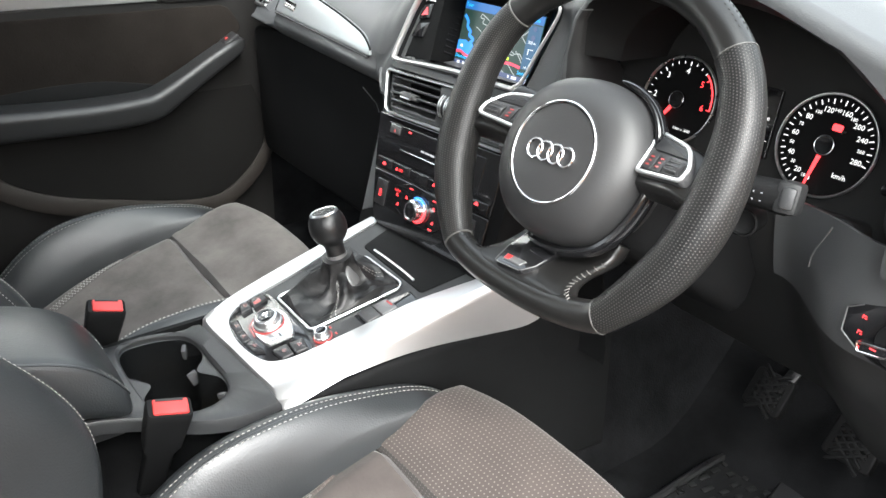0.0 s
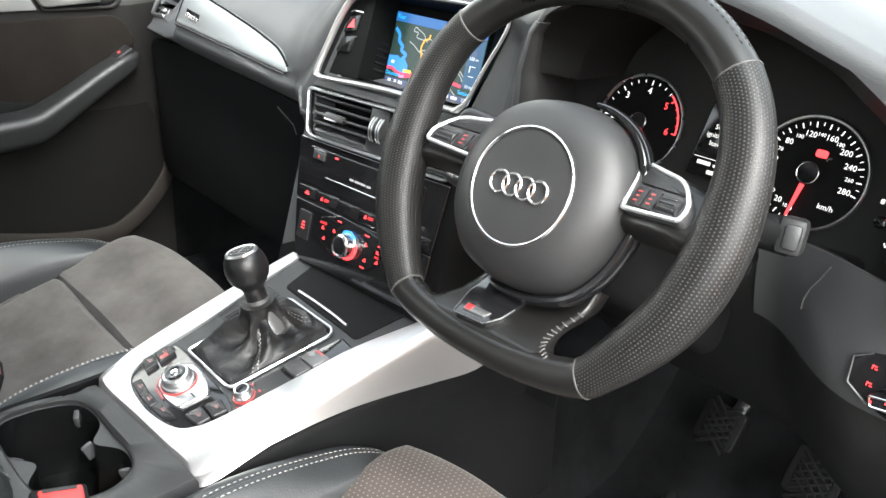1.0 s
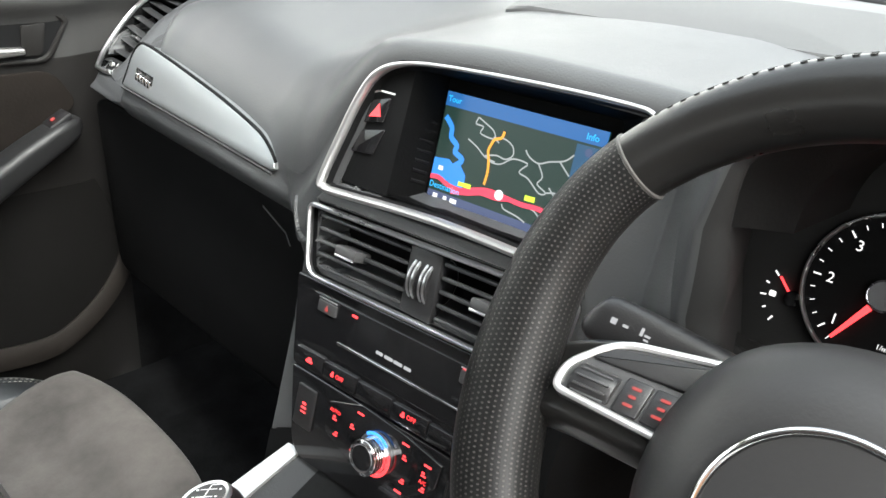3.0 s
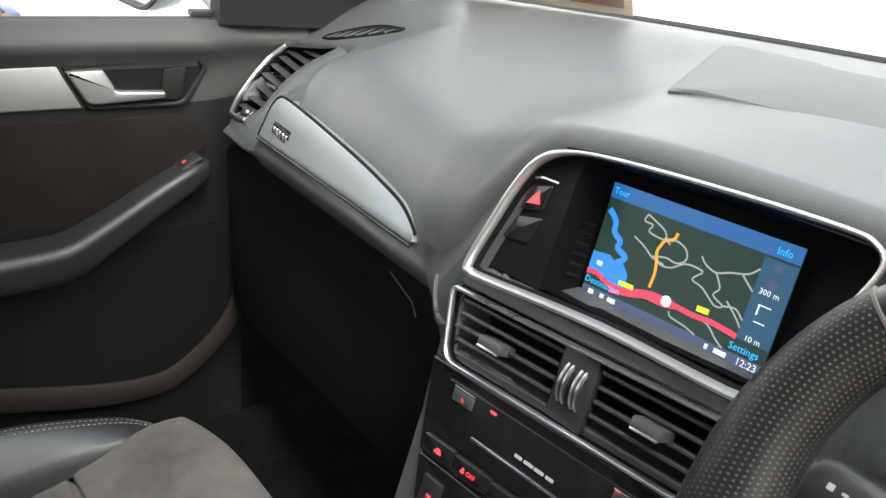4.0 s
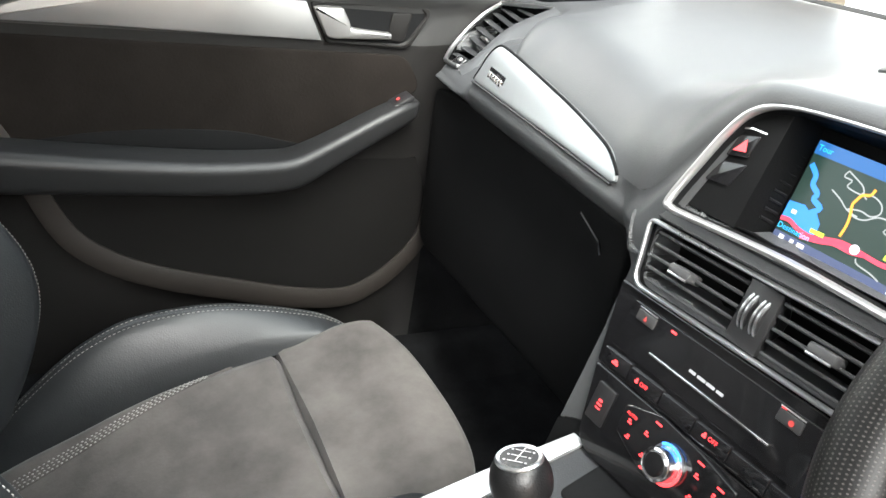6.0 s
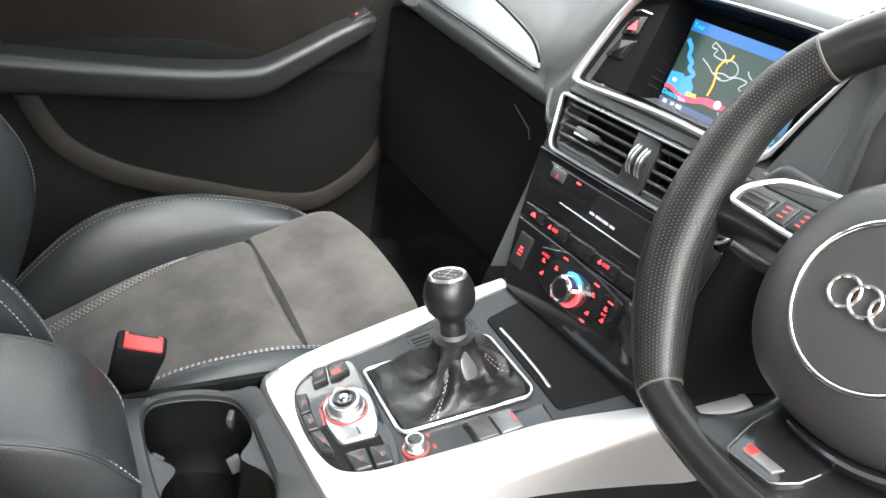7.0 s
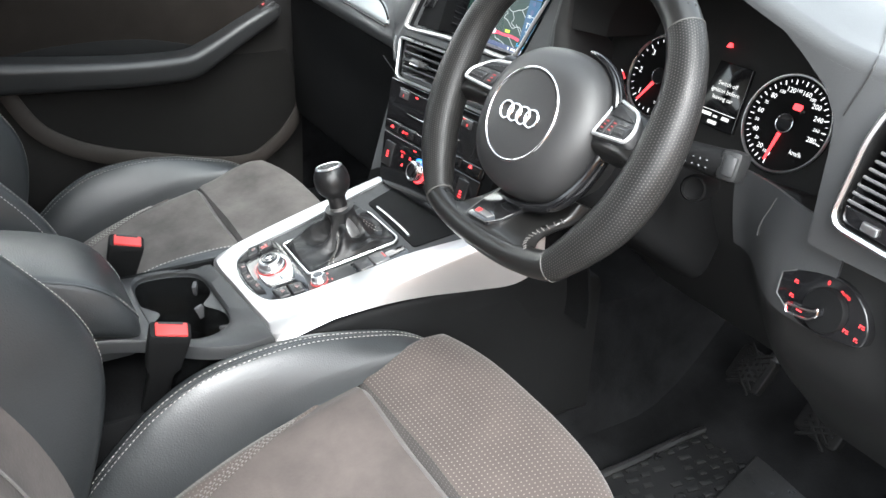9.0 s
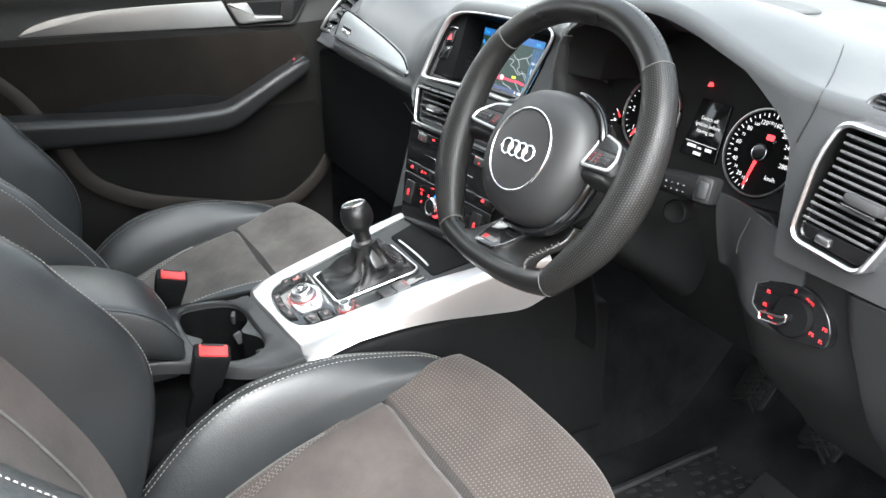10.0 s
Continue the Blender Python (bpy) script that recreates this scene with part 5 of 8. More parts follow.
# switches beside the lever, in a recessed black field
bm = bmesh.new()
prism(bm, rpoly([(0.0555, 0.120, 0.003), (0.0825, 0.120, 0.003), (0.0925, 0.190, 0.004), (0.0690, 0.193, 0.004)]), -0.002, 0.0010, CON, 0.0004)
part("switch_field", bm, M_GLOSS, console, "gloss black switch field")
for a, b, m, nm in ((0.1240, 0.1425, M_BUTTON, "hold_switch"), (0.1440, 0.1640, M_TAB, "parking_brake_switch")):
    bm = bmesh.new()
    k0, k1 = (a - 0.124) * 0.13, (b - 0.124) * 0.13
    prism(bm, rpoly([(0.0578 + k0, a, 0.002), (0.0815 + k0, a, 0.002), (0.0815 + k1, b, 0.002), (0.0578 + k1, b, 0.002)]), -0.001, 0.0048, CON, 0.0014)
    sw = part(nm, bm, m, console)
bm = bmesh.new()
flat(bm, rect(0.012, 0.0020, 0.0006, 0.0735, 0.1610), CON, 0.0052)
part("switch_light", bm, G_RED_DIM, sw)

# cup holder well
cup = thing("cup_holder", (-0.012, 0.259, 0.70), "deep black twin cup holder with rubber grips in the console", "cup holder")
bm = bmesh.new()


def well(t):
    """Two joined cups, with a narrow waist between them."""
    res = []
    for p in hi:
        d = p - cc
        waist = 1 - 0.40 * math.exp(-((d.x - 0.004) / 0.017) ** 2)
        res.append(Vector((cc.x + d.x * (0.985 - 0.10 * t), cc.y + d.y * (0.985 - 0.07 * t) * waist)))
    return res


# grey shoulders between the cups, a little below the deck
rings(bm, [[Vector((p.x, p.y, tilt(p.y) - 0.003)) for p in hi], [Vector((p.x, p.y, tilt(p.y) - 0.008)) for p in hi], [Vector((p.x, p.y, tilt(p.y) - 0.009)) for p in well(0)]], False, False)
part("shoulder", bm, M_CONSOLE, cup, "grey shoulders between the cups")
bm = bmesh.new()
rings(bm, [[Vector((p.x, p.y, tilt(p.y) - 0.0085 - 0.080 * q)) for p in well(q)] for q in (0, 0.05, 0.3, 0.6, 0.85, 1.0)], False, True)
bmesh.ops.solidify(bm, geom=bm.faces[:], thickness=0.002)
part("well", bm, M_WELL, cup)
bm = bmesh.new()
prism(bm, [Vector((p.x * 0.5 + 0.016, p.y * 0.80 + 0.052)) for p in well(1)], 0.0, 0.003, Matrix.Translation((0, 0, CUP_Z - 0.0855)), 0.001)
part("rubber_insert", bm, M_CORK, cup, "brown rubber floor insert")
for an, rr in ((150, 1), (95, 1), (-15, 1), (-120, 1), (35, 1)):
    i = int((an % 360) / 360 * N)
    p = well(0)[i]
    d = (cc - p).normalized()
    bm = bmesh.new()
    q = p + d * 0.006
    m = Matrix.Translation((q.x, q.y, CUP_Z - 0.022)) @ pose(0, 0, 0, 0, 0, math.degrees(math.atan2(d.y, d.x)))
    box(bm, (0.012, 0.006, 0.018), m @ pose(0, 0, 0, 0, 20, 0), 0.002)
    part("grip", bm, M_SLAT, cup)

# media control knob and keys
media = thing("media_controls", CON @ Vector((0.0, 0.04, 0)), "black media key cluster with silver rotary knob and red lighting", "media controls")
bm = bmesh.new()
field = rpoly([(-0.0705, 0.066, 0.006), (-0.0715, 0.028, 0.01), (-0.0570, 0.0030, 0.014), (-0.0300, -0.0005, 0.02), (0.0180, 0.0000, 0.02), (0.0470, 0.0070, 0.014), (0.0630, 0.0220, 0.01), (0.0700, 0.0580, 0.008), (0.0450, 0.064, 0.006), (-0.0480, 0.068, 0.006)], 4)
prism(bm, field, -0.002, 0.0012, CON, 0.0010)
part("key_field", bm, M_GLOSS, media, "gloss black key field")
bm = bmesh.new()
plinth = rpoly([(-0.0231, 0.0215, 0.008), (-0.0390, 0.0411, 0.006), (-0.0246, 0.0620, 0.008), (-0.0084, 0.0640, 0.006), (0.0180, 0.0592, 0.006), (0.0320, 0.0530, 0.005), (0.0262, 0.0200, 0.005), (0.0029, 0.0175, 0.006)], 5)
prism(bm, plinth, 0.0002, 0.0050, CON, 0.0018)
pl = part("knob_plinth", bm, M_SATIN, media, "silver knob plinth")
bm = bmesh.new()
box(bm, (0.0085, 0.0013, 0.0008), CON @ Matrix.Translation((0.0215, 0.0395, 0.0052)), 0.0002)
part("plinth_mark", bm, M_RUBBER, pl)
for pts in ([(-0.0236, 0.0205), (-0.0330, 0.0320)], [(-0.0215, 0.0190), (0.0000, 0.0165)], [(-0.0380, 0.0440), (-0.0300, 0.0560)]):
    bm = bmesh.new()
    ribbon(bm, pts, 0.0016, CON, 0.0030)
    part("edge_light", bm, G_RED_DIM, pl)
KN = CON @ Matrix.Translation((-0.0070, 0.0392, 0.004))
bm = bmesh.new()
lathe(bm, [(0.0192, 0.0), (0.0196, 0.0010), (0.0194, 0.0020), (0.0180, 0.0024)], KN, 48)
part("light_ring", bm, G_RED_DIM, media, "red light ring")
bm = bmesh.new()
lathe(bm, [(0.0182, 0.001), (0.0180, 0.0045), (0.0172, 0.0056), (0.0158, 0.0062), (0.0154, 0.0070), (0.0153, 0.0100), (0.0145, 0.0128), (0.0132, 0.0142), (0.0112, 0.0146)], KN, 48)
knob = part("rotary_knob", bm, M_SATIN, media, "silver rotary knob")
bm = bmesh.new()
lathe(bm, [(0.0114, 0.0140), (0.0108, 0.0154), (0.0090, 0.0158), (0.0052, 0.0156), (0.0044, 0.0150)], KN, 40)
part("knob_cap", bm, M_GLOSS, knob, "black knob cap")
bm = bmesh.new()
lathe(bm, [(0.0040, 0.0150), (0.0036, 0.0162), (0.0016, 0.0166)], KN, 24)
part("push_cap", bm, M_CHROME, knob)
KEY_OUTLINES = [((-0.0705, 0.0290), (-0.0515, 0.0225), (-0.0522, 0.0375), (-0.0697, 0.0410)), ((-0.0690, 0.0428), (-0.0520, 0.0392), (-0.0545, 0.0600), (-0.0685, 0.0590)),
        ((-0.0460, 0.0040), (-0.0205, 0.0015), (-0.0212, 0.0112), (-0.0440, 0.0150)), ((-0.0192, 0.0012), (0.0010, 0.0008), (0.0024, 0.0108), (-0.0185, 0.0116)),
        ((0.0030, 0.0012), (0.0260, 0.0032), (0.0345, 0.0135), (0.0170, 0.0125), (0.0045, 0.0115)), ((0.0395, 0.0195), (0.0610, 0.0220), (0.0640, 0.0362), (0.0425, 0.0378)),
        ((0.0430, 0.0398), (0.0645, 0.0378), (0.0680, 0.0530), (0.0480, 0.0565))]
for kk in KEY_OUTLINES:
    bm = bmesh.new()
    prism(bm, rpoly([(*p, 0.0022) for p in kk], 3), 0.0005, 0.0058, CON, 0.0018)
    key = part("key", bm, M_PANEL, media)
    c = sum((Vector(p) for p in kk), Vector((0, 0))) / len(kk)
    bm = bmesh.new()
    flat(bm, rect(0.0060, 0.0014, 0.0004, c.x, c.y), CON, 0.0061)
    flat(bm, rect(0.0036, 0.0012, 0.0003, c.x, c.y + 0.0026), CON, 0.0061)
    part("key_mark", bm, G_DIM_RED, key)
bm = bmesh.new()
flat(bm, rect(0.0052, 0.0090, 0.0006, -0.0560, 0.0475), CON, 0.0062)
part("lit_field", bm, G_RED_DIM, media)
VN = CON @ Matrix.Translation((0.0610, 0.0752, 0.001))
bm = bmesh.new()
lathe(bm, [(0.0112, 0.0), (0.0114, 0.0012), (0.0100, 0.0018)], VN, 36)
part("light_ring", bm, G_RED_DIM, media)
bm = bmesh.new()
lathe(bm, [(0.0102, 0.001), (0.0100, 0.0040), (0.0086, 0.0054), (0.0084, 0.0100), (0.0076, 0.0114), (0.0066, 0.0116)], VN, 36)
vk = part("volume_knob", bm, M_SATIN, media, "small silver volume knob")
bm = bmesh.new()
lathe(bm, [(0.0066, 0.0110), (0.0058, 0.0120), (0.0030, 0.0121)], VN, 24)
part("knob_cap", bm, M_GLOSS, vk, "black knob cap")
bm = bmesh.new()
for u, v in ((0.0690, 0.0620), (0.0660, 0.0900), (0.0520, 0.0900)):
    flat(bm, rect(0.0046, 0.0020, 0.0004, u, v), CON, 0.0006)
part("lit_marks", bm, G_RED_DIM, media, kind="stuff")

# ---- gear lever ----
lever = thing("gear_lever", CON @ Vector((0, 0.14, 0)), "manual gear lever with round black leather knob and leather boot", "gear lever")
bm = bmesh.new()
sweep(bm, [CON @ Vector((p.x, p.y, 0.0025)) for p in boot_o], 0.0035, 0.0040, closed=True, up=CON.to_3x3() @ Vector((0, 0, 1)), n=8)
part("boot_frame", bm, M_SATIN, lever, "satin chrome boot frame")
bc = Vector((0.002, 0.138))
KNOB_C = Vector((-0.013, 0.463, 0.916))
NECK = Vector((-0.003, 0.470, 0.876))
ring0 = by_angle(shrink(boot_o, 0.002), bc, 64)
bm = bmesh.new()
loops = []
prof = [(0.0, 1.0, 0.0), (0.05, 0.985, 0.005), (0.12, 0.93, 0.009), (0.24, 0.80, 0.010), (0.38, 0.60, 0.012), (0.50, 0.45, 0.017), (0.62, 0.35, 0.024), (0.80, 0.29, 0.034), (1.0, 0.25, 0.047)]
top_c = CON.inverted() @ NECK
for t, sc, h in prof:
    lp = []
    for i, p in enumerate(ring0):
        an = 2 * math.pi * i / 64
        c = bc.lerp(Vector((top_c.x, top_c.y)), smooth01(t))
        d = p - bc
        r = d.length * sc if t < 0.5 else (d.length * sc) * (1 - smooth01((t - 0.5) / 0.5)) + 0.0185 * smooth01((t - 0.5) / 0.5)
        fold = (0.0062 * math.sin(an * 4 + 1.2 + 3.5 * t) + 0.0045 * math.sin(an * 7 + 0.4 - 5 * t)) * math.sin(math.pi * min(t * 1.1, 1)) ** 1.0
        lift = (0.0075 * math.sin(an * 3 + 0.7 + 4 * t) + 0.0055 * math.sin(an * 6 - 7 * t)) * math.sin(math.pi * min(t * 1.15, 1))
        r = max(r + fold, 0.009)
        lp.append(CON @ Vector((c.x + math.cos(an) * r, c.y + math.sin(an) * r, h + lift)))
    loops.append(lp)
fine = []
for a, b in zip(loops, loops[1:]):
    for s in (0, 1 / 3, 2 / 3):
        fine.append([p.lerp(q, s) for p, q in zip(a, b)])
fine.append(loops[-1])
rings(bm, fine, False, True)
part("boot", bm, mat("soft_boot_leather", (0.0095, 0.0095, 0.0098), 0.42, spec=0.45, crease=0.6, bump=0.3, scale=500, spread=0.12, kind="cells", rough_spread=0.08), lever, "creased black leather boot")
bm = bmesh.new()
for i0 in (56, 57, 12, 13):
    pth = [lp[i0] + (lp[i0] - (sum(lp, Vector()) / 64)).normalized() * 0.0006 for lp in fine[3:18]]
    stitches(bm, pth, lambda p: (p - Vector((-0.003, 0.472, 0.83))).normalized(), 0.0028, 0.0018, 0.0007)
part("stitching", bm, M_THREAD, lever, kind="stuff")
ax = (KNOB_C - NECK).normalized()
LV = Matrix.Translation(KNOB_C) @ ax.to_track_quat("Z", "Y").to_matrix().to_4x4() @ Matrix.Scale(1.10, 4)
bm = bmesh.new()
lathe(bm, [(0.0185, -0.066), (0.0170, -0.058), (0.0145, -0.052), (0.0128, -0.046), (0.0120, -0.040), (0.0116, -0.034), (0.0112, -0.030)], LV, 32)
part("collar", bm, M_TAB, lever, "satin grey metal collar")
bm = bmesh.new()
lathe(bm, [(0.0122, -0.0400), (0.0110, -0.0340), (0.0103, -0.0260), (0.0104, -0.0195), (0.0122, -0.0158), (0.0156, -0.0124), (0.0186, -0.0082), (0.0203, -0.0030), (0.0208, 0.0020), (0.0204, 0.0070), (0.0192, 0.0120), (0.0168, 0.0168), (0.0154, 0.0184)], LV, 44)
part("knob", bm, M_KNOB, lever, "round black leather knob on a tapered neck")
bm = bmesh.new()
lathe(bm, [(0.0158, 0.0170), (0.0158, 0.0190), (0.0146, 0.0203), (0.0126, 0.0198)], LV, 44, False)
part("cap_ring", bm, M_SATIN, lever, "satin chrome cap ring")
bm = bmesh.new()
lathe(bm, [(0.0134, 0.0186), (0.0128, 0.0196), (0.006, 0.0200), (0.002, 0.0201)], LV, 40)
cap = part("cap", bm, M_PANEL, lever, "black shift pattern cap")
bm = bmesh.new()
for a in ((-0.0065, -0.0055, -0.0065, 0.0055), (0.0, -0.0055, 0.0, 0.0055), (0.0065, -0.0055, 0.0065, 0.0055), (-0.0065, 0, 0.0065, 0), (-0.0105, 0.0055, -0.0105, 0.0), (-0.0105, 0, -0.0065, 0)):
    ribbon(bm, [(a[0], a[1]), (a[2], a[3])], 0.0007, LV, 0.0204)
for u in (-0.0065, 0.0, 0.0065):
    for v in (-0.0075, 0.0075):
        flat(bm, rect(0.0011, 0.0015, 0.0003, u, v), LV, 0.0204)
part("shift_pattern", bm, M_SATIN, cap, kind="stuff")

# ---- armrest ----
arm = thing("armrest", (-0.01, 0.0, 0.79), "padded black leather centre armrest with light stitching", "armrest")
bm = bmesh.new()
loops = []
PRO = [(0.2190, 0.796, 0.802, 0.046), (0.2180, 0.790, 0.811, 0.056), (0.2130, 0.788, 0.823, 0.062), (0.2030, 0.790, 0.840, 0.066), (0.1880, 0.795, 0.858, 0.0675), (0.1680, 0.801, 0.872, 0.068), (0.1400, 0.806, 0.884, 0.068), (0.1000, 0.810, 0.895, 0.068), (0.04, 0.813, 0.903, 0.068), (-0.10, 0.815, 0.906, 0.068), (-0.24, 0.815, 0.904, 0.068)]
PRO = [tuple(p) for p in zip(*[[q.x for q in spline([(k[i], 0, 0) for k in PRO], 4)] for i in range(4)])]
far_seam, near_seam = [], []
for y, z0, z1, hw in [(k[0] - 0.018 * smooth01((k[0] + 0.1) / 0.2), *k[1:]) for k in PRO]:
    k = min(1.0, (z1 - z0) / 0.06)
    o = rpoly([(-0.020 - hw, z0, 0.016 * k), (-0.020 + hw, z0, 0.016 * k), (-0.020 + hw + 0.003, z0 + (z1 - z0) * 0.5, 0.02 * k), (-0.020 + hw - 0.005, z1, 0.010 * k), (-0.020, z1 + 0.006 * k, 0.05), (-0.020 - hw + 0.005, z1, 0.010 * k), (-0.020 - hw - 0.003, z0 + (z1 - z0) * 0.5, 0.02 * k)], 5)
    loops.append([Vector((p.x, y, p.y)) for p in o])
    near_seam.append(Vector((o[20].x + 0.0004, y, o[20].y)))
    far_seam.append(Vector((o[33].x + 0.001, y, o[33].y + 0.0006)))
rings(bm, loops)
part("pad", bm, M_LEATHER, arm)
for seam in (near_seam, far_seam):
    bm = bmesh.new()
    sweep(bm, seam[2:], 0.0030, 0.0022, up=(0.3, 0, 1), n=6)
    part("piping", bm, M_LEATHER, arm)
    bm = bmesh.new()
    side = 1 if seam is near_seam else -1
    stitches(bm, [p + Vector((-side * 0.0034, 0.0, 0.0012)) for p in seam[3:]], (side * 0.5, 0.2, 1), 0.0036, 0.0020, 0.0009)
    part("stitching", bm, M_THREAD, arm, kind="stuff")
bm = bmesh.new()
box(bm, (0.10, 0.09, 0.05), Matrix.Translation((-0.020, 0.150, 0.782)), 0.006)
part("hinge_base", bm, M_CONSOLE, arm)


# ---- belt buckles ----
def buckle():
    b = thing("seat_belt_buckle", (0, 0, 0), "black seat belt buckle with a red release button", "seat belt buckle", "front seat belt buckles")
    bm = bmesh.new()
    loops = []
    for z, sx, sy in ((-0.13, 0.007, 0.013), (-0.06, 0.008, 0.014), (-0.045, 0.0105, 0.019), (0.0, 0.0115, 0.0215), (0.010, 0.0115, 0.0215), (0.012, 0.0105, 0.0205)):
        loops.append([Vector((p.x, p.y, z)) for p in rect(sx * 2, sy * 2, 0.004)])
    rings(bm, loops)
    part("casing", bm, M_DEEP, b)
    bm = bmesh.new()
    box(bm, (0.018, 0.034, 0.012), Matrix.Translation((0.0, 0.001, 0.0085)), 0.002)
    part("release_button", bm, M_BUCKLE, b, "red release button")
    bm = bmesh.new()
    box(bm, (0.003, 0.026, 0.0012), Matrix.Translation((-0.0068, 0.0, 0.0146)), 0.0003)
    part("slot", bm, M_RUBBER, b)
    return b


bk = buckle()
bk.matrix_basis = pose(0.110, 0.215, 0.827, -12, 18, -14)
copy_thing(bk, pose(-0.128, 0.223, 0.817, -14, 16, -14))

# ---- steering wheel ----
WHL = local((0.3112, 0.5184, 1.1033), (1, -0.0065, 0.024), (0, 0.407, 0.914)) @ pose(0, 0, 0, 0, 0, 1.7)
wheel = thing("steering_wheel", WHL @ Vector((0, 0, 0)), "flat-bottomed black leather three-spoke steering wheel with perforated grips", "steering wheel")
# rim: angle from the top in degrees, radius of its middle line, radius of the section
RIM_FORM = [(0, 0.1540, 0.0150), (20, 0.1575, 0.0150), (40, 0.1598, 0.0146), (52, 0.1598, 0.0148), (66, 0.1556, 0.0160), (80, 0.1500, 0.0178), (95, 0.1462, 0.0190),
            (110, 0.1434, 0.0184), (122, 0.1410, 0.0170), (132, 0.1412, 0.0148), (140, 0.1424, 0.0132), (147, 0.1372, 0.0127), (156, 0.1306, 0.0124), (168, 0.1250, 0.0122), (180, 0.1230, 0.0121)]
RIM_FORM = RIM_FORM + [(360 - a, r - 0.003 * math.exp(-((a - 95) / 28) ** 2), s) for a, r, s in RIM_FORM[-2::-1]]
K = 288
rim_a = [360.0 * i / K for i in range(K)]
rim_rs = [curve_at(RIM_FORM, a) for a in rim_a]
rim2 = [Vector((r * math.sin(radians(a)), r * math.cos(radians(a)), 0)) for a, (r, s) in zip(rim_a, rim_rs)]
RIM = [WHL @ p for p in rim2]
WN = (WHL.to_3x3() @ Vector((0, 0, 1))).normalized()
cen = WHL @ Vector((0, 0, 0))


def arc(a, b):
    """Rim stations from angle a to b, degrees from the top, clockwise."""
    i0, i1 = math.ceil(a / 360 * K), math.floor(b / 360 * K)
    if i1 < i0:
        i1 += K
    return [i % K for i in range(i0, i1 + 1)]


def rim_frame(i):
    """The way outwards in the wheel's plane at a rim station."""
    t = (RIM[(i + 1) % K] - RIM[i - 1]).normalized()
    return t.cross(WN).normalized()


def rim_part(name, a, b, m, grow=0.0, label=""):
    """A length of the rim: a full oval, thumb rests thicker; the map runs along and round it in metres."""
    ids = arc(a, b)
    bm = bmesh.new()
    lay = bm.loops.layers.uv.verify()
    n, vs, run = 26, [], [0.0]
    for q, i in enumerate(ids):
        s, out = rim_rs[i][1] + grow, rim_frame(i)
        lp = []
        for j in range(n):
            an = 2 * math.pi * (j + 0.5) / n
            c, w = math.cos(an), math.sin(an)
            lp.append(bm.verts.new(RIM[i] + out * (math.copysign(abs(c) ** 0.94, c) * s * 1.04) + WN * (math.copysign(abs(w) ** 0.94, w) * s * 0.97)))
        vs.append(lp)
        if q:
            run.append(run[-1] + (RIM[i] - RIM[ids[q - 1]]).length)
    for q in range(len(vs) - 1):
        for j in range(n):
            f = bm.faces.new((vs[q][j], vs[q][(j + 1) % n], vs[q + 1][(j + 1) % n], vs[q + 1][j]))
            for lp, (u, v) in zip(f.loops, ((q, j), (q, j + 1), (q + 1, j + 1), (q + 1, j))):
                lp[lay].uv = (run[u], v / n * 0.104)
    bm.faces.new(vs[0][::-1])
    bm.faces.new(vs[-1])
    return part(name, bm, m, wheel, label)


rim_part("rim_top", 311, 49, M_WHEEL, 0.0, "smooth leather rim")
rim_part("rim_bottom", 139, 221, M_WHEEL, 0.0, "smooth leather rim")
rim_part("grip", 47.5, 140.5, M_PERF, 0.0006, "perforated leather grip")
rim_part("grip", 219.5, 312.5, M_PERF, 0.0006, "perforated leather grip")
# joints between the leathers
for an in (47.5, 140.5, 219.5, 312.5):
    i = round(an / 360 * K) % K
    out, tan = rim_frame(i), (RIM[(i + 1) % K] - RIM[i - 1]).normalized()
    bm = bmesh.new()
    lps = []
    for d, g in ((-0.0009, 0.0004), (-0.0005, 0.0011), (0.0005, 0.0011), (0.0009, 0.0004)):
        s = rim_rs[i][1] + g
        lps.append([RIM[i] + tan * d + out * (math.cos(q) * s * 1.04) + WN * (math.sin(q) * s * 0.97) for q in np.linspace(0, 2 * math.pi, 33)[:-1]])
    rings(bm, lps)
    part("leather_joint", bm, M_JOINT, wheel)
# stitching round the inner edge
for a0, a1 in ((50, 139), (221, 310), (316, 44)):
    bm = bmesh.new()
    for side in (-1, 1):
        pth = []
        for i in arc(a0, a1):
            s = rim_rs[i][1] + 0.0006
            q = radians(158 - 13 * side)
            pth.append(RIM[i] + rim_frame(i) * (math.cos(q) * s * 1.04) + WN * (math.sin(q) * s * 0.97))
        stitches(bm, pth, lambda p: (p - cen) * -1 + WN * 0.06, 0.0026, 0.0032, 0.0008)
    part("stitching", bm, M_THREAD_RIM, wheel, kind="stuff")

# airbag boss
BOS = local(WHL @ Vector((0.0009, -0.0022, 0.0009)), (1, 0.025, 0.030), (0, 0.43, 0.903)) @ pose(0, 0, 0, 0, 0, 1.7)
BN = (BOS.to_3x3() @ Vector((0, 0, 1))).normalized()
bm = bmesh.new()
loops = []
boss = [(0.0755, 0.0), (0.0695, 0.032), (0.054, 0.055), (0.029, 0.0680), (0.0, 0.0715), (-0.029, 0.0680), (-0.054, 0.055), (-0.0700, 0.032), (-0.0770, 0.0), (-0.0710, -0.032), (-0.053, -0.057), (-0.027, -0.0690), (0.0, -0.0725), (0.027, -0.0690), (0.051, -0.057), (0.0685, -0.032)]
bo = spline([(a, b, 0) for a, b in boss], 4, True)
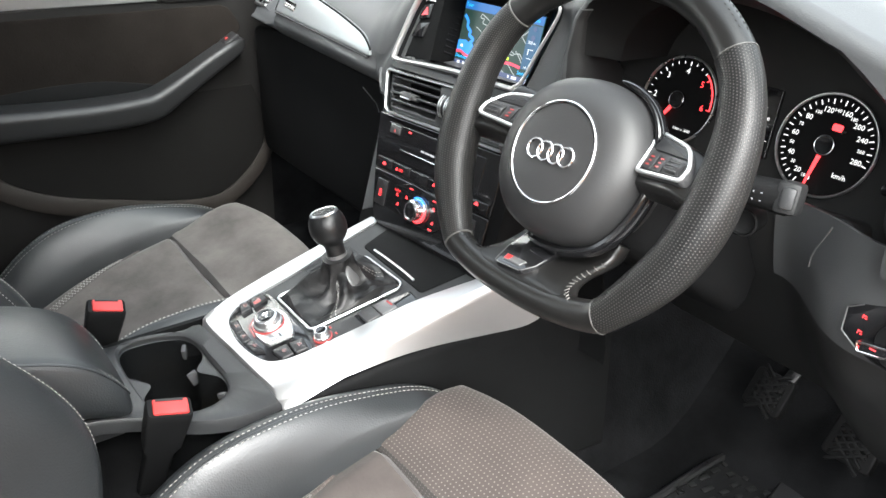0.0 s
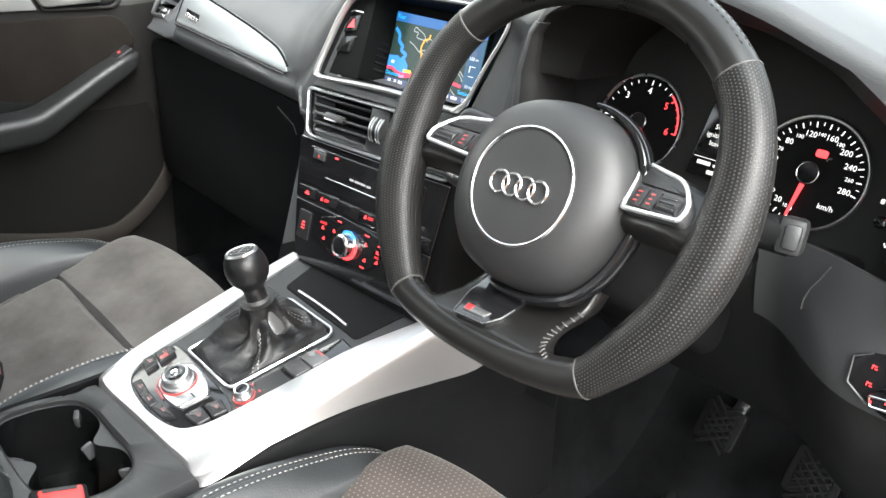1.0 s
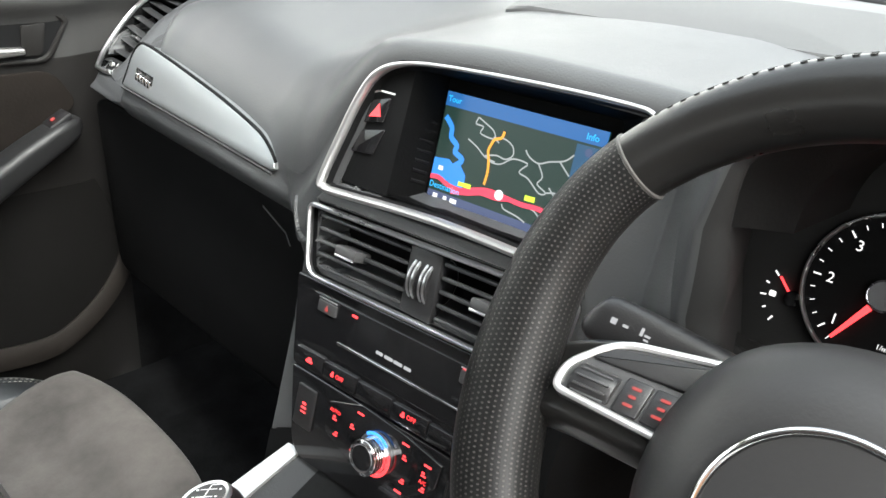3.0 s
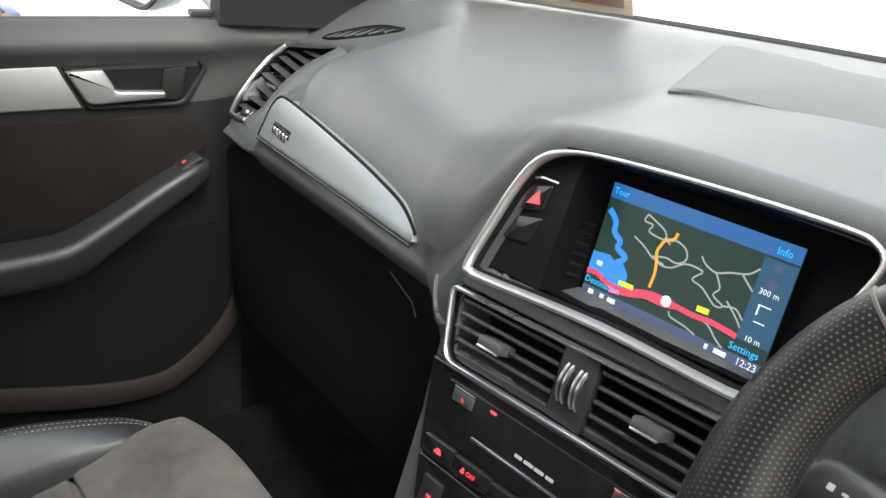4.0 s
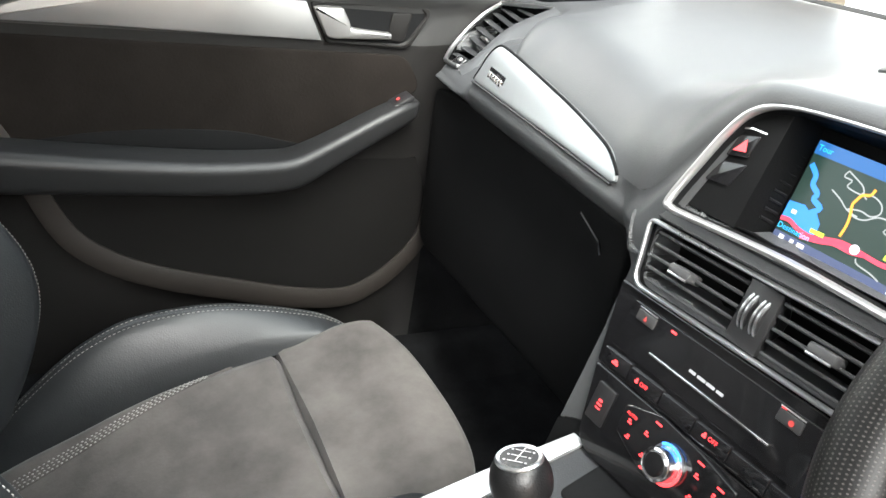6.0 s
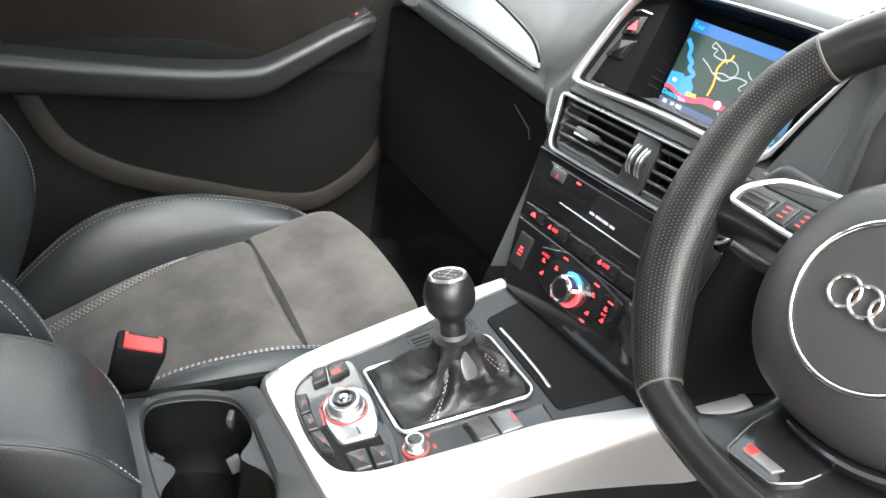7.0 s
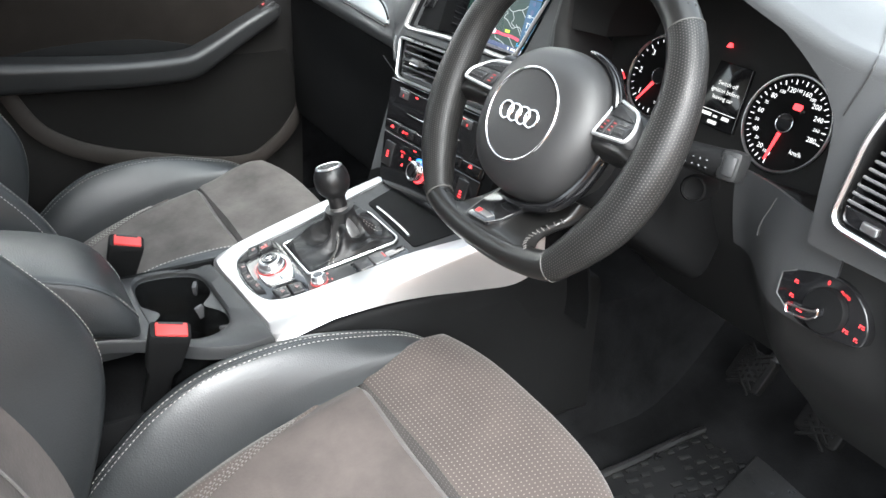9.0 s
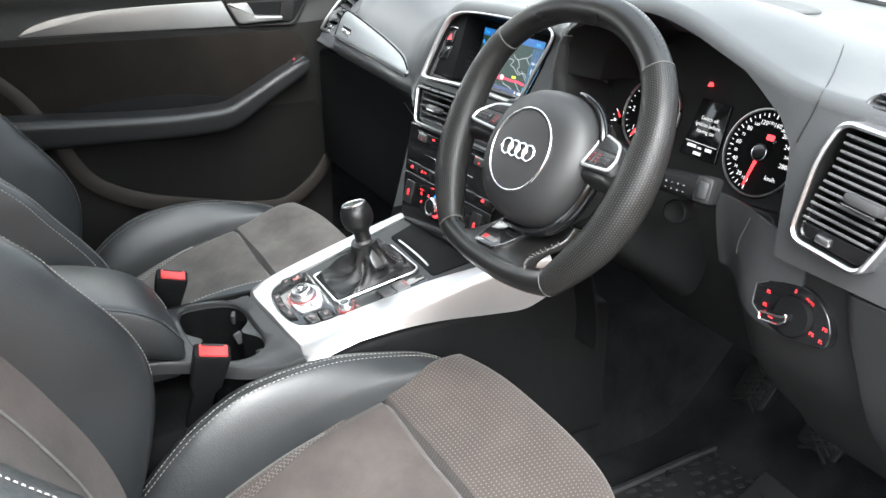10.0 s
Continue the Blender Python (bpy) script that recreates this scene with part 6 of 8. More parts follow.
for w, s in ((-0.050, 0.90), (-0.027, 0.97), (-0.017, 1.00), (-0.009, 1.0), (0.0000, 0.965), (0.0075, 0.90), (0.0138, 0.80), (0.0176, 0.70), (0.0195, 0.635), (0.0202, 0.60), (0.0210, 0.35)):
    loops.append([BOS @ Vector((p.x * s, p.y * s, w)) for p in bo])
rings(bm, loops, True, True)
boss_ob = part("airbag_cover", bm, M_AIRBAG, wheel, "dark grey domed airbag cover")
bm = bmesh.new()
half_edge = [bo[i % len(bo)] for i in range(-19, 15)]
sweep(bm, [BOS @ Vector((p.x * 1.062, p.y * 1.062, -0.015)) for p in half_edge], 0.0110, 0.016, up=BN, n=12, taper=lambda t: 0.30 + 0.70 * math.sin(math.pi * t) ** 0.5)
part("boss_trim", bm, M_GLOSS, wheel, "gloss black trim round the airbag cover")
bm = bmesh.new()
CIR = [BOS @ Vector((0.0434 * math.cos(2 * math.pi * i / 96), 0.0434 * math.sin(2 * math.pi * i / 96), 0.0210)) for i in range(96)]
sweep(bm, CIR, 0.0030, 0.0032, closed=True, up=BN, n=10)
part("chrome_circle", bm, M_CHROME, boss_ob, "slim chrome circle")
bm = bmesh.new()
prism(bm, disc(0.0420, 0, 0, 64), 0.0185, 0.0214, BOS, 0.0010)
part("centre_disc", bm, M_AIRBAG, boss_ob)
bm = bmesh.new()
for i in range(4):
    u0 = -0.0177 + 0.0118 * i
    pth = [BOS @ Vector((u0 + 0.0080 * math.cos(2 * math.pi * q / 64), -0.0008 + 0.0080 * math.sin(2 * math.pi * q / 64), 0.0226 + 0.0002 * (i % 2))) for q in range(64)]
    sweep(bm, pth, 0.0023, 0.0028, closed=True, up=BN, n=8)
part("ring_badge", bm, M_CHROME, boss_ob, "badge of plain chrome rings")


# side spokes: dished, their faces turned up towards the boss
def pod_axes(sgn):
    o = WHL @ Vector((-0.0673, 0.0070, -0.0030) if sgn < 0 else (0.0735, 0.0070, 0.0005))
    b = WHL.to_3x3()
    u, v = b @ Vector((1, 0, 0.30 if sgn > 0 else -0.22)), b @ Vector((0, 1, -0.54))
    w = u.cross(v).normalized()
    return Matrix(((u.x, v.x, w.x, o[0]), (u.y, v.y, w.y, o[1]), (u.z, v.z, w.z, o[2]), (0, 0, 0, 1)))


def spoke(sgn, m):
    b = bmesh.new()
    lps = []
    for t in range(11):
        s = t / 10
        u = sgn * (-0.034 + 0.106 * s)
        v0, v1 = -0.007 + 0.002 * s, 0.042 - 0.006 * s - 0.012 * s * s
        w1 = -0.0035 - 0.012 * smooth01((s - 0.70) / 0.30)
        o = rpoly([(v0 - 0.002, w1 - 0.022, 0.006), (v1, w1 - 0.022, 0.006), (v1, w1, 0.006), (v0, w1, 0.006)], 4)
        lps.append([m @ Vector((u, p.x, p.y)) for p in o])
    rings(b, lps)
    return b


for sgn in (1, -1):
    m = pod_axes(sgn)
    PN = (m.to_3x3() @ Vector((0, 0, 1))).normalized()
    sp = part("spoke", spoke(sgn, m), M_WHEEL, wheel, "leather-covered side spoke")
    out = [(0.000, -0.001, 0.003), (0.0515, 0.0015, 0.005), (0.0525, 0.013, 0.006), (0.0380, 0.0290, 0.010), (-0.0085, 0.0365, 0.003)]
    out = rpoly([(sgn * a, b, r) for a, b, r in out][::sgn], 5)
    bm = bmesh.new()
    prism(bm, out, -0.012, 0.0012, m, 0.0008)
    pod = part("switch_pod", bm, M_BUTTON, wheel, "dark grey switch pod")
    bm = bmesh.new()
    sweep(bm, [m @ Vector((p.x, p.y, 0.0016)) for p in shrink(out, 0.0010)], 0.0034, 0.0032, closed=True, up=PN, n=8)
    part("pod_edge", bm, M_BRIGHT, pod, "chrome edge")
    # smooth upper panel, two keys and a roller below it
    bm = bmesh.new()
    prism(bm, rpoly([(sgn * a, b, 0.002) for a, b in ((0.003, 0.0195), (0.044, 0.0185), (0.0365, 0.0255), (-0.0045, 0.0325))][::sgn], 4), 0.0006, 0.0028, m, 0.0008)
    part("upper_panel", bm, M_PANEL, pod)
    for q in (0.0085, 0.0205):
        bm = bmesh.new()
        box(bm, (0.0108, 0.0140, 0.003), m @ Matrix.Translation((sgn * q, 0.0100, 0.0014)), 0.0010)
        key = part("switch", bm, M_PANEL, pod)
        bm = bmesh.new()
        for e in (-0.0034, 0.0, 0.0034):
            flat(bm, rect(0.0040 - 0.0010 * (e == 0), 0.0011, 0.0003, sgn * q, 0.0100 + e), m, 0.0034)
        part("switch_mark", bm, G_RED_DIM, key, kind="stuff")
    bm = bmesh.new()
    mm = m @ Matrix.Translation((sgn * 0.0370, 0.0095, -0.0010)) @ pose(0, 0, 0, 0, 90, 0)
    lathe(bm, [(0.0056, -0.0090), (0.0062, -0.0082), (0.0062, 0.0082), (0.0056, 0.0090)], mm, 24)
    roller = part("roller", bm, M_PANEL, pod)
    for q in range(12):
        bm = bmesh.new()
        a = 2 * math.pi * q / 12
        box(bm, (0.0015, 0.0010, 0.0140), mm @ Matrix.Translation((0.0062 * math.cos(a), 0.0062 * math.sin(a), 0)) @ pose(0, 0, 0, 0, 0, math.degrees(a)), 0.0003)
        part("roller_rib", bm, M_BUTTON, roller)

# lower spoke: slopes in from the flat of the rim to the hub, with a gloss insert
LOW = [(-0.121, 0.0045, -0.078, 0.070), (-0.112, 0.0085, -0.070, 0.062), (-0.105, 0.0030, -0.060, 0.0540), (-0.100, -0.0020, -0.0535, 0.0500), (-0.094, -0.0090, -0.0490, 0.0485), (-0.087, -0.0180, -0.0475, 0.0490),
       (-0.080, -0.0270, -0.0470, 0.0515), (-0.070, -0.0360, -0.0470, 0.0545), (-0.056, -0.0400, -0.0460, 0.0560)]
bm = bmesh.new()
lps = []
for k in np.linspace(0, 1, 33):
    v, w, ua, ub = (q[0] if isinstance(q, tuple) else q for q in curve_at([(i / (len(LOW) - 1), *r) for i, r in enumerate(LOW)], k))
    o = rpoly([(ua - 0.002, w - 0.016, 0.005), (ub + 0.002, w - 0.016, 0.005), (ub, w, 0.007), (ua, w, 0.007)], 5)
    lps.append([WHL @ Vector((p.x, v, p.y)) for p in o])
rings(bm, lps)
lower = part("lower_spoke", bm, M_WHEEL, wheel, "leather-covered lower spoke")
b3 = WHL.to_3x3()
INS = local(WHL @ Vector((0.003, -0.1025, -0.0004)), b3 @ Vector((1, 0, 0)), b3 @ Vector((0, 0.036, -0.043)))
IN = (INS.to_3x3() @ Vector((0, 0, 1))).normalized()
io = rpoly([(-0.0290, -0.0125, 0.004), (0.0000, -0.0105, 0.004), (0.0080, 0.0010, 0.005), (0.0120, 0.0520, 0.004), (-0.0380, 0.0520, 0.004), (-0.0365, 0.0120, 0.006)], 5)
bm = bmesh.new()
prism(bm, io, -0.006, 0.0048, INS, 0.0010)
ins = part("gloss_insert", bm, M_GLOSS, lower, "gloss black spoke insert")
bm = bmesh.new()
sweep(bm, [INS @ Vector((a, b, 0.0044)) for a, b in ((-0.0370, 0.0280), (-0.0362, 0.0125), (-0.0305, -0.0105), (-0.0280, -0.0122), (-0.0010, -0.0104), (0.0020, -0.0075), (0.0078, 0.0020), (0.0092, 0.0150))], 0.0009, 0.0012, up=IN, n=6)
part("insert_edge", bm, M_TAB, ins, "fine chrome edge")
bm = bmesh.new()
prism(bm, [Vector(p) for p in ((-0.0240, -0.0070), (-0.0040, -0.0060), (-0.0018, 0.0012), (-0.0256, 0.0004))], 0.0044, 0.0060, INS, 0.0006)
bd = part("badge_plate", bm, M_TAB, ins, "satin badge plate")
bm = bmesh.new()
prism(bm, [Vector(p) for p in ((-0.0230, -0.0060), (-0.0180, -0.0057), (-0.0176, -0.0002), (-0.0242, -0.0004))], 0.0058, 0.0064, INS, 0.0002)
part("badge_field", bm, mat("badge_red_enamel", (0.55, 0.02, 0.02), 0.3, spread=0.05), bd)
# stitched edge of the opening
LOWER_EDGES = [[(0.0620, -0.1085, 0.007), (0.0530, -0.1030, 0.001), (0.0495, -0.095, -0.008), (0.0505, -0.086, -0.019), (0.0545, -0.073, -0.034)]]
for edge in LOWER_EDGES:
    bm = bmesh.new()
    pth = [WHL @ Vector(p) for p in spline(edge, 6)]
    for a, b in zip(pth[::2], pth[1::2]):
        side = (b - a).normalized().cross(WN).normalized()
        mid = (a + b) / 2
        sweep(bm, [mid - side * 0.0028 + WN * 0.0008, mid + WN * 0.0018, mid + side * 0.0028 + WN * 0.0008], 0.0011, 0.0010, up=WN, n=6)
    part("stitching", bm, M_THREAD_DARK, lower, kind="stuff")

# column shroud and stalks
col = thing("steering_column", WHL @ Vector((0, 0, -0.10)), "black plastic steering column shroud with control stalks", "steering column")
bm = bmesh.new()
lps = []
for w, hw, v0, v1 in ((-0.028, 0.050, -0.052, 0.040), (-0.045, 0.058, -0.062, 0.046), (-0.075, 0.062, -0.066, 0.044), (-0.12, 0.066, -0.072, 0.036), (-0.19, 0.070, -0.085, 0.020), (-0.24, 0.074, -0.095, 0.005)):
    o = rpoly([(-hw, v0, 0.03), (hw, v0, 0.03), (hw * 0.92, v1, 0.02), (-hw * 0.92, v1, 0.02)], 5)
    lps.append([WHL @ Vector((p.x, p.y, w)) for p in o])
rings(bm, lps)
part("shroud", bm, M_DEEP, col)
# wiper stalk, at the driver's door side
bm = bmesh.new()
a, b = WHL @ Vector((0.055, 0.018, -0.055)), Vector((0.466, 0.607, 1.101))
pth = [a.lerp(b, t) for t in np.linspace(0, 1, 9)]
sweep(bm, pth, 0.024, 0.026, up=(0, 0, 1), n=18, taper=lambda t: 0.62 + 0.42 * t, power=0.85)
st = part("wiper_stalk", bm, M_DEEP, col, "black wiper stalk")
ST = local(b, (b - a), (0, 0.30, 1.0))
bm = bmesh.new()
box(bm, (0.019, 0.026, 0.026), ST @ Matrix.Translation((0.0, 0.001, 0)), 0.0045)
cap_ob = part("stalk_end", bm, M_DASH_LOW, st, "matt black stalk end")
bm = bmesh.new()
box(bm, (0.0115, 0.0180, 0.006), ST @ Matrix.Translation((0.001, 0.001, 0.0125)), 0.003)
part("stalk_button", bm, M_CONSOLE, cap_ob, "dark grey end button")
# printed symbols, given a faint glow though nothing lights them
bm = bmesh.new()
rng = random.Random(5)
for i in range(5):
    t = 0.58 + 0.060 * i
    p = a.lerp(b, t)
    for j in range(2):
        mm = local(p, (b - a), (0, 0.30, 1.0)) @ pose(0, 0, 0, 28 - 30 * j, 0, 0) @ Matrix.Translation((0, 0, 0.0122 * (0.66 + 0.40 * t)))
        flat(bm, rect(0.0008 + 0.0012 * rng.random(), 0.0006 + 0.0012 * rng.random(), 0), mm @ pose(0, 0, 0, 0, 0, 40 * rng.random()), 0.0006)
part("stalk_marks", bm, G_DIM, st, smooth=False, kind="stuff")
# lock barrel below the stalk
BAR = local((0.432, 0.606, 1.068), (0.95, 0.30, 0.0), (0, 0.2, 1))
bm = bmesh.new()
lathe(bm, [(0.0120, -0.030), (0.0125, -0.004), (0.0120, 0.002), (0.0105, 0.0035), (0.0095, 0.0000), (0.0060, -0.001)], BAR, 32)
part("lock_barrel", bm, M_DEEP, col, "dark round lock barrel")
# indicator stalk on the console side: a broad blade with a slanting tip
bm = bmesh.new()
a, b = Vector((0.262, 0.606, 1.094)), Vector((0.164, 0.582, 1.1095))
INDI = local(a, (b - a), (0, 0.42, 0.91))
long = (b - a).length
lps = []
for t, lo, hi_, d in ((0.0, -0.0085, 0.0085, 0.0075), (0.35, -0.0105, 0.0105, 0.0085), (0.72, -0.0125, 0.0120, 0.0090), (0.90, -0.0130, 0.0120, 0.0090), (0.95, -0.0132, 0.0105, 0.0086), (0.985, -0.0128, 0.0060, 0.0078), (1.015, -0.0105, -0.0010, 0.0060), (1.03, -0.0080, -0.0040, 0.0030)):
    mid_v, half_v = (lo + hi_) / 2, (hi_ - lo) / 2
    lps.append([INDI @ Vector((long * t, mid_v + half_v * math.copysign(abs(math.sin(q)) ** 0.7, math.sin(q)), d * math.copysign(abs(math.cos(q)) ** 0.7, math.cos(q)))) for q in np.linspace(0, 2 * math.pi, 29)[:-1]])
rings(bm, lps)
st = part("indicator_stalk", bm, M_PANEL, col, "black indicator stalk")
face = -1 if (INDI.to_3x3() @ Vector((0, 0, 1))).y > 0 else 1
# print on the blade, made to glow faintly without a lamp
bm = bmesh.new()
for t, v, w, h in ((0.88, 0.001, 0.0030, 0.0030), (0.82, 0.001, 0.0028, 0.0014), (0.74, 0.002, 0.0016, 0.0040), (0.71, 0.001, 0.0030, 0.0012), (0.71, -0.001, 0.0024, 0.0010), (0.34, 0.003, 0.0034, 0.0030), (0.24, 0.003, 0.0020, 0.0036), (0.34, -0.003, 0.0030, 0.0020)):
    box(bm, (w, h, 0.0006), INDI @ Matrix.Translation((long * t, v, face * 0.0090)), 0.0)
part("stalk_marks", bm, G_DIM, st, smooth=False, kind="stuff")
# cruise lever below the indicator stalk
bm = bmesh.new()
a, b = WHL @ Vector((-0.050, -0.012, -0.055)), Vector((0.160, 0.580, 1.053))
sweep(bm, [a.lerp(b, t) for t in np.linspace(0, 1, 9)], 0.018, 0.014, up=(0, 0, 1), n=14, taper=lambda t: 0.8 + 0.3 * smooth01((t - 0.5) / 0.3) - 0.25 * smooth01((t - 0.94) / 0.06), power=0.85)
part("cruise_lever", bm, M_PANEL, col, "short black cruise lever")

# ---- instruments ----
CLU = local((0.33, 0.737, 1.105), (1, 0, 0.02), (0, 0.30, 0.954))
clu = thing("instrument_cluster", CLU @ Vector((0, -0.05, 0)), "black instrument cluster with white lit dials and red needles", "instrument cluster")
bm = bmesh.new()
prism(bm, rpoly([(-0.175, -0.075, 0.02), (0.185, -0.075, 0.02), (0.19, 0.03, 0.05), (0.15, 0.125, 0.05), (-0.15, 0.125, 0.05), (-0.18, 0.03, 0.05)], 6), -0.02, -0.004, CLU)
part("face_plate", bm, M_DASH_RECESS, clu)


def gauge(cu, cv, r, name, lo, hi, a0, a1, major, labels, red_from=None, needle=0.0, fine=2):
    b = bmesh.new()
    prism(b, disc(r, cu, cv, 56), -0.006, 0.0, CLU)
    g = part(name, b, M_DEEP, clu, "black dial with white lit figures")
    b = bmesh.new()
    sweep(b, [CLU @ Vector((cu + (r + 0.001) * math.cos(2 * math.pi * i / 56), cv + (r + 0.001) * math.sin(2 * math.pi * i / 56), 0.001)) for i in range(56)], 0.0026, 0.004, closed=True, up=CLU.to_3x3() @ Vector((0, 0, 1)), n=8)
    part("bezel", b, M_SATIN, g, "satin dial bezel")
    bw, br = bmesh.new(), bmesh.new()
    n = major
    for i in range(n * fine + 1):
        t = i / (n * fine)
        an = radians(a0 + (a1 - a0) * t)
        q = br if red_from is not None and t >= red_from else bw
        lg = 0.0044 if i % fine == 0 else 0.0026
        mm = CLU @ Matrix.Translation((cu + (r - 0.0035 - lg / 2) * math.cos(an), cv + (r - 0.0035 - lg / 2) * math.sin(an), 0)) @ pose(0, 0, 0, 0, 0, math.degrees(an))
        flat(q, rect(lg, 0.0009 if i % fine == 0 else 0.0005), mm, 0.0008)
    for words, t, sz in labels:
        an = radians(a0 + (a1 - a0) * t)
        rr = r - 0.0135
        q = br if red_from is not None and t >= red_from - 0.01 else bw
        text_mesh(q, words, sz, CLU @ Matrix.Translation((cu + rr * math.cos(an), cv + rr * math.sin(an), 0.0006)))
    part("dial_print", bw, G_WHITE, g, smooth=False, kind="stuff")
    if len(br.verts):
        if red_from is not None:
            ribbon(br, [(cu + (r - 0.004) * math.cos(radians(a0 + (a1 - a0) * t)), cv + (r - 0.004) * math.sin(radians(a0 + (a1 - a0) * t))) for t in np.linspace(red_from, 1, 12)], 0.0016, CLU, 0.0007)
        part("red_zone", br, G_RED, g, smooth=False, kind="stuff")
    else:
        br.free()
    b = bmesh.new()
    an = radians(a0 + (a1 - a0) * needle)
    d = Vector((math.cos(an), math.sin(an)))
    s = Vector((-d.y, d.x))
    c = Vector((cu, cv))
    prism(b, [c + d * 0.010 + s * 0.0019, c + d * (r - 0.007) + s * 0.0009, c + d * (r - 0.007) - s * 0.0009, c + d * 0.010 - s * 0.0019], 0.0022, 0.0034, CLU)
    part("needle", b, G_RED, g, "red lit needle")
    b = bmesh.new()
    lathe(b, [(0.0088, 0.0), (0.0088, 0.0042), (0.0080, 0.0050)], CLU @ Matrix.Translation((cu, cv, 0)), 28)
    part("needle_hub", b, M_GLOSS, g)
    b = bmesh.new()
    sweep(b, [CLU @ Vector((cu + 0.0088 * math.cos(2 * math.pi * i / 28), cv + 0.0088 * math.sin(2 * math.pi * i / 28), 0.0044)) for i in range(28)], 0.0008, 0.0008, closed=True, up=CLU.to_3x3() @ Vector((0, 0, 1)), n=6)
    part("hub_ring", b, M_SATIN, g)
    return g


sp_lab = [(str(k), v, 0.0068 if int(k) in (0, 20, 40, 60, 80, 120, 160, 200, 240, 280) else 0.0046) for k, v in
          (("0", 0.0), ("10", 0.035), ("20", 0.085), ("30", 0.145), ("40", 0.205), ("50", 0.265), ("60", 0.325), ("70", 0.385), ("80", 0.445), ("100", 0.505), ("120", 0.565), ("140", 0.622), ("160", 0.680), ("180", 0.735), ("200", 0.79), ("240", 0.87), ("260", 0.935), ("280", 1.0))]
speedo = gauge(0.0860, -0.001, 0.0455, "speedometer", 0, 280, -98, -372, 17, sp_lab, None, 0.0)
bm = bmesh.new()
text_mesh(bm, "km/h", 0.0065, CLU @ Matrix.Translation((0.108, -0.024, 0.0006)))
part("unit_words", bm, G_WHITE, speedo, smooth=False)
bm = bmesh.new()
prism(bm, rect(0.0095, 0.0062, 0.002, 0.0905, 0.0165), 0.0, 0.001, CLU)
part("brake_light", bm, G_RED, speedo, "red brake warning light")
bm = bmesh.new()
flat(bm, rect(0.0018, 0.0040, 0, 0.0965, 0.0135), CLU, 0.0014)
flat(bm, rect(0.0028, 0.0022, 0, 0.0985, 0.0143), CLU, 0.0014)
part("brake_symbol", bm, M_GLOSS, speedo)
tacho = gauge(-0.0815, 0.0, 0.0440, "rev_counter", 0, 6, 272, -3, 6, [(str(i), i / 6, 0.0088) for i in range(1, 7)], 0.80, 0.12, 4)
bm = bmesh.new()
text_mesh(bm, "1/min x 1000", 0.0042, CLU @ Matrix.Translation((-0.066, -0.028, 0.0006)))
part("unit_words", bm, G_WHITE, tacho, smooth=False)
# display between the dials
bm = bmesh.new()
prism(bm, rpoly([(-0.020, -0.030, 0.002), (0.034, -0.030, 0.002), (0.028, 0.036, 0.002), (-0.014, 0.036, 0.002)]), -0.006, 0.0006, CLU, 0.0005)
dp = part("trip_display", bm, M_GLOSS, clu, "dark trip display")
bm = bmesh.new()
for i, words in enumerate(("Switch off", "ignition before", "leaving car")):
    text_mesh(bm, words, 0.0062, CLU @ Matrix.Translation((0.007, 0.0150 - 0.0074 * i, 0.0008)))
for u, v, w, h in ((0.007, -0.0135, 0.046, 0.0005), (-0.005, -0.0180, 0.013, 0.0034), (0.007, -0.0185, 0.005, 0.0022), (0.020, -0.0180, 0.009, 0.0034), (0.006, -0.0250, 0.011, 0.0034)):
    flat(bm, rect(w, h, 0, u, v), CLU, 0.0014)
part("message", bm, G_SOFT, dp, smooth=False, kind="stuff")
bm = bmesh.new()
prism(bm, [Vector(p) for p in ((-0.0145, 0.0498), (-0.0090, 0.0510), (-0.0102, 0.0530), (-0.0110, 0.0548), (-0.0126, 0.0550), (-0.0136, 0.0526))], -0.004, 0.0, CLU)
part("seat_belt_light", bm, G_RED, clu, "red warning light")
for cu, cv, sgn in ((-0.1290, -0.020, -1), (0.1500, -0.022, 1)):
    bm = bmesh.new()
    for k in range(5):
        an = 90 - sgn * (50 + 25 * k)
        flat(bm, rect(0.0036 if k % 2 == 0 else 0.0022, 0.0009), CLU @ Matrix.Translation((cu + 0.018 * math.cos(radians(an)), cv + 0.018 * math.sin(radians(an)), 0)) @ pose(0, 0, 0, 0, 0, an), -0.0030)
    flat(bm, rect(0.0040, 0.0034, 0.0008, cu + sgn * 0.0125, cv - 0.001), CLU, -0.0030)
    flat(bm, rect(0.0026, 0.0038, 0.0008, cu - sgn * 0.004, cv + 0.016), CLU, -0.0030)
    part("small_scale", bm, G_WHITE, clu, smooth=False)
    bm = bmesh.new()
    flat(bm, rect(0.011, 0.0014, 0.0003, 0.0095, 0), CLU @ Matrix.Translation((cu, cv, 0)) @ pose(0, 0, 0, 0, 0, 90 - sgn * 46), -0.0020)
    part("small_needle", bm, G_RED, clu)
    bm = bmesh.new()
    lathe(bm, [(0.0050, 0.0), (0.0050, 0.0022), (0.0042, 0.0028)], CLU @ Matrix.Translation((cu, cv, -0.0035)), 24)
    part("small_hub", bm, M_GLOSS, clu)
bm = bmesh.new()
prism(bm, rpoly([(-0.155, -0.070, 0.02), (0.155, -0.070, 0.02), (0.150, -0.052, 0.01), (0.05, -0.058, 0.02), (-0.05, -0.058, 0.02), (-0.150, -0.052, 0.01)], 4), -0.004, 0.030, CLU, 0.004)
part("lower_ledge", bm, M_DASH_LOW, clu)

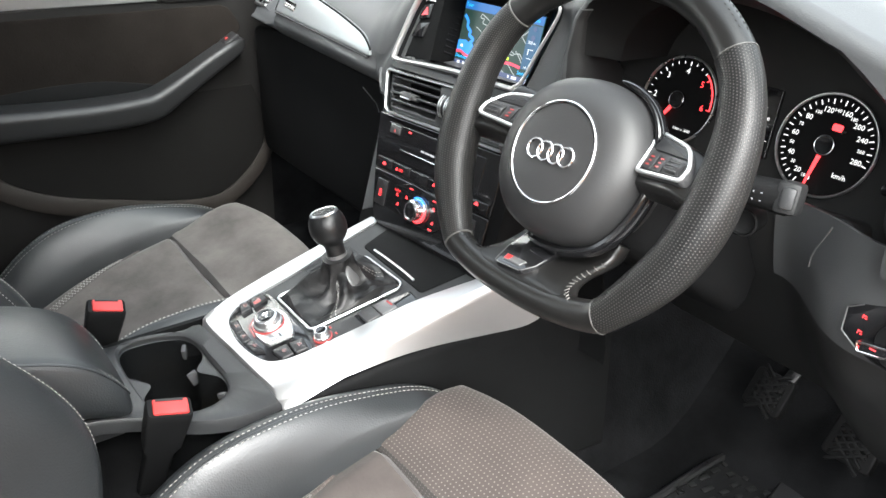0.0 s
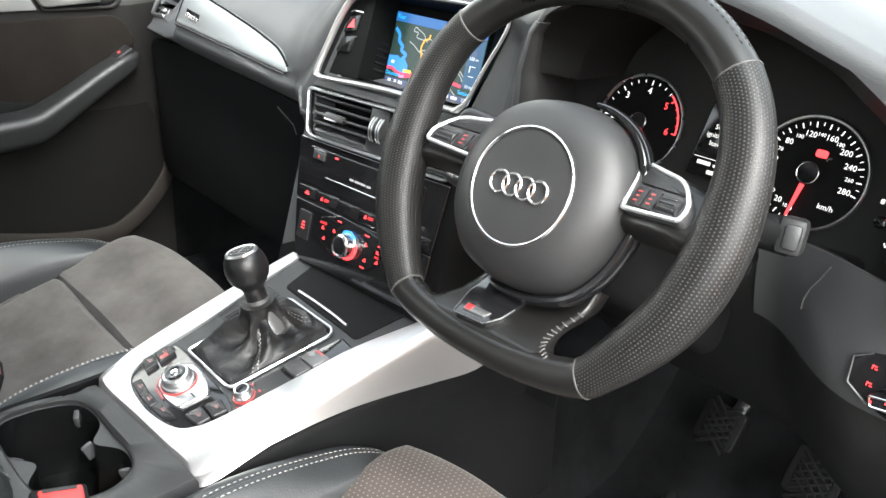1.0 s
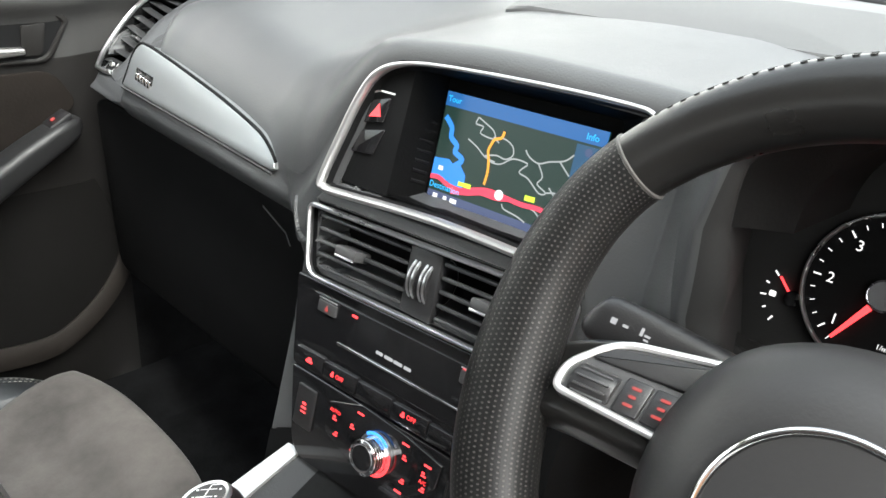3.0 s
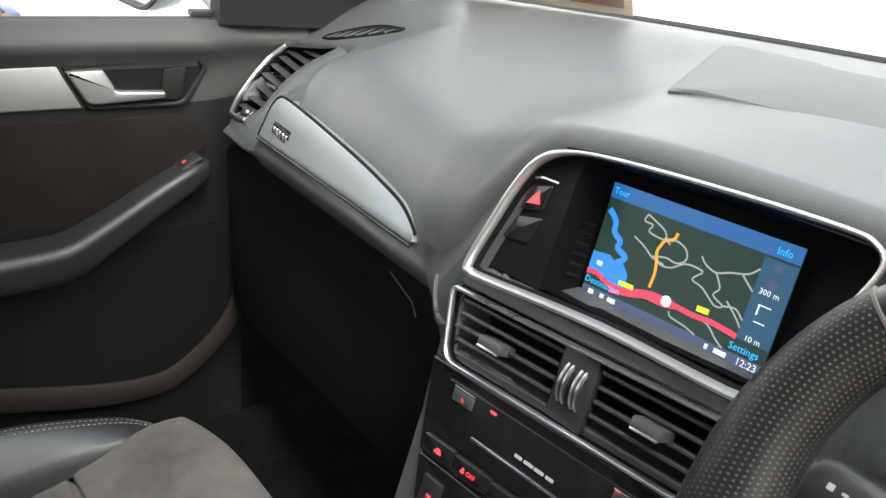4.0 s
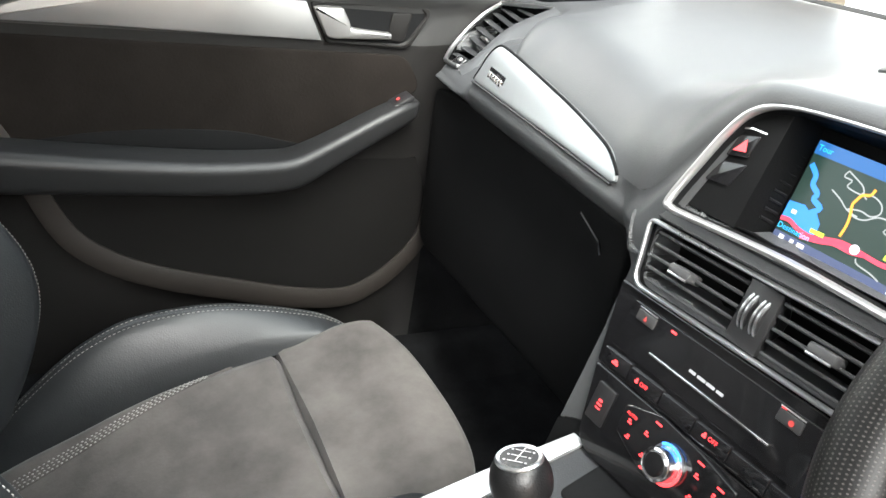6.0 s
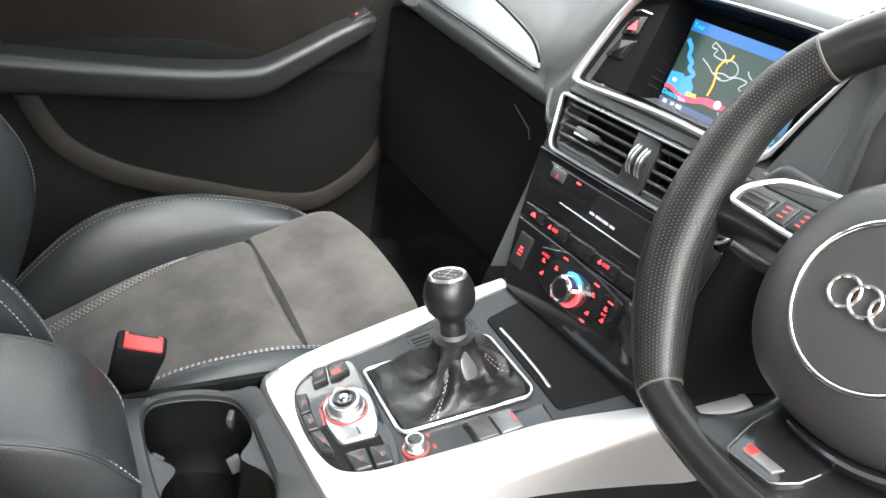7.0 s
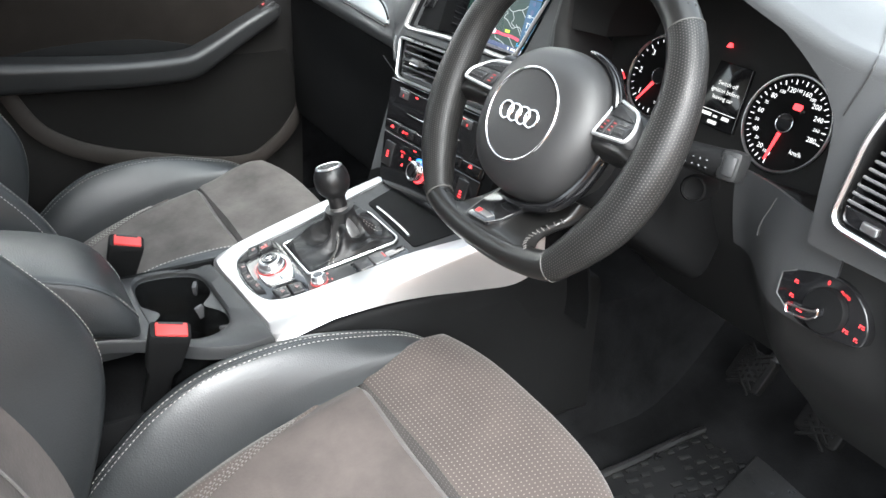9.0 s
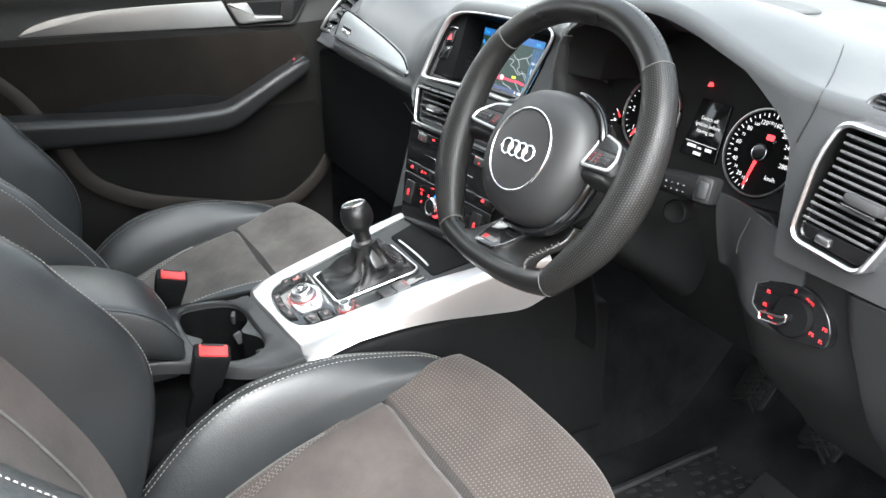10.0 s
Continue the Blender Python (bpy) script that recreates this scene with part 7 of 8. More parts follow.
# ---- front seats ----
CREST = [(0.02, 0.60), (0.08, 0.66), (0.111, 0.697), (0.148, 0.738), (0.183, 0.770), (0.233, 0.799), (0.289, 0.811), (0.363, 0.810), (0.442, 0.794), (0.490, 0.778), (0.525, 0.750), (0.545, 0.70)]
EDGE = [(0.02, 0.60), (0.10, 0.645), (0.19, 0.692), (0.268, 0.727), (0.342, 0.750), (0.411, 0.767), (0.47, 0.778), (0.52, 0.772), (0.55, 0.72)]
BACK = [(0.60, 0.075), (0.691, 0.105), (0.735, 0.123), (0.794, 0.138), (0.84, 0.141), (0.879, 0.133), (0.92, 0.112), (0.977, 0.070), (1.007, 0.049), (1.05, 0.008), (1.12, -0.055), (1.22, -0.130), (1.32, -0.190)]
SPINE = [(0.62, 0.075), (0.737, 0.060), (0.817, 0.038), (0.888, 0.004), (0.95, -0.030), (1.05, -0.085), (1.15, -0.135), (1.32, -0.215)]


def seat(name, cx, dy, dz, label, dotted_front, sgn_in, longer=0.0):
    """sgn_in: the side (+1 or -1 in x) of the centre console."""
    s = thing(name, (cx, 0.25 + dy, 0.52), label, "car seat", "front seats")

    def P(x, y, z):
        return (cx + x, y + dy, z + dz)
    cloth = M_FABRIC_DOT if dotted_front else M_FABRIC

    def main_f(u, v):
        x = (-0.150 + 0.300 * u)
        y = 0.06 + 0.352 * v
        z = curve_at(EDGE, y)[0]
        a = abs(x) / 0.150
        z += -0.010 * (1 - a * a) - 0.010 * smooth01((a - 0.86) / 0.14) - 0.018 * smooth01((v - 0.965) / 0.035)
        z += 0.0025 * noise.noise((x * 14, y * 14, 3))
        return P(x, y, z)
    b = bmesh.new()
    sheet(b, main_f, 44, 50, 0.05)
    part("seat_cushion", b, M_FABRIC_WARM if dotted_front else M_FABRIC, s, "brown cloth cushion" if dotted_front else "grey-brown microsuede cushion")
    # pleats in the cushion
    for sx in (-1, 1):
        def side_f(u, v, sx=sx):
            x = sx * (0.1485 - (0.052 * (1 - v ** 1.7) + 0.0015) * (1 - u))
            y = 0.07 + 0.285 * v
            q = main_f((x + 0.150) / 0.300, (y - 0.06) / 0.352)
            lift = 0.0030 * math.sin(math.pi * u) + 0.0008
            return (q[0], q[1], q[2] + lift)
        b = bmesh.new()
        sheet(b, side_f, 14, 40, 0.004, flip=sx < 0)
        part("side_insert", b, M_FABRIC_DOT if dotted_front else M_FABRIC, s, "cloth side insert")
        b = bmesh.new()
        for k in range(4):
            pth = [Vector(side_f(0.02 + 0.085 * k, v)) + Vector((0, 0, 0.0010)) for v in np.linspace(0.06 + 0.006 * (k % 2), 0.88, 50)]
            stitches(b, pth, (0, -0.2, 1), 0.0030, 0.0028, 0.0014)
        part("stitch_band", b, M_THREAD_DARK if dotted_front else M_THREAD, s, kind="stuff")

    def thigh_f(u, v):
        x = -0.158 + 0.316 * u
        a = abs(x) / 0.158
        yf = 0.5485 + longer - 0.027 * a ** 3
        y0 = 0.4155 - 0.004 * a
        if v < 0.12:
            t = v / 0.12
            return P(x, y0 - 0.004 * math.sin(t * math.pi / 2), 0.712 + (0.762 - 0.712) * math.sin(t * math.pi / 2) - 0.004 * a ** 4)
        if v < 0.74:
            t = (v - 0.12) / 0.62
            y = y0 + (yf - 0.015 - y0) * t
            z = 0.762 + 0.030 * smooth01(t * 1.05) + 0.004 * math.sin(math.pi * t)
        else:
            t = (v - 0.74) / 0.26 * math.pi * 0.62
            y = yf - 0.015 + 0.015 * math.sin(t)
            z = 0.792 - 0.015 * (1 - math.cos(t)) - max(t - 1.2, 0) * 0.06
        z -= 0.006 * smooth01((a - 0.965) / 0.035)
        z += 0.0015 * noise.noise((x * 12, y * 12, 7))
        return P(x, y, z)
    b = bmesh.new()
    sheet(b, thigh_f, 40, 44, 0.05)
    part("thigh_support", b, cloth, s, "grey-brown cloth thigh support")

    for sx in (-1, 1):
        def bol_f(u, v, sx=sx):
            y = 0.04 + 0.50 * v
            zc, ze = curve_at(CREST, y)[0], curve_at(EDGE, y)[0]
            if u < 0.5:
                t = u / 0.5
                x = 0.146 + 0.042 * t
                z = ze - 0.010 * (1 - smooth01(t / 0.15)) + (zc - ze) * math.sin(t * math.pi / 2) ** 0.8
            else:
                t = (u - 0.5) / 0.5
                x = 0.188 + 0.048 * math.sin(t * math.pi / 2)
                z = zc - 0.006 * t - 0.115 * (1 - math.cos(t * math.pi / 2)) - 0.03 * t * t
            z += 0.0025 * noise.noise((x * 20 + sx, y * 10, 1.5)) * math.sin(math.pi * v)
            x -= 0.012 * smooth01((v - 0.80) / 0.2) * u
            return P(sx * x, y, z)
        b = bmesh.new()
        sheet(b, bol_f, 30, 56, 0.03, flip=sx < 0)
        part("cushion_bolster", b, M_LEATHER, s, "black leather side bolster")
        b = bmesh.new()
        nrm = lambda p, sx=sx: Vector((sx * 0.35, 0, 1))
        for uu in (0.385, 0.465):
            pth = [Vector(bol_f(uu, v)) + Vector((0, 0, 0.0006)) for v in np.linspace(0.10, 0.955, 60)]
            stitches(b, pth, nrm, 0.0036, 0.0022, 0.0010)
        part("stitching", b, M_THREAD, s, kind="stuff")
        b = bmesh.new()
        sweep(b, [Vector(bol_f(0.425, v)) + Vector((0, 0, -0.0006)) for v in np.linspace(0.08, 0.96, 50)], 0.0030, 0.0024, up=(0, 0, 1), n=6)
        part("piping", b, M_LEATHER, s)

    # base below the cushion
    b = bmesh.new()
    lps = []
    for y, z1 in ((0.02, 0.60), (0.15, 0.66), (0.30, 0.71), (0.45, 0.735), (0.525, 0.72), (0.535, 0.68)):
        o = rpoly([(-0.222, 0.555, 0.02), (0.222, 0.555, 0.02), (0.226, z1 - 0.02, 0.02), (-0.226, z1 - 0.02, 0.02)], 4)
        lps.append([Vector(P(p.x, y, p.y)) for p in o])
    rings(b, lps)
    part("seat_base", b, M_DASH_LOW, s, "black plastic seat base")
    b = bmesh.new()
    for sx in (-1, 1):
        box(b, (0.03, 0.5, 0.05 - dz), Matrix.Translation((cx + sx * 0.17, 0.28 + dy, 0.532)), 0.004)
    part("runner", b, M_PANEL, s)

    # backrest
    def back_f(u, v):
        x = -0.140 + 0.280 * u
        z = 0.70 + 0.60 * v
        y = curve_at(SPINE, z)[0] + 0.028 * (abs(x) / 0.14) ** 2 + 0.003 * noise.noise((x * 10, z * 10, 5))
        return P(x, y, z)
    b = bmesh.new()
    sheet(b, back_f, 30, 50, 0.06, flip=True)
    part("backrest", b, M_FABRIC_WARM if dotted_front else M_FABRIC, s, "grey-brown cloth backrest")
    b = bmesh.new()
    for sx in (-1, 1):
        pth = [Vector(back_f(0.5 + sx * 0.27, v)) + Vector((0, 0.002, 0)) for v in np.linspace(0.04, 0.98, 50)]
        sweep(b, pth, 0.003, 0.003, up=(0, 1, 0), n=6)
    part("backrest_seam", b, M_THREAD_DARK, s)
    for sx in (-1, 1):
        def bb_f(u, v, sx=sx):
            z = 0.69 + 0.60 * v
            yb = curve_at(BACK, z)[0]
            yi = curve_at(SPINE, z)[0] + 0.022
            if u < 0.45:
                t = u / 0.45
                x = 0.138 + 0.062 * t
                y = yi + (yb - yi) * (math.sin(t * math.pi / 2) ** 1.1) + 0.004 * math.sin(math.pi * t)
            elif u < 0.55:
                t = (u - 0.45) / 0.10
                x = 0.200 + 0.014 * t
                y = yb - 0.004 * t * t
            else:
                t = (u - 0.55) / 0.45
                x = 0.214 + 0.030 * math.sin(t * math.pi * 0.6) - 0.012 * t
                y = yb - 0.004 - 0.17 * t
            return P(sx * x, y, z)
        b = bmesh.new()
        sheet(b, bb_f, 34, 56, 0.02, flip=sx > 0)
        part("backrest_bolster", b, M_LEATHER, s, "black leather backrest bolster")
        b = bmesh.new()
        for uu in (0.475, 0.57):
            pth = [Vector(bb_f(uu, v)) + Vector((0, 0.0008, 0)) for v in np.linspace(0.02, 0.97, 70)]
            stitches(b, pth, (sx * 0.3, 1, 0.3), 0.0032, 0.0018, 0.0009)
        part("stitching", b, M_THREAD, s, kind="stuff")
    # shell behind
    b = bmesh.new()
    lps = []
    for z, y in ((0.62, 0.0), (0.75, -0.06), (0.95, -0.16), (1.15, -0.26), (1.30, -0.31)):
        o = rect(0.44, 0.07, 0.03, 0, 0)
        lps.append([Vector(P(p.x, y + p.y, z)) for p in o])
    rings(b, lps)
    part("seat_shell", b, M_DASH_LOW, s, "black seat back shell")
    return s


seat("front_seat", 0.340, 0.0, 0.0, "black leather driver's seat with grey-brown dotted cloth centre", True, -1)
seat("front_seat", -0.355, 0.018, -0.047, "black leather passenger seat with grey-brown microsuede centre", False, 1, 0.014)

# ---- passenger's door ----
DX = -0.74
door = thing("door_1", (DX, 0.35, 0.60), "dark grey passenger door card with aluminium inlay and leather pull", "car door", kind="structure")


def door_f(u, v):
    y = -0.30 + 1.13 * u
    z = 1.158 + (0.49 - 1.158) * v
    x = DX
    pad = math.exp(-((z - 1.128) / 0.022) ** 2) * 0.020
    x += pad
    x += 0.016 * smooth01((z - 1.152) / 0.006) * -1
    low = smooth01((0.86 - z) / 0.05)
    x -= 0.012 * low
    # the front edge falls away ahead of the vent
    x -= 0.024 * smooth01((y - 0.660) / 0.09)
    return (x, y, z)


# one card in two tones: paler where lit on top, near black in shade below
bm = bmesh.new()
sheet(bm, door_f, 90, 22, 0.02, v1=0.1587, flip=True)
part("top_pad", bm, M_DOOR_TOP, door, "soft top of the door card, in a lit grey")
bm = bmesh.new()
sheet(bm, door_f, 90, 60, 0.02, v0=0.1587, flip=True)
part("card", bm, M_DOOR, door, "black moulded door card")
DOOR = local((DX + 0.002, 0.35, 1.05), (0, 1, 0), (0, 0, 1))
# u runs forward along the car here, w towards the cabin
inl = [(-0.232, 0.008), (-0.222, 0.017), (-0.20, 0.028), (-0.15, 0.0405), (-0.08, 0.0475), (0.0, 0.0515), (0.08, 0.0535), (0.146, 0.0545)]
inl = [Vector((p.x, p.y)) for p in spline([(a, b, 0) for a, b in inl], 4)] + [Vector((0.171, 0.0035)), Vector((0.05, 0.0045)), Vector((-0.10, 0.0060)), Vector((-0.226, 0.0060))]
bm = bmesh.new()
prism(bm, inl, -0.010, 0.0045, DOOR, 0.0016)
part("inlay", bm, M_ALU_DOOR, door, "brushed aluminium inlay")
# handle recess
rec = rpoly([(0.150, 0.056, 0.003), (0.318, 0.0605, 0.012), (0.330, 0.050, 0.008), (0.300, -0.002, 0.014), (0.178, 0.000, 0.006)], 6)
rin = rpoly([(0.160, 0.051, 0.003), (0.312, 0.0550, 0.010), (0.322, 0.047, 0.006), (0.294, 0.004, 0.012), (0.183, 0.0055, 0.005)], 6)
bm = bmesh.new()
collar(bm, rec, rin, -0.012, 0.0050, DOOR, 0.002)
part("handle_bezel", bm, M_DOOR, door)
# shallow cavity floor, coloured black for the shade of a deeper one
bm = bmesh.new()
prism(bm, rin, -0.012, 0.0012, DOOR)
part("shaded_handle_cavity", bm, M_DEEP, door, "shallow handle cavity, blackened for shade")
bm = bmesh.new()
prism(bm, rpoly([(0.270, 0.046, 0.004), (0.300, 0.048, 0.004), (0.292, 0.008, 0.008), (0.266, 0.008, 0.004)], 4), -0.01, 0.0042, DOOR, 0.001)
part("tweeter_cover", bm, M_DOOR, door)
bm = bmesh.new()
prism(bm, rpoly([(0.154, 0.0490, 0.003), (0.196, 0.0500, 0.003), (0.2090, 0.028, 0.006), (0.210, 0.0100, 0.006), (0.190, 0.0075, 0.008), (0.1760, 0.0095, 0.006)], 5), 0.001, 0.0125, DOOR, 0.0035)
prism(bm, rpoly([(0.200, 0.0280, 0.004), (0.2160, 0.0230, 0.003), (0.2700, 0.0200, 0.003), (0.2700, 0.0115, 0.003), (0.200, 0.0085, 0.003)], 5), 0.001, 0.0120, DOOR, 0.0035)
part("release_handle", bm, M_ALU_DOOR, door, "satin chrome release handle")
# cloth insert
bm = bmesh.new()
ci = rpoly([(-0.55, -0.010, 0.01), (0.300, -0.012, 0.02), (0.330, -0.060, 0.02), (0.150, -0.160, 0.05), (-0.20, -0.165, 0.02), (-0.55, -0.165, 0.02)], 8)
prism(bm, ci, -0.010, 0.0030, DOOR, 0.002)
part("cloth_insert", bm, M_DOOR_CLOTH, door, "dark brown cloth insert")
# grab opening above the armrest: a raised plate, black for the shade inside
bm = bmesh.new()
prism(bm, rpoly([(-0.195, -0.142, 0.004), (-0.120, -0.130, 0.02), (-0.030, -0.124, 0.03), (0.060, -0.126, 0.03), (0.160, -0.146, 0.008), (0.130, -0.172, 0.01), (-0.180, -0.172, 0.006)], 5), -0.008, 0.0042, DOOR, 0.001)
part("grab_shade_plate", bm, M_DEEP, door, "black plate for the shade behind the pull")
# armrest and rising pull
bm = bmesh.new()
AP = [(-0.30, 0.888, -0.715, 0.050, 0.070), (0.00, 0.886, -0.708, 0.058, 0.066), (0.13, 0.884, -0.702, 0.064, 0.060), (0.25, 0.879, -0.698, 0.066, 0.054), (0.36, 0.874, -0.698, 0.064, 0.052), (0.44, 0.874, -0.699, 0.060, 0.052), (0.485, 0.879, -0.700, 0.056, 0.050),
      (0.52, 0.896, -0.701, 0.050, 0.044), (0.56, 0.918, -0.703, 0.046, 0.040), (0.60, 0.940, -0.706, 0.044, 0.038), (0.640, 0.960, -0.710, 0.042, 0.034), (0.662, 0.968, -0.716, 0.034, 0.026), (0.672, 0.970, -0.722, 0.018, 0.014)]
ap = spline([(y, z, x) for y, z, x, _, _ in AP], 5)
aw = spline([(w, h, 0) for _, _, _, w, h in AP], 5)
lps = []
for i in range(len(ap)):
    t = (ap[min(i + 1, len(ap) - 1)] - ap[max(i - 1, 0)])
    d = Vector((0, t.x, t.y)).normalized()
    c = Vector((ap[i].z, ap[i].x, ap[i].y))
    side = Vector((1, 0, 0))
    nor = side.cross(d).normalized()
    if nor.z < 0:
        nor = -nor
    o = rpoly([(-0.5, -0.5, 0.2), (0.35, -0.5, 0.3), (0.5, 0.30, 0.25), (0.38, 0.5, 0.2), (-0.5, 0.5, 0.1)], 4)
    lps.append([c + side * (p.x * aw[i].x) + nor * (p.y * aw[i].y) for p in o])
rings(bm, lps)
pull = part("pull_handle", bm, M_PULL, door, "black leather armrest and pull handle")
bm = bmesh.new()
box(bm, (0.030, 0.032, 0.008), Matrix.Translation((-0.716, 0.642, 0.979)) @ pose(0, 0, 0, 30, 0, 0), 0.003)
sw = part("window_switch", bm, M_PANEL, pull, "small black window switch")
bm = bmesh.new()
box(bm, (0.004, 0.006, 0.003), Matrix.Translation((-0.710, 0.634, 0.9825)) @ pose(0, 0, 0, 30, 0, 0), 0.001)
part("switch_light", bm, G_RED_DIM, sw)
# lower panel and pocket rim
low = [(-0.30, 1.00), (-0.245, 0.94), (-0.20, 0.86), (-0.155, 0.775), (-0.10, 0.730), (-0.03, 0.700), (0.06, 0.676), (0.16, 0.652), (0.24, 0.645), (0.285, 0.660), (0.335, 0.70), (0.368, 0.750), (0.372, 0.80)]
lowp = spline([(a, b - 1.05, 0) for a, b in low], 5)
bm = bmesh.new()
sweep(bm, [DOOR @ Vector((p.x, p.y, 0.002)) for p in lowp], 0.030, 0.008, up=(1, 0, 0), n=10, taper=lambda t: 0.75 + 0.45 * math.sin(math.pi * t), power=0.7)
part("pocket_rim", bm, M_DOOR_RIM, door, "grey rim round the lower panel")
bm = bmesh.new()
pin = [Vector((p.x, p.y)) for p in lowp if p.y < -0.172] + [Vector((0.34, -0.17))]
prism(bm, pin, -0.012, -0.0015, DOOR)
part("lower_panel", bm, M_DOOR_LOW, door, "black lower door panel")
bm = bmesh.new()
SPK = local((DX - 0.001, 0.640, 0.755), (0, 1, 0.35), (0, -0.35, 1)) @ Matrix.Diagonal((1.0, 1.35, 1.0, 1))
lathe(bm, [(0.072, -0.022), (0.068, -0.017), (0.058, -0.012), (0.046, -0.0095), (0.028, -0.008), (0.006, -0.0075)], SPK, 36)
part("speaker_bulge", bm, M_DOOR_RIM, door, "dark loudspeaker bulge")
# window and frame
bm = bmesh.new()
sweep(bm, [(DX - 0.012, y, 1.1545) for y in np.linspace(-0.30, 0.69, 12)], 0.012, 0.008, n=8)
part("window_seal", bm, M_RUBBER, door)
bm = bmesh.new()
box(bm, (0.016, 0.028, 0.008), Matrix.Translation((DX - 0.016, 0.678, 1.162)), 0.001)
part("glass_clip", bm, M_RUBBER, door)
bm = bmesh.new()
sheet(bm, lambda u, v: (DX - 0.014 + 0.06 * v, -0.30 + (1.0 - 0.30 * v) * u, 1.15 + 0.36 * v), 12, 8, 0.004)
pane = part("window_pane", bm, M_CLEAR, door, "clear side window")
pane.visible_shadow = False
bm = bmesh.new()
sheet(bm, lambda u, v: (DX + 0.004 + 0.03 * v * v, 0.695 + 0.30 * u * (1 - 0.25 * v), 1.150 - 0.012 * u + (0.13 + 0.12 * u) * v), 16, 12, 0.03)
part("mirror_sail", bm, M_PILLAR, door, "dark triangular mirror cover")

# windscreen pillar
bm = bmesh.new()
pth = spline([(-0.745, 1.12, 1.13), (-0.72, 1.04, 1.20), (-0.68, 0.86, 1.32), (-0.645, 0.62, 1.44), (-0.625, 0.36, 1.53)], 6)
sweep(bm, pth, 0.085, 0.05, up=(1, 0, 0.4), n=14)
solo("windscreen_pillar", bm, M_PILLAR, "dark cloth-covered windscreen pillar", "pillar", kind="structure")
bm = bmesh.new()
sweep(bm, [Vector((-p.x, p.y, p.z)) for p in pth], 0.085, 0.05, up=(-1, 0, 0.4), n=14)
solo("windscreen_pillar", bm, M_PILLAR, "dark cloth-covered windscreen pillar", "pillar", kind="structure")

# door mirror outside
mir = thing("door_mirror", (-0.95, 0.70, 1.10), "silver grey door mirror seen through the passenger window", "door mirror")
bm = bmesh.new()
MIR = local((-1.030, 0.652, 1.206), (1, 0.25, 0), (0, 0.05, 1))
mo = rpoly([(-0.145, -0.050, 0.04), (0.095, -0.076, 0.05), (0.140, -0.03, 0.04), (0.13, 0.07, 0.03), (-0.13, 0.07, 0.04)], 7)
loops = []
for w, s in ((-0.085, 0.45), (-0.075, 0.72), (-0.045, 0.95), (-0.01, 1.0), (0.0, 0.985), (0.0, 0.93), (-0.008, 0.91)):
    loops.append([MIR @ Vector((p.x * s, p.y * s, w)) for p in mo])
rings(bm, loops, True, False)
part("housing", bm, M_BODY, mir)
bm = bmesh.new()
prism(bm, [p * 0.90 for p in mo], -0.012, -0.007, MIR, 0.001)
part("mirror_glass", bm, M_MIRROR, mir, "mirror glass")
bm = bmesh.new()
collar(bm, [p * 0.985 for p in mo], [p * 0.90 for p in mo], -0.010, 0.002, MIR, 0.002)
part("mirror_rim", bm, M_RUBBER, mir, "black rim round the glass")
bm = bmesh.new()
sweep(bm, spline([(-0.905, 0.735, 1.190), (-0.865, 0.745, 1.165), (-0.82, 0.745, 1.150), (-0.775, 0.745, 1.140)], 5), 0.045, 0.036, up=(0, 0, 1), n=12)
part("mirror_arm", bm, M_BODY, mir)

# ---- vents at both ends of the dashboard ----
def vent_at(x, z, lift=0.0):
    """A place on the corner vent's slanting plane, lifted towards the cabin."""
    return Vector((x, -0.5656 - 0.1773 * x + 1.095 * z, z)) + VENT_N * lift


VENT_N = Vector((-0.1773, -1.0, 1.095)).normalized()
lvent = thing("air_vent", vent_at(-0.67, 1.045), "black slatted corner air vent with chrome frame", "air vent", "dashboard air vents")
V_EDGE = [(-0.596, 1.143), (-0.665, 1.132), (-0.735, 1.121)], [(-0.735, 1.121), (-0.747, 1.103), (-0.743, 1.080), (-0.728, 1.056), (-0.706, 1.041)], [(-0.706, 1.041), (-0.680, 1.042), (-0.653, 1.045)]
V_RIGHT = [(-0.596, 1.143), (-0.627, 1.121), (-0.645, 1.102), (-0.646, 1.080), (-0.641, 1.060), (-0.653, 1.045)]
left_c = spline([(a, b, 0) for a, b in V_EDGE[1]], 5)
right_c = spline([(a, b, 0) for a, b in V_RIGHT], 5)
bm = bmesh.new()
edge = [vent_at(p.x, p.y, 0.003) for p in spline([(a, b, 0) for a, b in V_EDGE[0]], 4) + left_c[1:] + spline([(a, b, 0) for a, b in V_EDGE[2]], 3)[1:]]
sweep(bm, edge, 0.0058, 0.007, up=VENT_N, n=8, taper=lambda t: 0.25 + 0.75 * smooth01(t / 0.10))
part("vent_frame", bm, M_SATIN, lvent, "satin chrome frame")
ring = [vent_at(p.x, p.y) for p in left_c] + [vent_at(p.x, p.y) for p in right_c[::-1]]
ctr = sum(ring, Vector()) / len(ring)
bm = bmesh.new()
rings(bm, [[p + VENT_N * 0.001 for p in ring], [ctr + (p - ctr) * 0.93 - VENT_N * 0.028 for p in ring]], False, True)
bmesh.ops.solidify(bm, geom=bm.faces[:], thickness=0.0008)
part("vent_housing", bm, M_DEEP, lvent)


def along(curve, t):
    k = min(max(t, 0), 1) * (len(curve) - 1)
    i = min(int(k), len(curve) - 2)
    return curve[i].lerp(curve[i + 1], k - i)


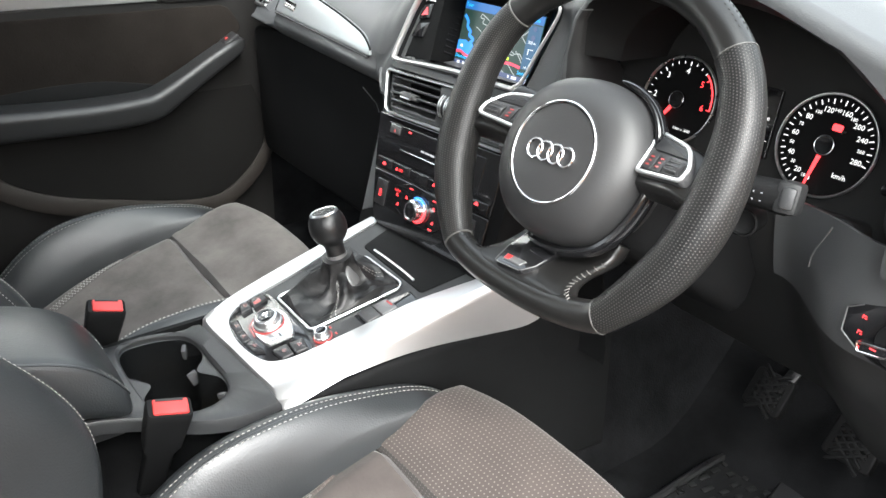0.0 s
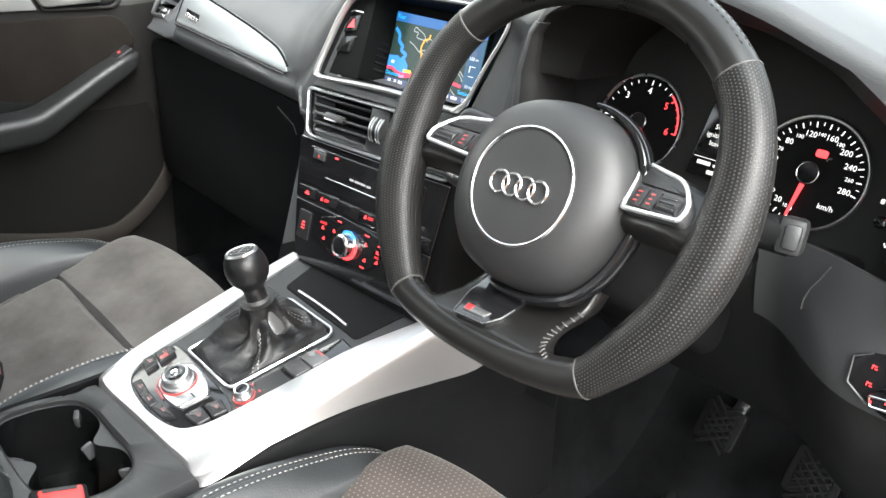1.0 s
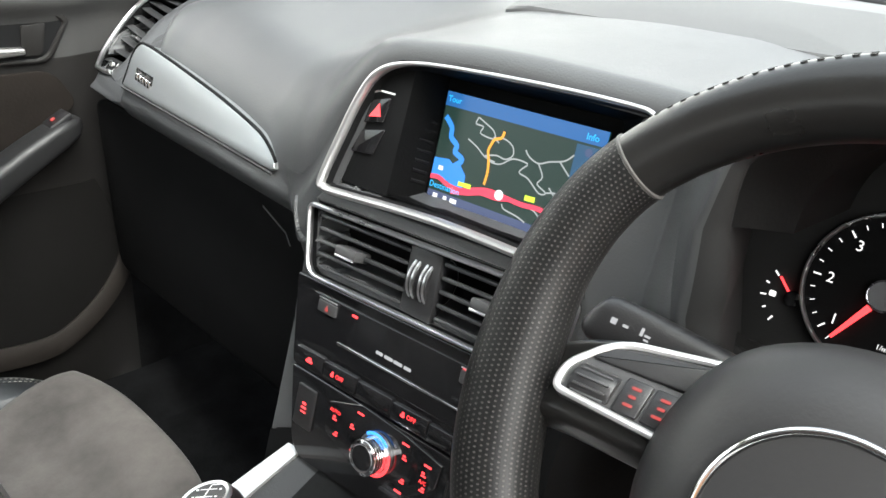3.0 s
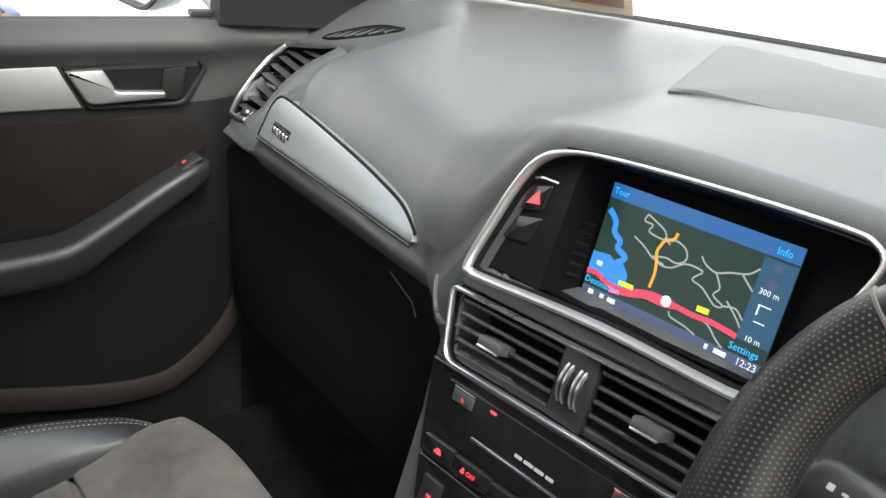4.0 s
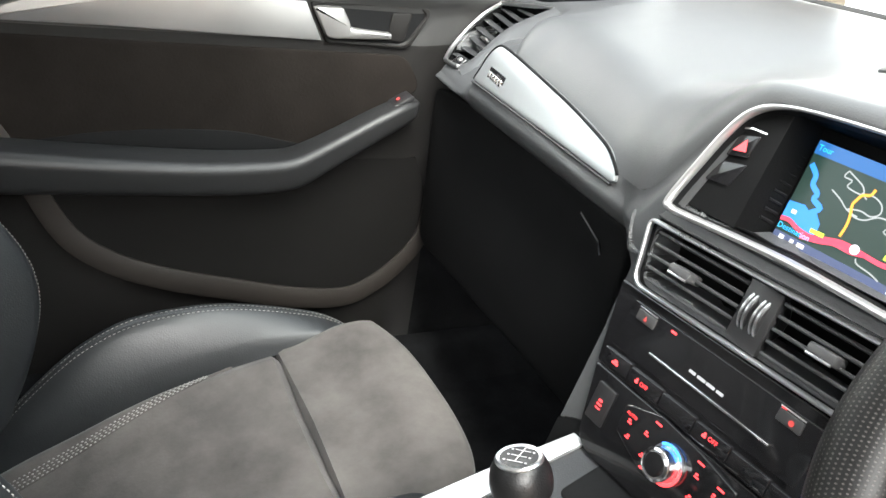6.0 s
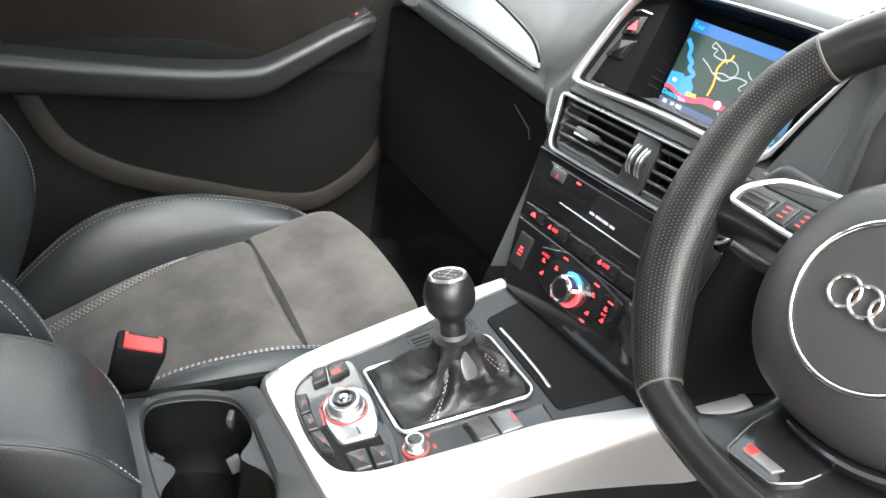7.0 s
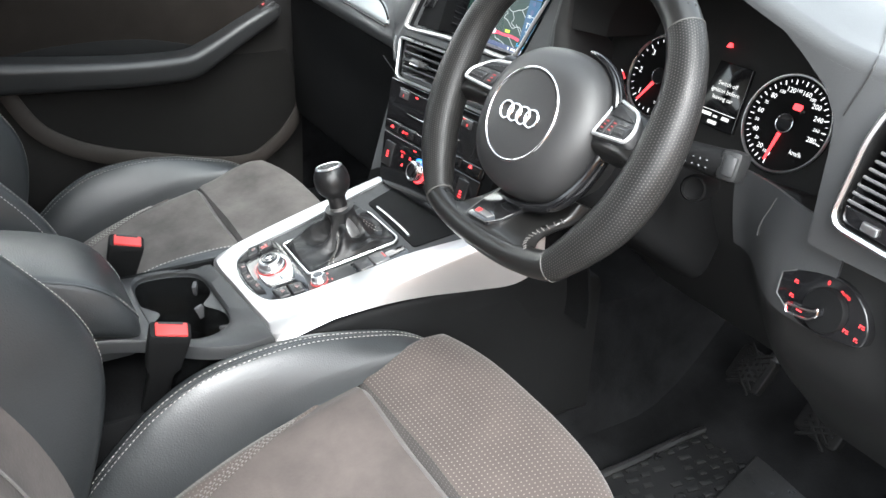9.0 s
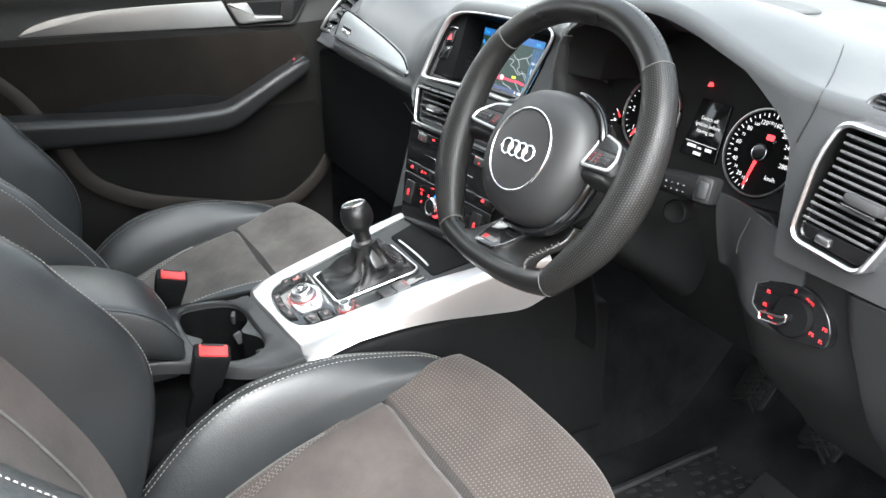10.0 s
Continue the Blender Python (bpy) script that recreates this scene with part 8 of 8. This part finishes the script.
bm = bmesh.new()
sheet(bm, lambda u, v: tuple(vent_at(along(right_c, u).x + 0.034 * v, along(right_c, u).y - 0.004 * v * u, 0.0015 + 0.002 * math.sin(math.pi * v) - 0.010 * v * v)), 24, 8, 0.002, flip=True)
part("vent_cheek", bm, M_DASH, lvent, "dark grey cheek beside the slats")
left_x = [Vector((-0.640, 1.1365, 0)), Vector((-0.663, 1.1325, 0)), Vector((-0.687, 1.1285, 0)), Vector((-0.711, 1.1245, 0))] + left_c
for i in range(8):
    p, q = along(left_x, 0.09 + 0.105 * i), along(right_c, 0.13 + 0.100 * i)
    bm = bmesh.new()
    a, c = vent_at(p.x, p.y, -0.006), vent_at(q.x, q.y, -0.006)
    d = (c - a).normalized()
    turn = (VENT_N * 0.80 + d.cross(VENT_N) * -0.60).normalized()
    sweep(bm, [a, (a + c) / 2, c], 0.0118, 0.0020, up=turn, n=8, power=0.8)
    part("slat", bm, M_CONSOLE, lvent)
bm = bmesh.new()
p = along(left_c, 0.45).lerp(along(right_c, 0.6), 0.72)
box(bm, (0.020, 0.0035, 0.008), local(vent_at(p.x, p.y, 0.001), (1, -0.1, 0.05), (0.0, 0.7, 0.7)), 0.0015)
part("tab", bm, M_TAB, lvent)
bm = bmesh.new()
box(bm, (0.030, 0.014, 0.004), local(vent_at(-0.672, 1.050, 0.001), (1, -0.1, 0.05), (0, 0.74, 0.67)), 0.002)
part("roller_plate", bm, M_GLOSS, lvent)
bm = bmesh.new()
box(bm, (0.009, 0.006, 0.003), local(vent_at(-0.668, 1.051, 0.004), (1, -0.1, 0.05), (0, 0.74, 0.67)), 0.001)
part("vent_roller", bm, M_SATIN, lvent, "satin roller")

RV = local((0.605, 0.615, 1.135), (1, -0.06, 0.0), (0.0, 0.10, 1))
rvent = thing("air_vent", RV @ Vector((0, -0.06, 0)), "tall black slatted end air vent with chrome frame", "air vent", "dashboard air vents")
ro = rpoly([(-0.0405, -0.0400, 0.012), (0.026, -0.0440, 0.008), (0.044, 0.000, 0.03), (0.052, 0.0590, 0.008), (-0.0240, 0.0610, 0.010), (-0.0360, 0.030, 0.02)], 6)
bm = bmesh.new()
collar(bm, shrink(ro, -0.0045), ro, -0.014, 0.010, RV, 0.002)
part("vent_frame", bm, M_SATIN, rvent, "satin chrome frame")
bm = bmesh.new()
rings(bm, [[RV @ Vector((p.x, p.y, 0.006)) for p in ro], [RV @ Vector((p.x * 0.95, p.y * 0.95, -0.03)) for p in ro]], False, True)
bmesh.ops.solidify(bm, geom=bm.faces[:], thickness=0.001)
part("vent_housing", bm, M_DASH_RECESS, rvent)
for i in range(12):
    v = 0.0535 - 0.0068 * i
    ul = -0.021 - 0.016 * smooth01((0.05 - v) / 0.08)
    bm = bmesh.new()
    a, c = ul, 0.048 - 0.020 * (i / 11)
    box(bm, (c - a, 0.0024, 0.013), RV @ Matrix.Translation(((a + c) / 2, v - 0.003, 0.000)) @ pose(0, 0, 0, -22, 0, -2.5), 0.0006)
    part("slat", bm, M_SLAT_PALE, rvent)
bm = bmesh.new()
box(bm, (0.034, 0.009, 0.016), RV @ Matrix.Translation((0.016, 0.008, 0.008)) @ pose(0, 0, 0, -12, 0, -3), 0.003)
tab_ob = part("tab", bm, M_BUTTON, rvent, "grey vent tab")
bm = bmesh.new()
box(bm, (0.031, 0.0016, 0.003), RV @ Matrix.Translation((0.016, 0.0035, 0.0155)) @ pose(0, 0, 0, -12, 0, -3), 0.0006)
part("tab_edge", bm, M_CHROME, tab_ob, "chrome edge")
bm = bmesh.new()
prism(bm, rpoly([(-0.037, -0.0385, 0.010), (0.025, -0.0420, 0.006), (0.030, -0.0275, 0.002), (-0.038, -0.0250, 0.002)], 4), -0.02, 0.004, RV, 0.001)
part("roller_plate", bm, M_GLOSS, rvent)
bm = bmesh.new()
box(bm, (0.014, 0.0075, 0.004), RV @ Matrix.Translation((-0.012, -0.0335, 0.0055)) @ pose(0, 0, 0, 0, 0, -2), 0.0015)
part("vent_roller", bm, M_SATIN, rvent, "satin roller")

# small demister grille at the driver's end
bm = bmesh.new()
DG = local((0.612, 0.640, 1.2115), (1, -0.05, 0), (0, 0.45, 0.9))
dem = thing("demister_vent", DG @ Vector((0, 0, 0)), "small black demister vent by the driver's door", "air vent", "demister vents")
collar(bm, disc(0.026, 0, 0, 28), disc(0.0235, 0, 0, 28), -0.01, 0.002, DG @ Matrix.Diagonal((1.3, 0.55, 1, 1)), 0.001)
part("vent_frame", bm, M_DASH, dem)
bm = bmesh.new()
prism(bm, disc(0.0236, 0, 0, 28), -0.01, -0.004, DG @ Matrix.Diagonal((1.3, 0.55, 1, 1)))
part("vent_housing", bm, M_DASH_RECESS, dem)
for i in range(4):
    bm = bmesh.new()
    box(bm, (0.05, 0.0016, 0.008), DG @ Matrix.Translation((0, 0.008 - 0.0055 * i, -0.001)), 0.0004)
    part("slat", bm, M_BUTTON, dem)
# demister by the passenger's door
def on_pad(x, y):
    return Vector((x, y, on_top(x, y)))


dem2 = thing("demister_vent", on_pad(-0.62, 0.84), "small black toothed demister vent beside the pillar", "air vent", "demister vents")
bm = bmesh.new()
DEM_A, DEM_B = Vector((-0.698, 0.826)), Vector((-0.566, 0.860))


def dem_pt(t, s):
    """A place on the lens-shaped vent: t along it, s from its front edge to its back."""
    m = DEM_A.lerp(DEM_B, t)
    return Vector((m.x, m.y + (s - 0.5) * 0.042 * math.sin(math.pi * (0.06 + 0.88 * t))))


lens = [dem_pt(t, 0) for t in np.linspace(0, 1, 17)] + [dem_pt(t, 1) for t in np.linspace(1, 0, 17)]
loops = [[on_pad(p.x, p.y) + Vector((0, 0, h)) for p in shrink(lens, d)] for d, h in ((0, -0.004), (0, 0.0024), (0.0012, 0.0028), (0.0022, 0.0014))]
rings(bm, loops)
part("vent_plate", bm, M_DEEP, dem2)
for i in range(6):
    t = 0.14 + 0.145 * i
    f0, f1 = dem_pt(t, 0.05), dem_pt(t + 0.03, 0.70)
    bm = bmesh.new()
    sweep(bm, [on_pad(f0.x, f0.y) + Vector((0, 0, 0.0022)), on_pad(f1.x, f1.y) + Vector((0, 0, 0.0022))], 0.0080, 0.003, n=6, taper=lambda k: 1.0 - 0.85 * k)
    part("slat", bm, M_DASH, dem2)

# ---- light switch ----
LS = local((0.560, 0.634, 1.014), (1, -0.04, 0), (0, 0.16, 1))
lsw = thing("light_switch", LS @ Vector((0, 0, 0)), "black headlamp switch panel with chrome-edged rotary knob and red symbols", "light switch")
bm = bmesh.new()
ls_out = rpoly([(-0.0420, 0.0085, 0.003), (-0.0300, 0.0165, 0.004), (-0.0060, 0.0265, 0.010), (0.0200, 0.0270, 0.012), (0.0400, 0.0120, 0.010), (0.0475, -0.0030, 0.006), (0.0460, -0.0160, 0.006), (0.0100, -0.0255, 0.012), (-0.0100, -0.0250, 0.010), (-0.0390, -0.0120, 0.005)], 4)
prism(bm, ls_out, -0.02, 0.002, LS, 0.0015)
panel_ob = part("panel", bm, M_GLOSS, lsw)
bm = bmesh.new()
sweep(bm, [LS @ Vector((a, b, 0.0024)) for a, b in ((-0.0290, 0.0160), (-0.0405, 0.0085), (-0.0385, -0.0110), (-0.0215, -0.0205))], 0.0012, 0.0012, up=(0, -1, 0.2), n=6)
part("panel_edge", bm, M_TAB, panel_ob)
bm = bmesh.new()
lathe(bm, [(0.0190, 0.001), (0.0190, 0.006), (0.0180, 0.008), (0.004, 0.0085)], LS @ Matrix.Translation((0.0080, -0.0020, 0)), 40)
kb = part("knob", bm, M_DEEP, lsw)
bm = bmesh.new()
grip = rpoly([(-0.0230, -0.0065, 0.002), (0.0020, -0.0015, 0.004), (0.0060, 0.0040, 0.003), (0.0080, -0.0040, 0.003), (0.0010, -0.0110, 0.004), (-0.0200, -0.0150, 0.003)], 4)
prism(bm, [Vector((p.x + 0.0035, p.y - 0.0015)) for p in grip], 0.004, 0.0165, LS, 0.002)
gp = part("knob_grip", bm, M_GLOSS, kb)
bm = bmesh.new()
sweep(bm, [LS @ Vector((p.x + 0.0035, p.y - 0.0015, 0.0160)) for p in shrink(grip, 0.0008)], 0.0022, 0.0026, closed=True, up=LS.to_3x3() @ Vector((0, 0, 1)), n=8)
part("grip_edge", bm, M_CHROME, gp, "chrome edge")
bm = bmesh.new()
flat(bm, rect(0.005, 0.0009, 0, -0.0050, -0.0085), LS, 0.0170)
flat(bm, rect(0.0016, 0.0024, 0, -0.0160, -0.0120), LS, 0.0170)
part("grip_mark", bm, G_RED, gp, smooth=False)
bm = bmesh.new()
text_mesh(bm, "0", 0.0052, LS @ Matrix.Translation((0.0015, 0.0195, 0.0022)))
text_mesh(bm, "AUTO", 0.0036, LS @ Matrix.Translation((0.0180, 0.0170, 0.0022)) @ pose(0, 0, 0, 0, 0, -18))
for u, v, w in ((-0.0250, 0.0070, 0.0036), (-0.0245, -0.0060, 0.0038), (0.0300, -0.0090, 0.0050), (0.0405, 0.0010, 0.0052), (0.0400, -0.0110, 0.0030)):
    flat(bm, rect(w * 0.75, 0.0008, 0.0003, u, v + 0.0009), LS, 0.0026)
    flat(bm, rect(w * 0.5, 0.0008, 0.0003, u + 0.001, v - 0.0010), LS, 0.0026)
    flat(bm, rect(0.0007, 0.0032, 0.0003, u - w * 0.45, v), LS, 0.0026)
part("lit_marks", bm, G_RED, lsw, smooth=False, kind="stuff")

# ---- pedals and mat ----
MATF = [(0.250, 0.62), (0.62, 0.62), (0.62, 1.02), (0.52, 1.06), (0.30, 1.06), (0.250, 1.00)]
mt = thing("floor_mat", (0.4, 0.8, FLOOR_Z), "dusty black ribbed rubber floor mat on the driver's floor", "floor mat")
bm = bmesh.new()
prism(bm, rpoly([(a, b, 0.03) for a, b in MATF], 5), 0.0, 0.010, Matrix.Translation((0, 0, FLOOR_Z + 0.006)), 0.003)
part("mat", bm, M_DUST, mt)
rng = random.Random(11)
bm = bmesh.new()
for i in range(19):
    for j in range(15):
        x, y = 0.272 + 0.0178 * i, 0.650 + 0.0265 * j + 0.012 * (i % 2)
        if y > 1.02 or rng.random() < 0.12:
            continue
        box(bm, (0.0085, 0.019 * (0.6 + 0.5 * rng.random()), 0.003), Matrix.Translation((x, y, FLOOR_Z + 0.0168)) @ pose(0, 0, 0, 0, 0, -14 + 6 * rng.random()), 0.0012)
part("ribs", bm, M_RIB, mt, kind="stuff")
bm = bmesh.new()
sweep(bm, spline([(0.262, 0.63, FLOOR_Z + 0.018), (0.262, 0.80, FLOOR_Z + 0.018), (0.262, 0.99, FLOOR_Z + 0.018), (0.31, 1.045, FLOOR_Z + 0.018), (0.45, 1.05, FLOOR_Z + 0.018)], 5), 0.014, 0.012, n=8)
part("raised_edge", bm, M_RIB, mt)
bm = bmesh.new()
prism(bm, rpoly([(-0.065, -0.09, 0.012), (0.065, -0.09, 0.012), (0.060, 0.09, 0.02), (-0.060, 0.09, 0.02)], 5), -0.004, 0.005, local((0.415, 0.965, FLOOR_Z + 0.022), (1, 0.25, 0), (-0.25, 1, 0.10)), 0.003)
part("heel_plate", bm, M_RIB, mt, "worn grey heel plate")


def pedal(name, x, y, z, w, h, label):
    p = thing(name, (x, y, z), label, "pedal", "driver's pedals")
    P = local((x, y, z), (1, 0, 0), (0, 0.55, 0.83))
    b = bmesh.new()
    prism(b, rect(w, h, 0.008), -0.012, 0.004, P, 0.003)
    part("pad", b, M_PEDAL, p)
    for i in range(5):
        b = bmesh.new()
        box(b, (w * 0.82, 0.005, 0.005), P @ Matrix.Translation((0, -h * 0.36 + h * 0.18 * i, 0.005)) @ pose(0, 0, 0, 0, 0, 35), 0.0015)
        box(b, (w * 0.82, 0.005, 0.005), P @ Matrix.Translation((0, -h * 0.36 + h * 0.18 * i, 0.005)) @ pose(0, 0, 0, 0, 0, -35), 0.0015)
        part("tread_rib", b, M_PEDAL, p)
    b = bmesh.new()
    sweep(b, spline([P @ Vector((0, 0, -0.01)), P @ Vector((0.0, 0.05, -0.05)), P @ Vector((0.0, 0.22, -0.04))], 5), 0.014, 0.020, up=(1, 0, 0), n=8)
    part("arm", b, M_PANEL, p)


pedal("clutch_pedal", 0.285, 1.01, 0.640, 0.060, 0.058, "black rubber ribbed clutch pedal")
pedal("brake_pedal", 0.425, 0.99, 0.655, 0.066, 0.062, "black rubber ribbed brake pedal")
pedal("accelerator_pedal", 0.545, 1.02, 0.600, 0.045, 0.11, "black rubber accelerator pedal")

# ---- leaflet on the dashboard ----
leaf = thing("leaflet", (-0.52, 1.09, 1.20), "buff printed leaflet leaning against the windscreen", "leaflet")
LF = local((-0.535, 1.070, 1.207), (0.86, 0.50, 0.0), (-0.1, -0.80, 0.58))
bm = bmesh.new()
sheet(bm, lambda u, v: LF @ Vector((-0.115 + 0.23 * u, 0.0 + 0.11 * v, 0.0)), 16, 8, 0.0006)
sh = part("sheet", bm, M_PAPER, leaf)


LF_TOP = LF @ Matrix.Translation((0, 0, 0.0012))
for u0, v0, w, h, m in ((-0.078, 0.030, 0.060, 0.040, M_PAPER_ROSE), (-0.012, 0.034, 0.050, 0.052, M_PAPER_LIGHT), (0.068, 0.040, 0.072, 0.050, M_PAPER_INK)):
    bm = bmesh.new()
    flat(bm, disc(0.5, 0, 0, 24) if m is M_PAPER_ROSE else rect(1, 1), LF_TOP @ Matrix.Translation((u0, v0, 0)) @ Matrix.Diagonal((w, h, 1, 1)), 0.0004)
    part("printed_panel", bm, m, sh)
bm = bmesh.new()
for i in range(7):
    for u0, w in ((-0.018, 0.036), (0.066, 0.050)):
        flat(bm, rect(w * (0.7 + 0.3 * ((i * 7) % 3) / 2), 0.0018, 0, u0, 0.018 + 0.008 * i), LF_TOP, 0.0016)
part("small_print", bm, M_PAPER_ROSE, sh, kind="stuff")

# ---- what stands outside ----
bm = bmesh.new()
box(bm, (0.06, 18.0, 3.2), Matrix.Translation((-3.2, 7.7, 1.6)), 0.01)
for i in range(18):
    box(bm, (0.02, 0.04, 3.1), Matrix.Translation((-3.165, -0.9 + 1.0 * i, 1.6)), 0.004)
solo("wall_west", bm, M_WHITE, "white sheet-clad wall beside the car", "wall", kind="structure")
bm = bmesh.new()
box(bm, (0.42, 0.42, 0.84), Matrix.Translation((-2.62, 0.72, 0.42)), 0.02)
solo("storage_box", bm, M_SLATE, "dark slate storage box outside", "storage box")
bm = bmesh.new()
box(bm, (0.05, 0.075, 2.2), Matrix.Translation((-2.90, 0.505, 1.10)), 0.008)
box(bm, (0.16, 0.16, 0.02), Matrix.Translation((-2.90, 0.505, 0.012)), 0.003)
solo("steel_post", bm, M_SLATE, "dark grey steel post beside the wall", "post")
bm = bmesh.new()
box(bm, (0.16, 0.040, 0.055), Matrix.Translation((-2.60, 0.790, 0.868)), 0.008)
solo("plastic_crate", bm, M_BLUE, "dark blue plastic crate on the box", "crate")


def cloth_f(u, v):
    x = -2.60 + 0.36 * (v - 0.5)
    y = 0.490 + 0.28 * u
    z = 0.848 + 0.10 * math.sin(math.pi * min(max(u, 0), 1)) ** 0.6 * (0.6 + 0.4 * math.sin(math.pi * v)) + 0.05 * noise.noise((u * 5, v * 4, 2)) + 0.03 * noise.noise((u * 13, v * 9, 6))
    if v < 0.2 or v > 0.8:
        z -= 0.10
    return (x + 0.02 * noise.noise((u * 6, v * 6, 9)), y, z)


bm = bmesh.new()
sheet(bm, cloth_f, 50, 30, 0.012)
solo("canvas_jacket", bm, M_TAN, "crumpled tan canvas jacket lying on a box", "jacket")
bm = bmesh.new()
for i in range(26):
    sweep(bm, [(-3.0, -6.0, 0.2 + 0.11 * i), (3.4, -6.0, 0.2 + 0.11 * i)], 0.03, 0.105, up=(0, 0, 1), n=8)
solo("roller_shutter", bm, M_SHUTTER, "pale ribbed steel roller shutter behind the car", "roller shutter", kind="structure")
# unseen wall, added to throw warm reflections on wheel and trim
bm = bmesh.new()
box(bm, (0.2, 14.0, 1.8), Matrix.Translation((4.0, 1.5, 0.9)), 0.02)
solo("wall_east", bm, M_WARM_WALL, "plain unseen wall, added for warm reflections", "wall", kind="structure")
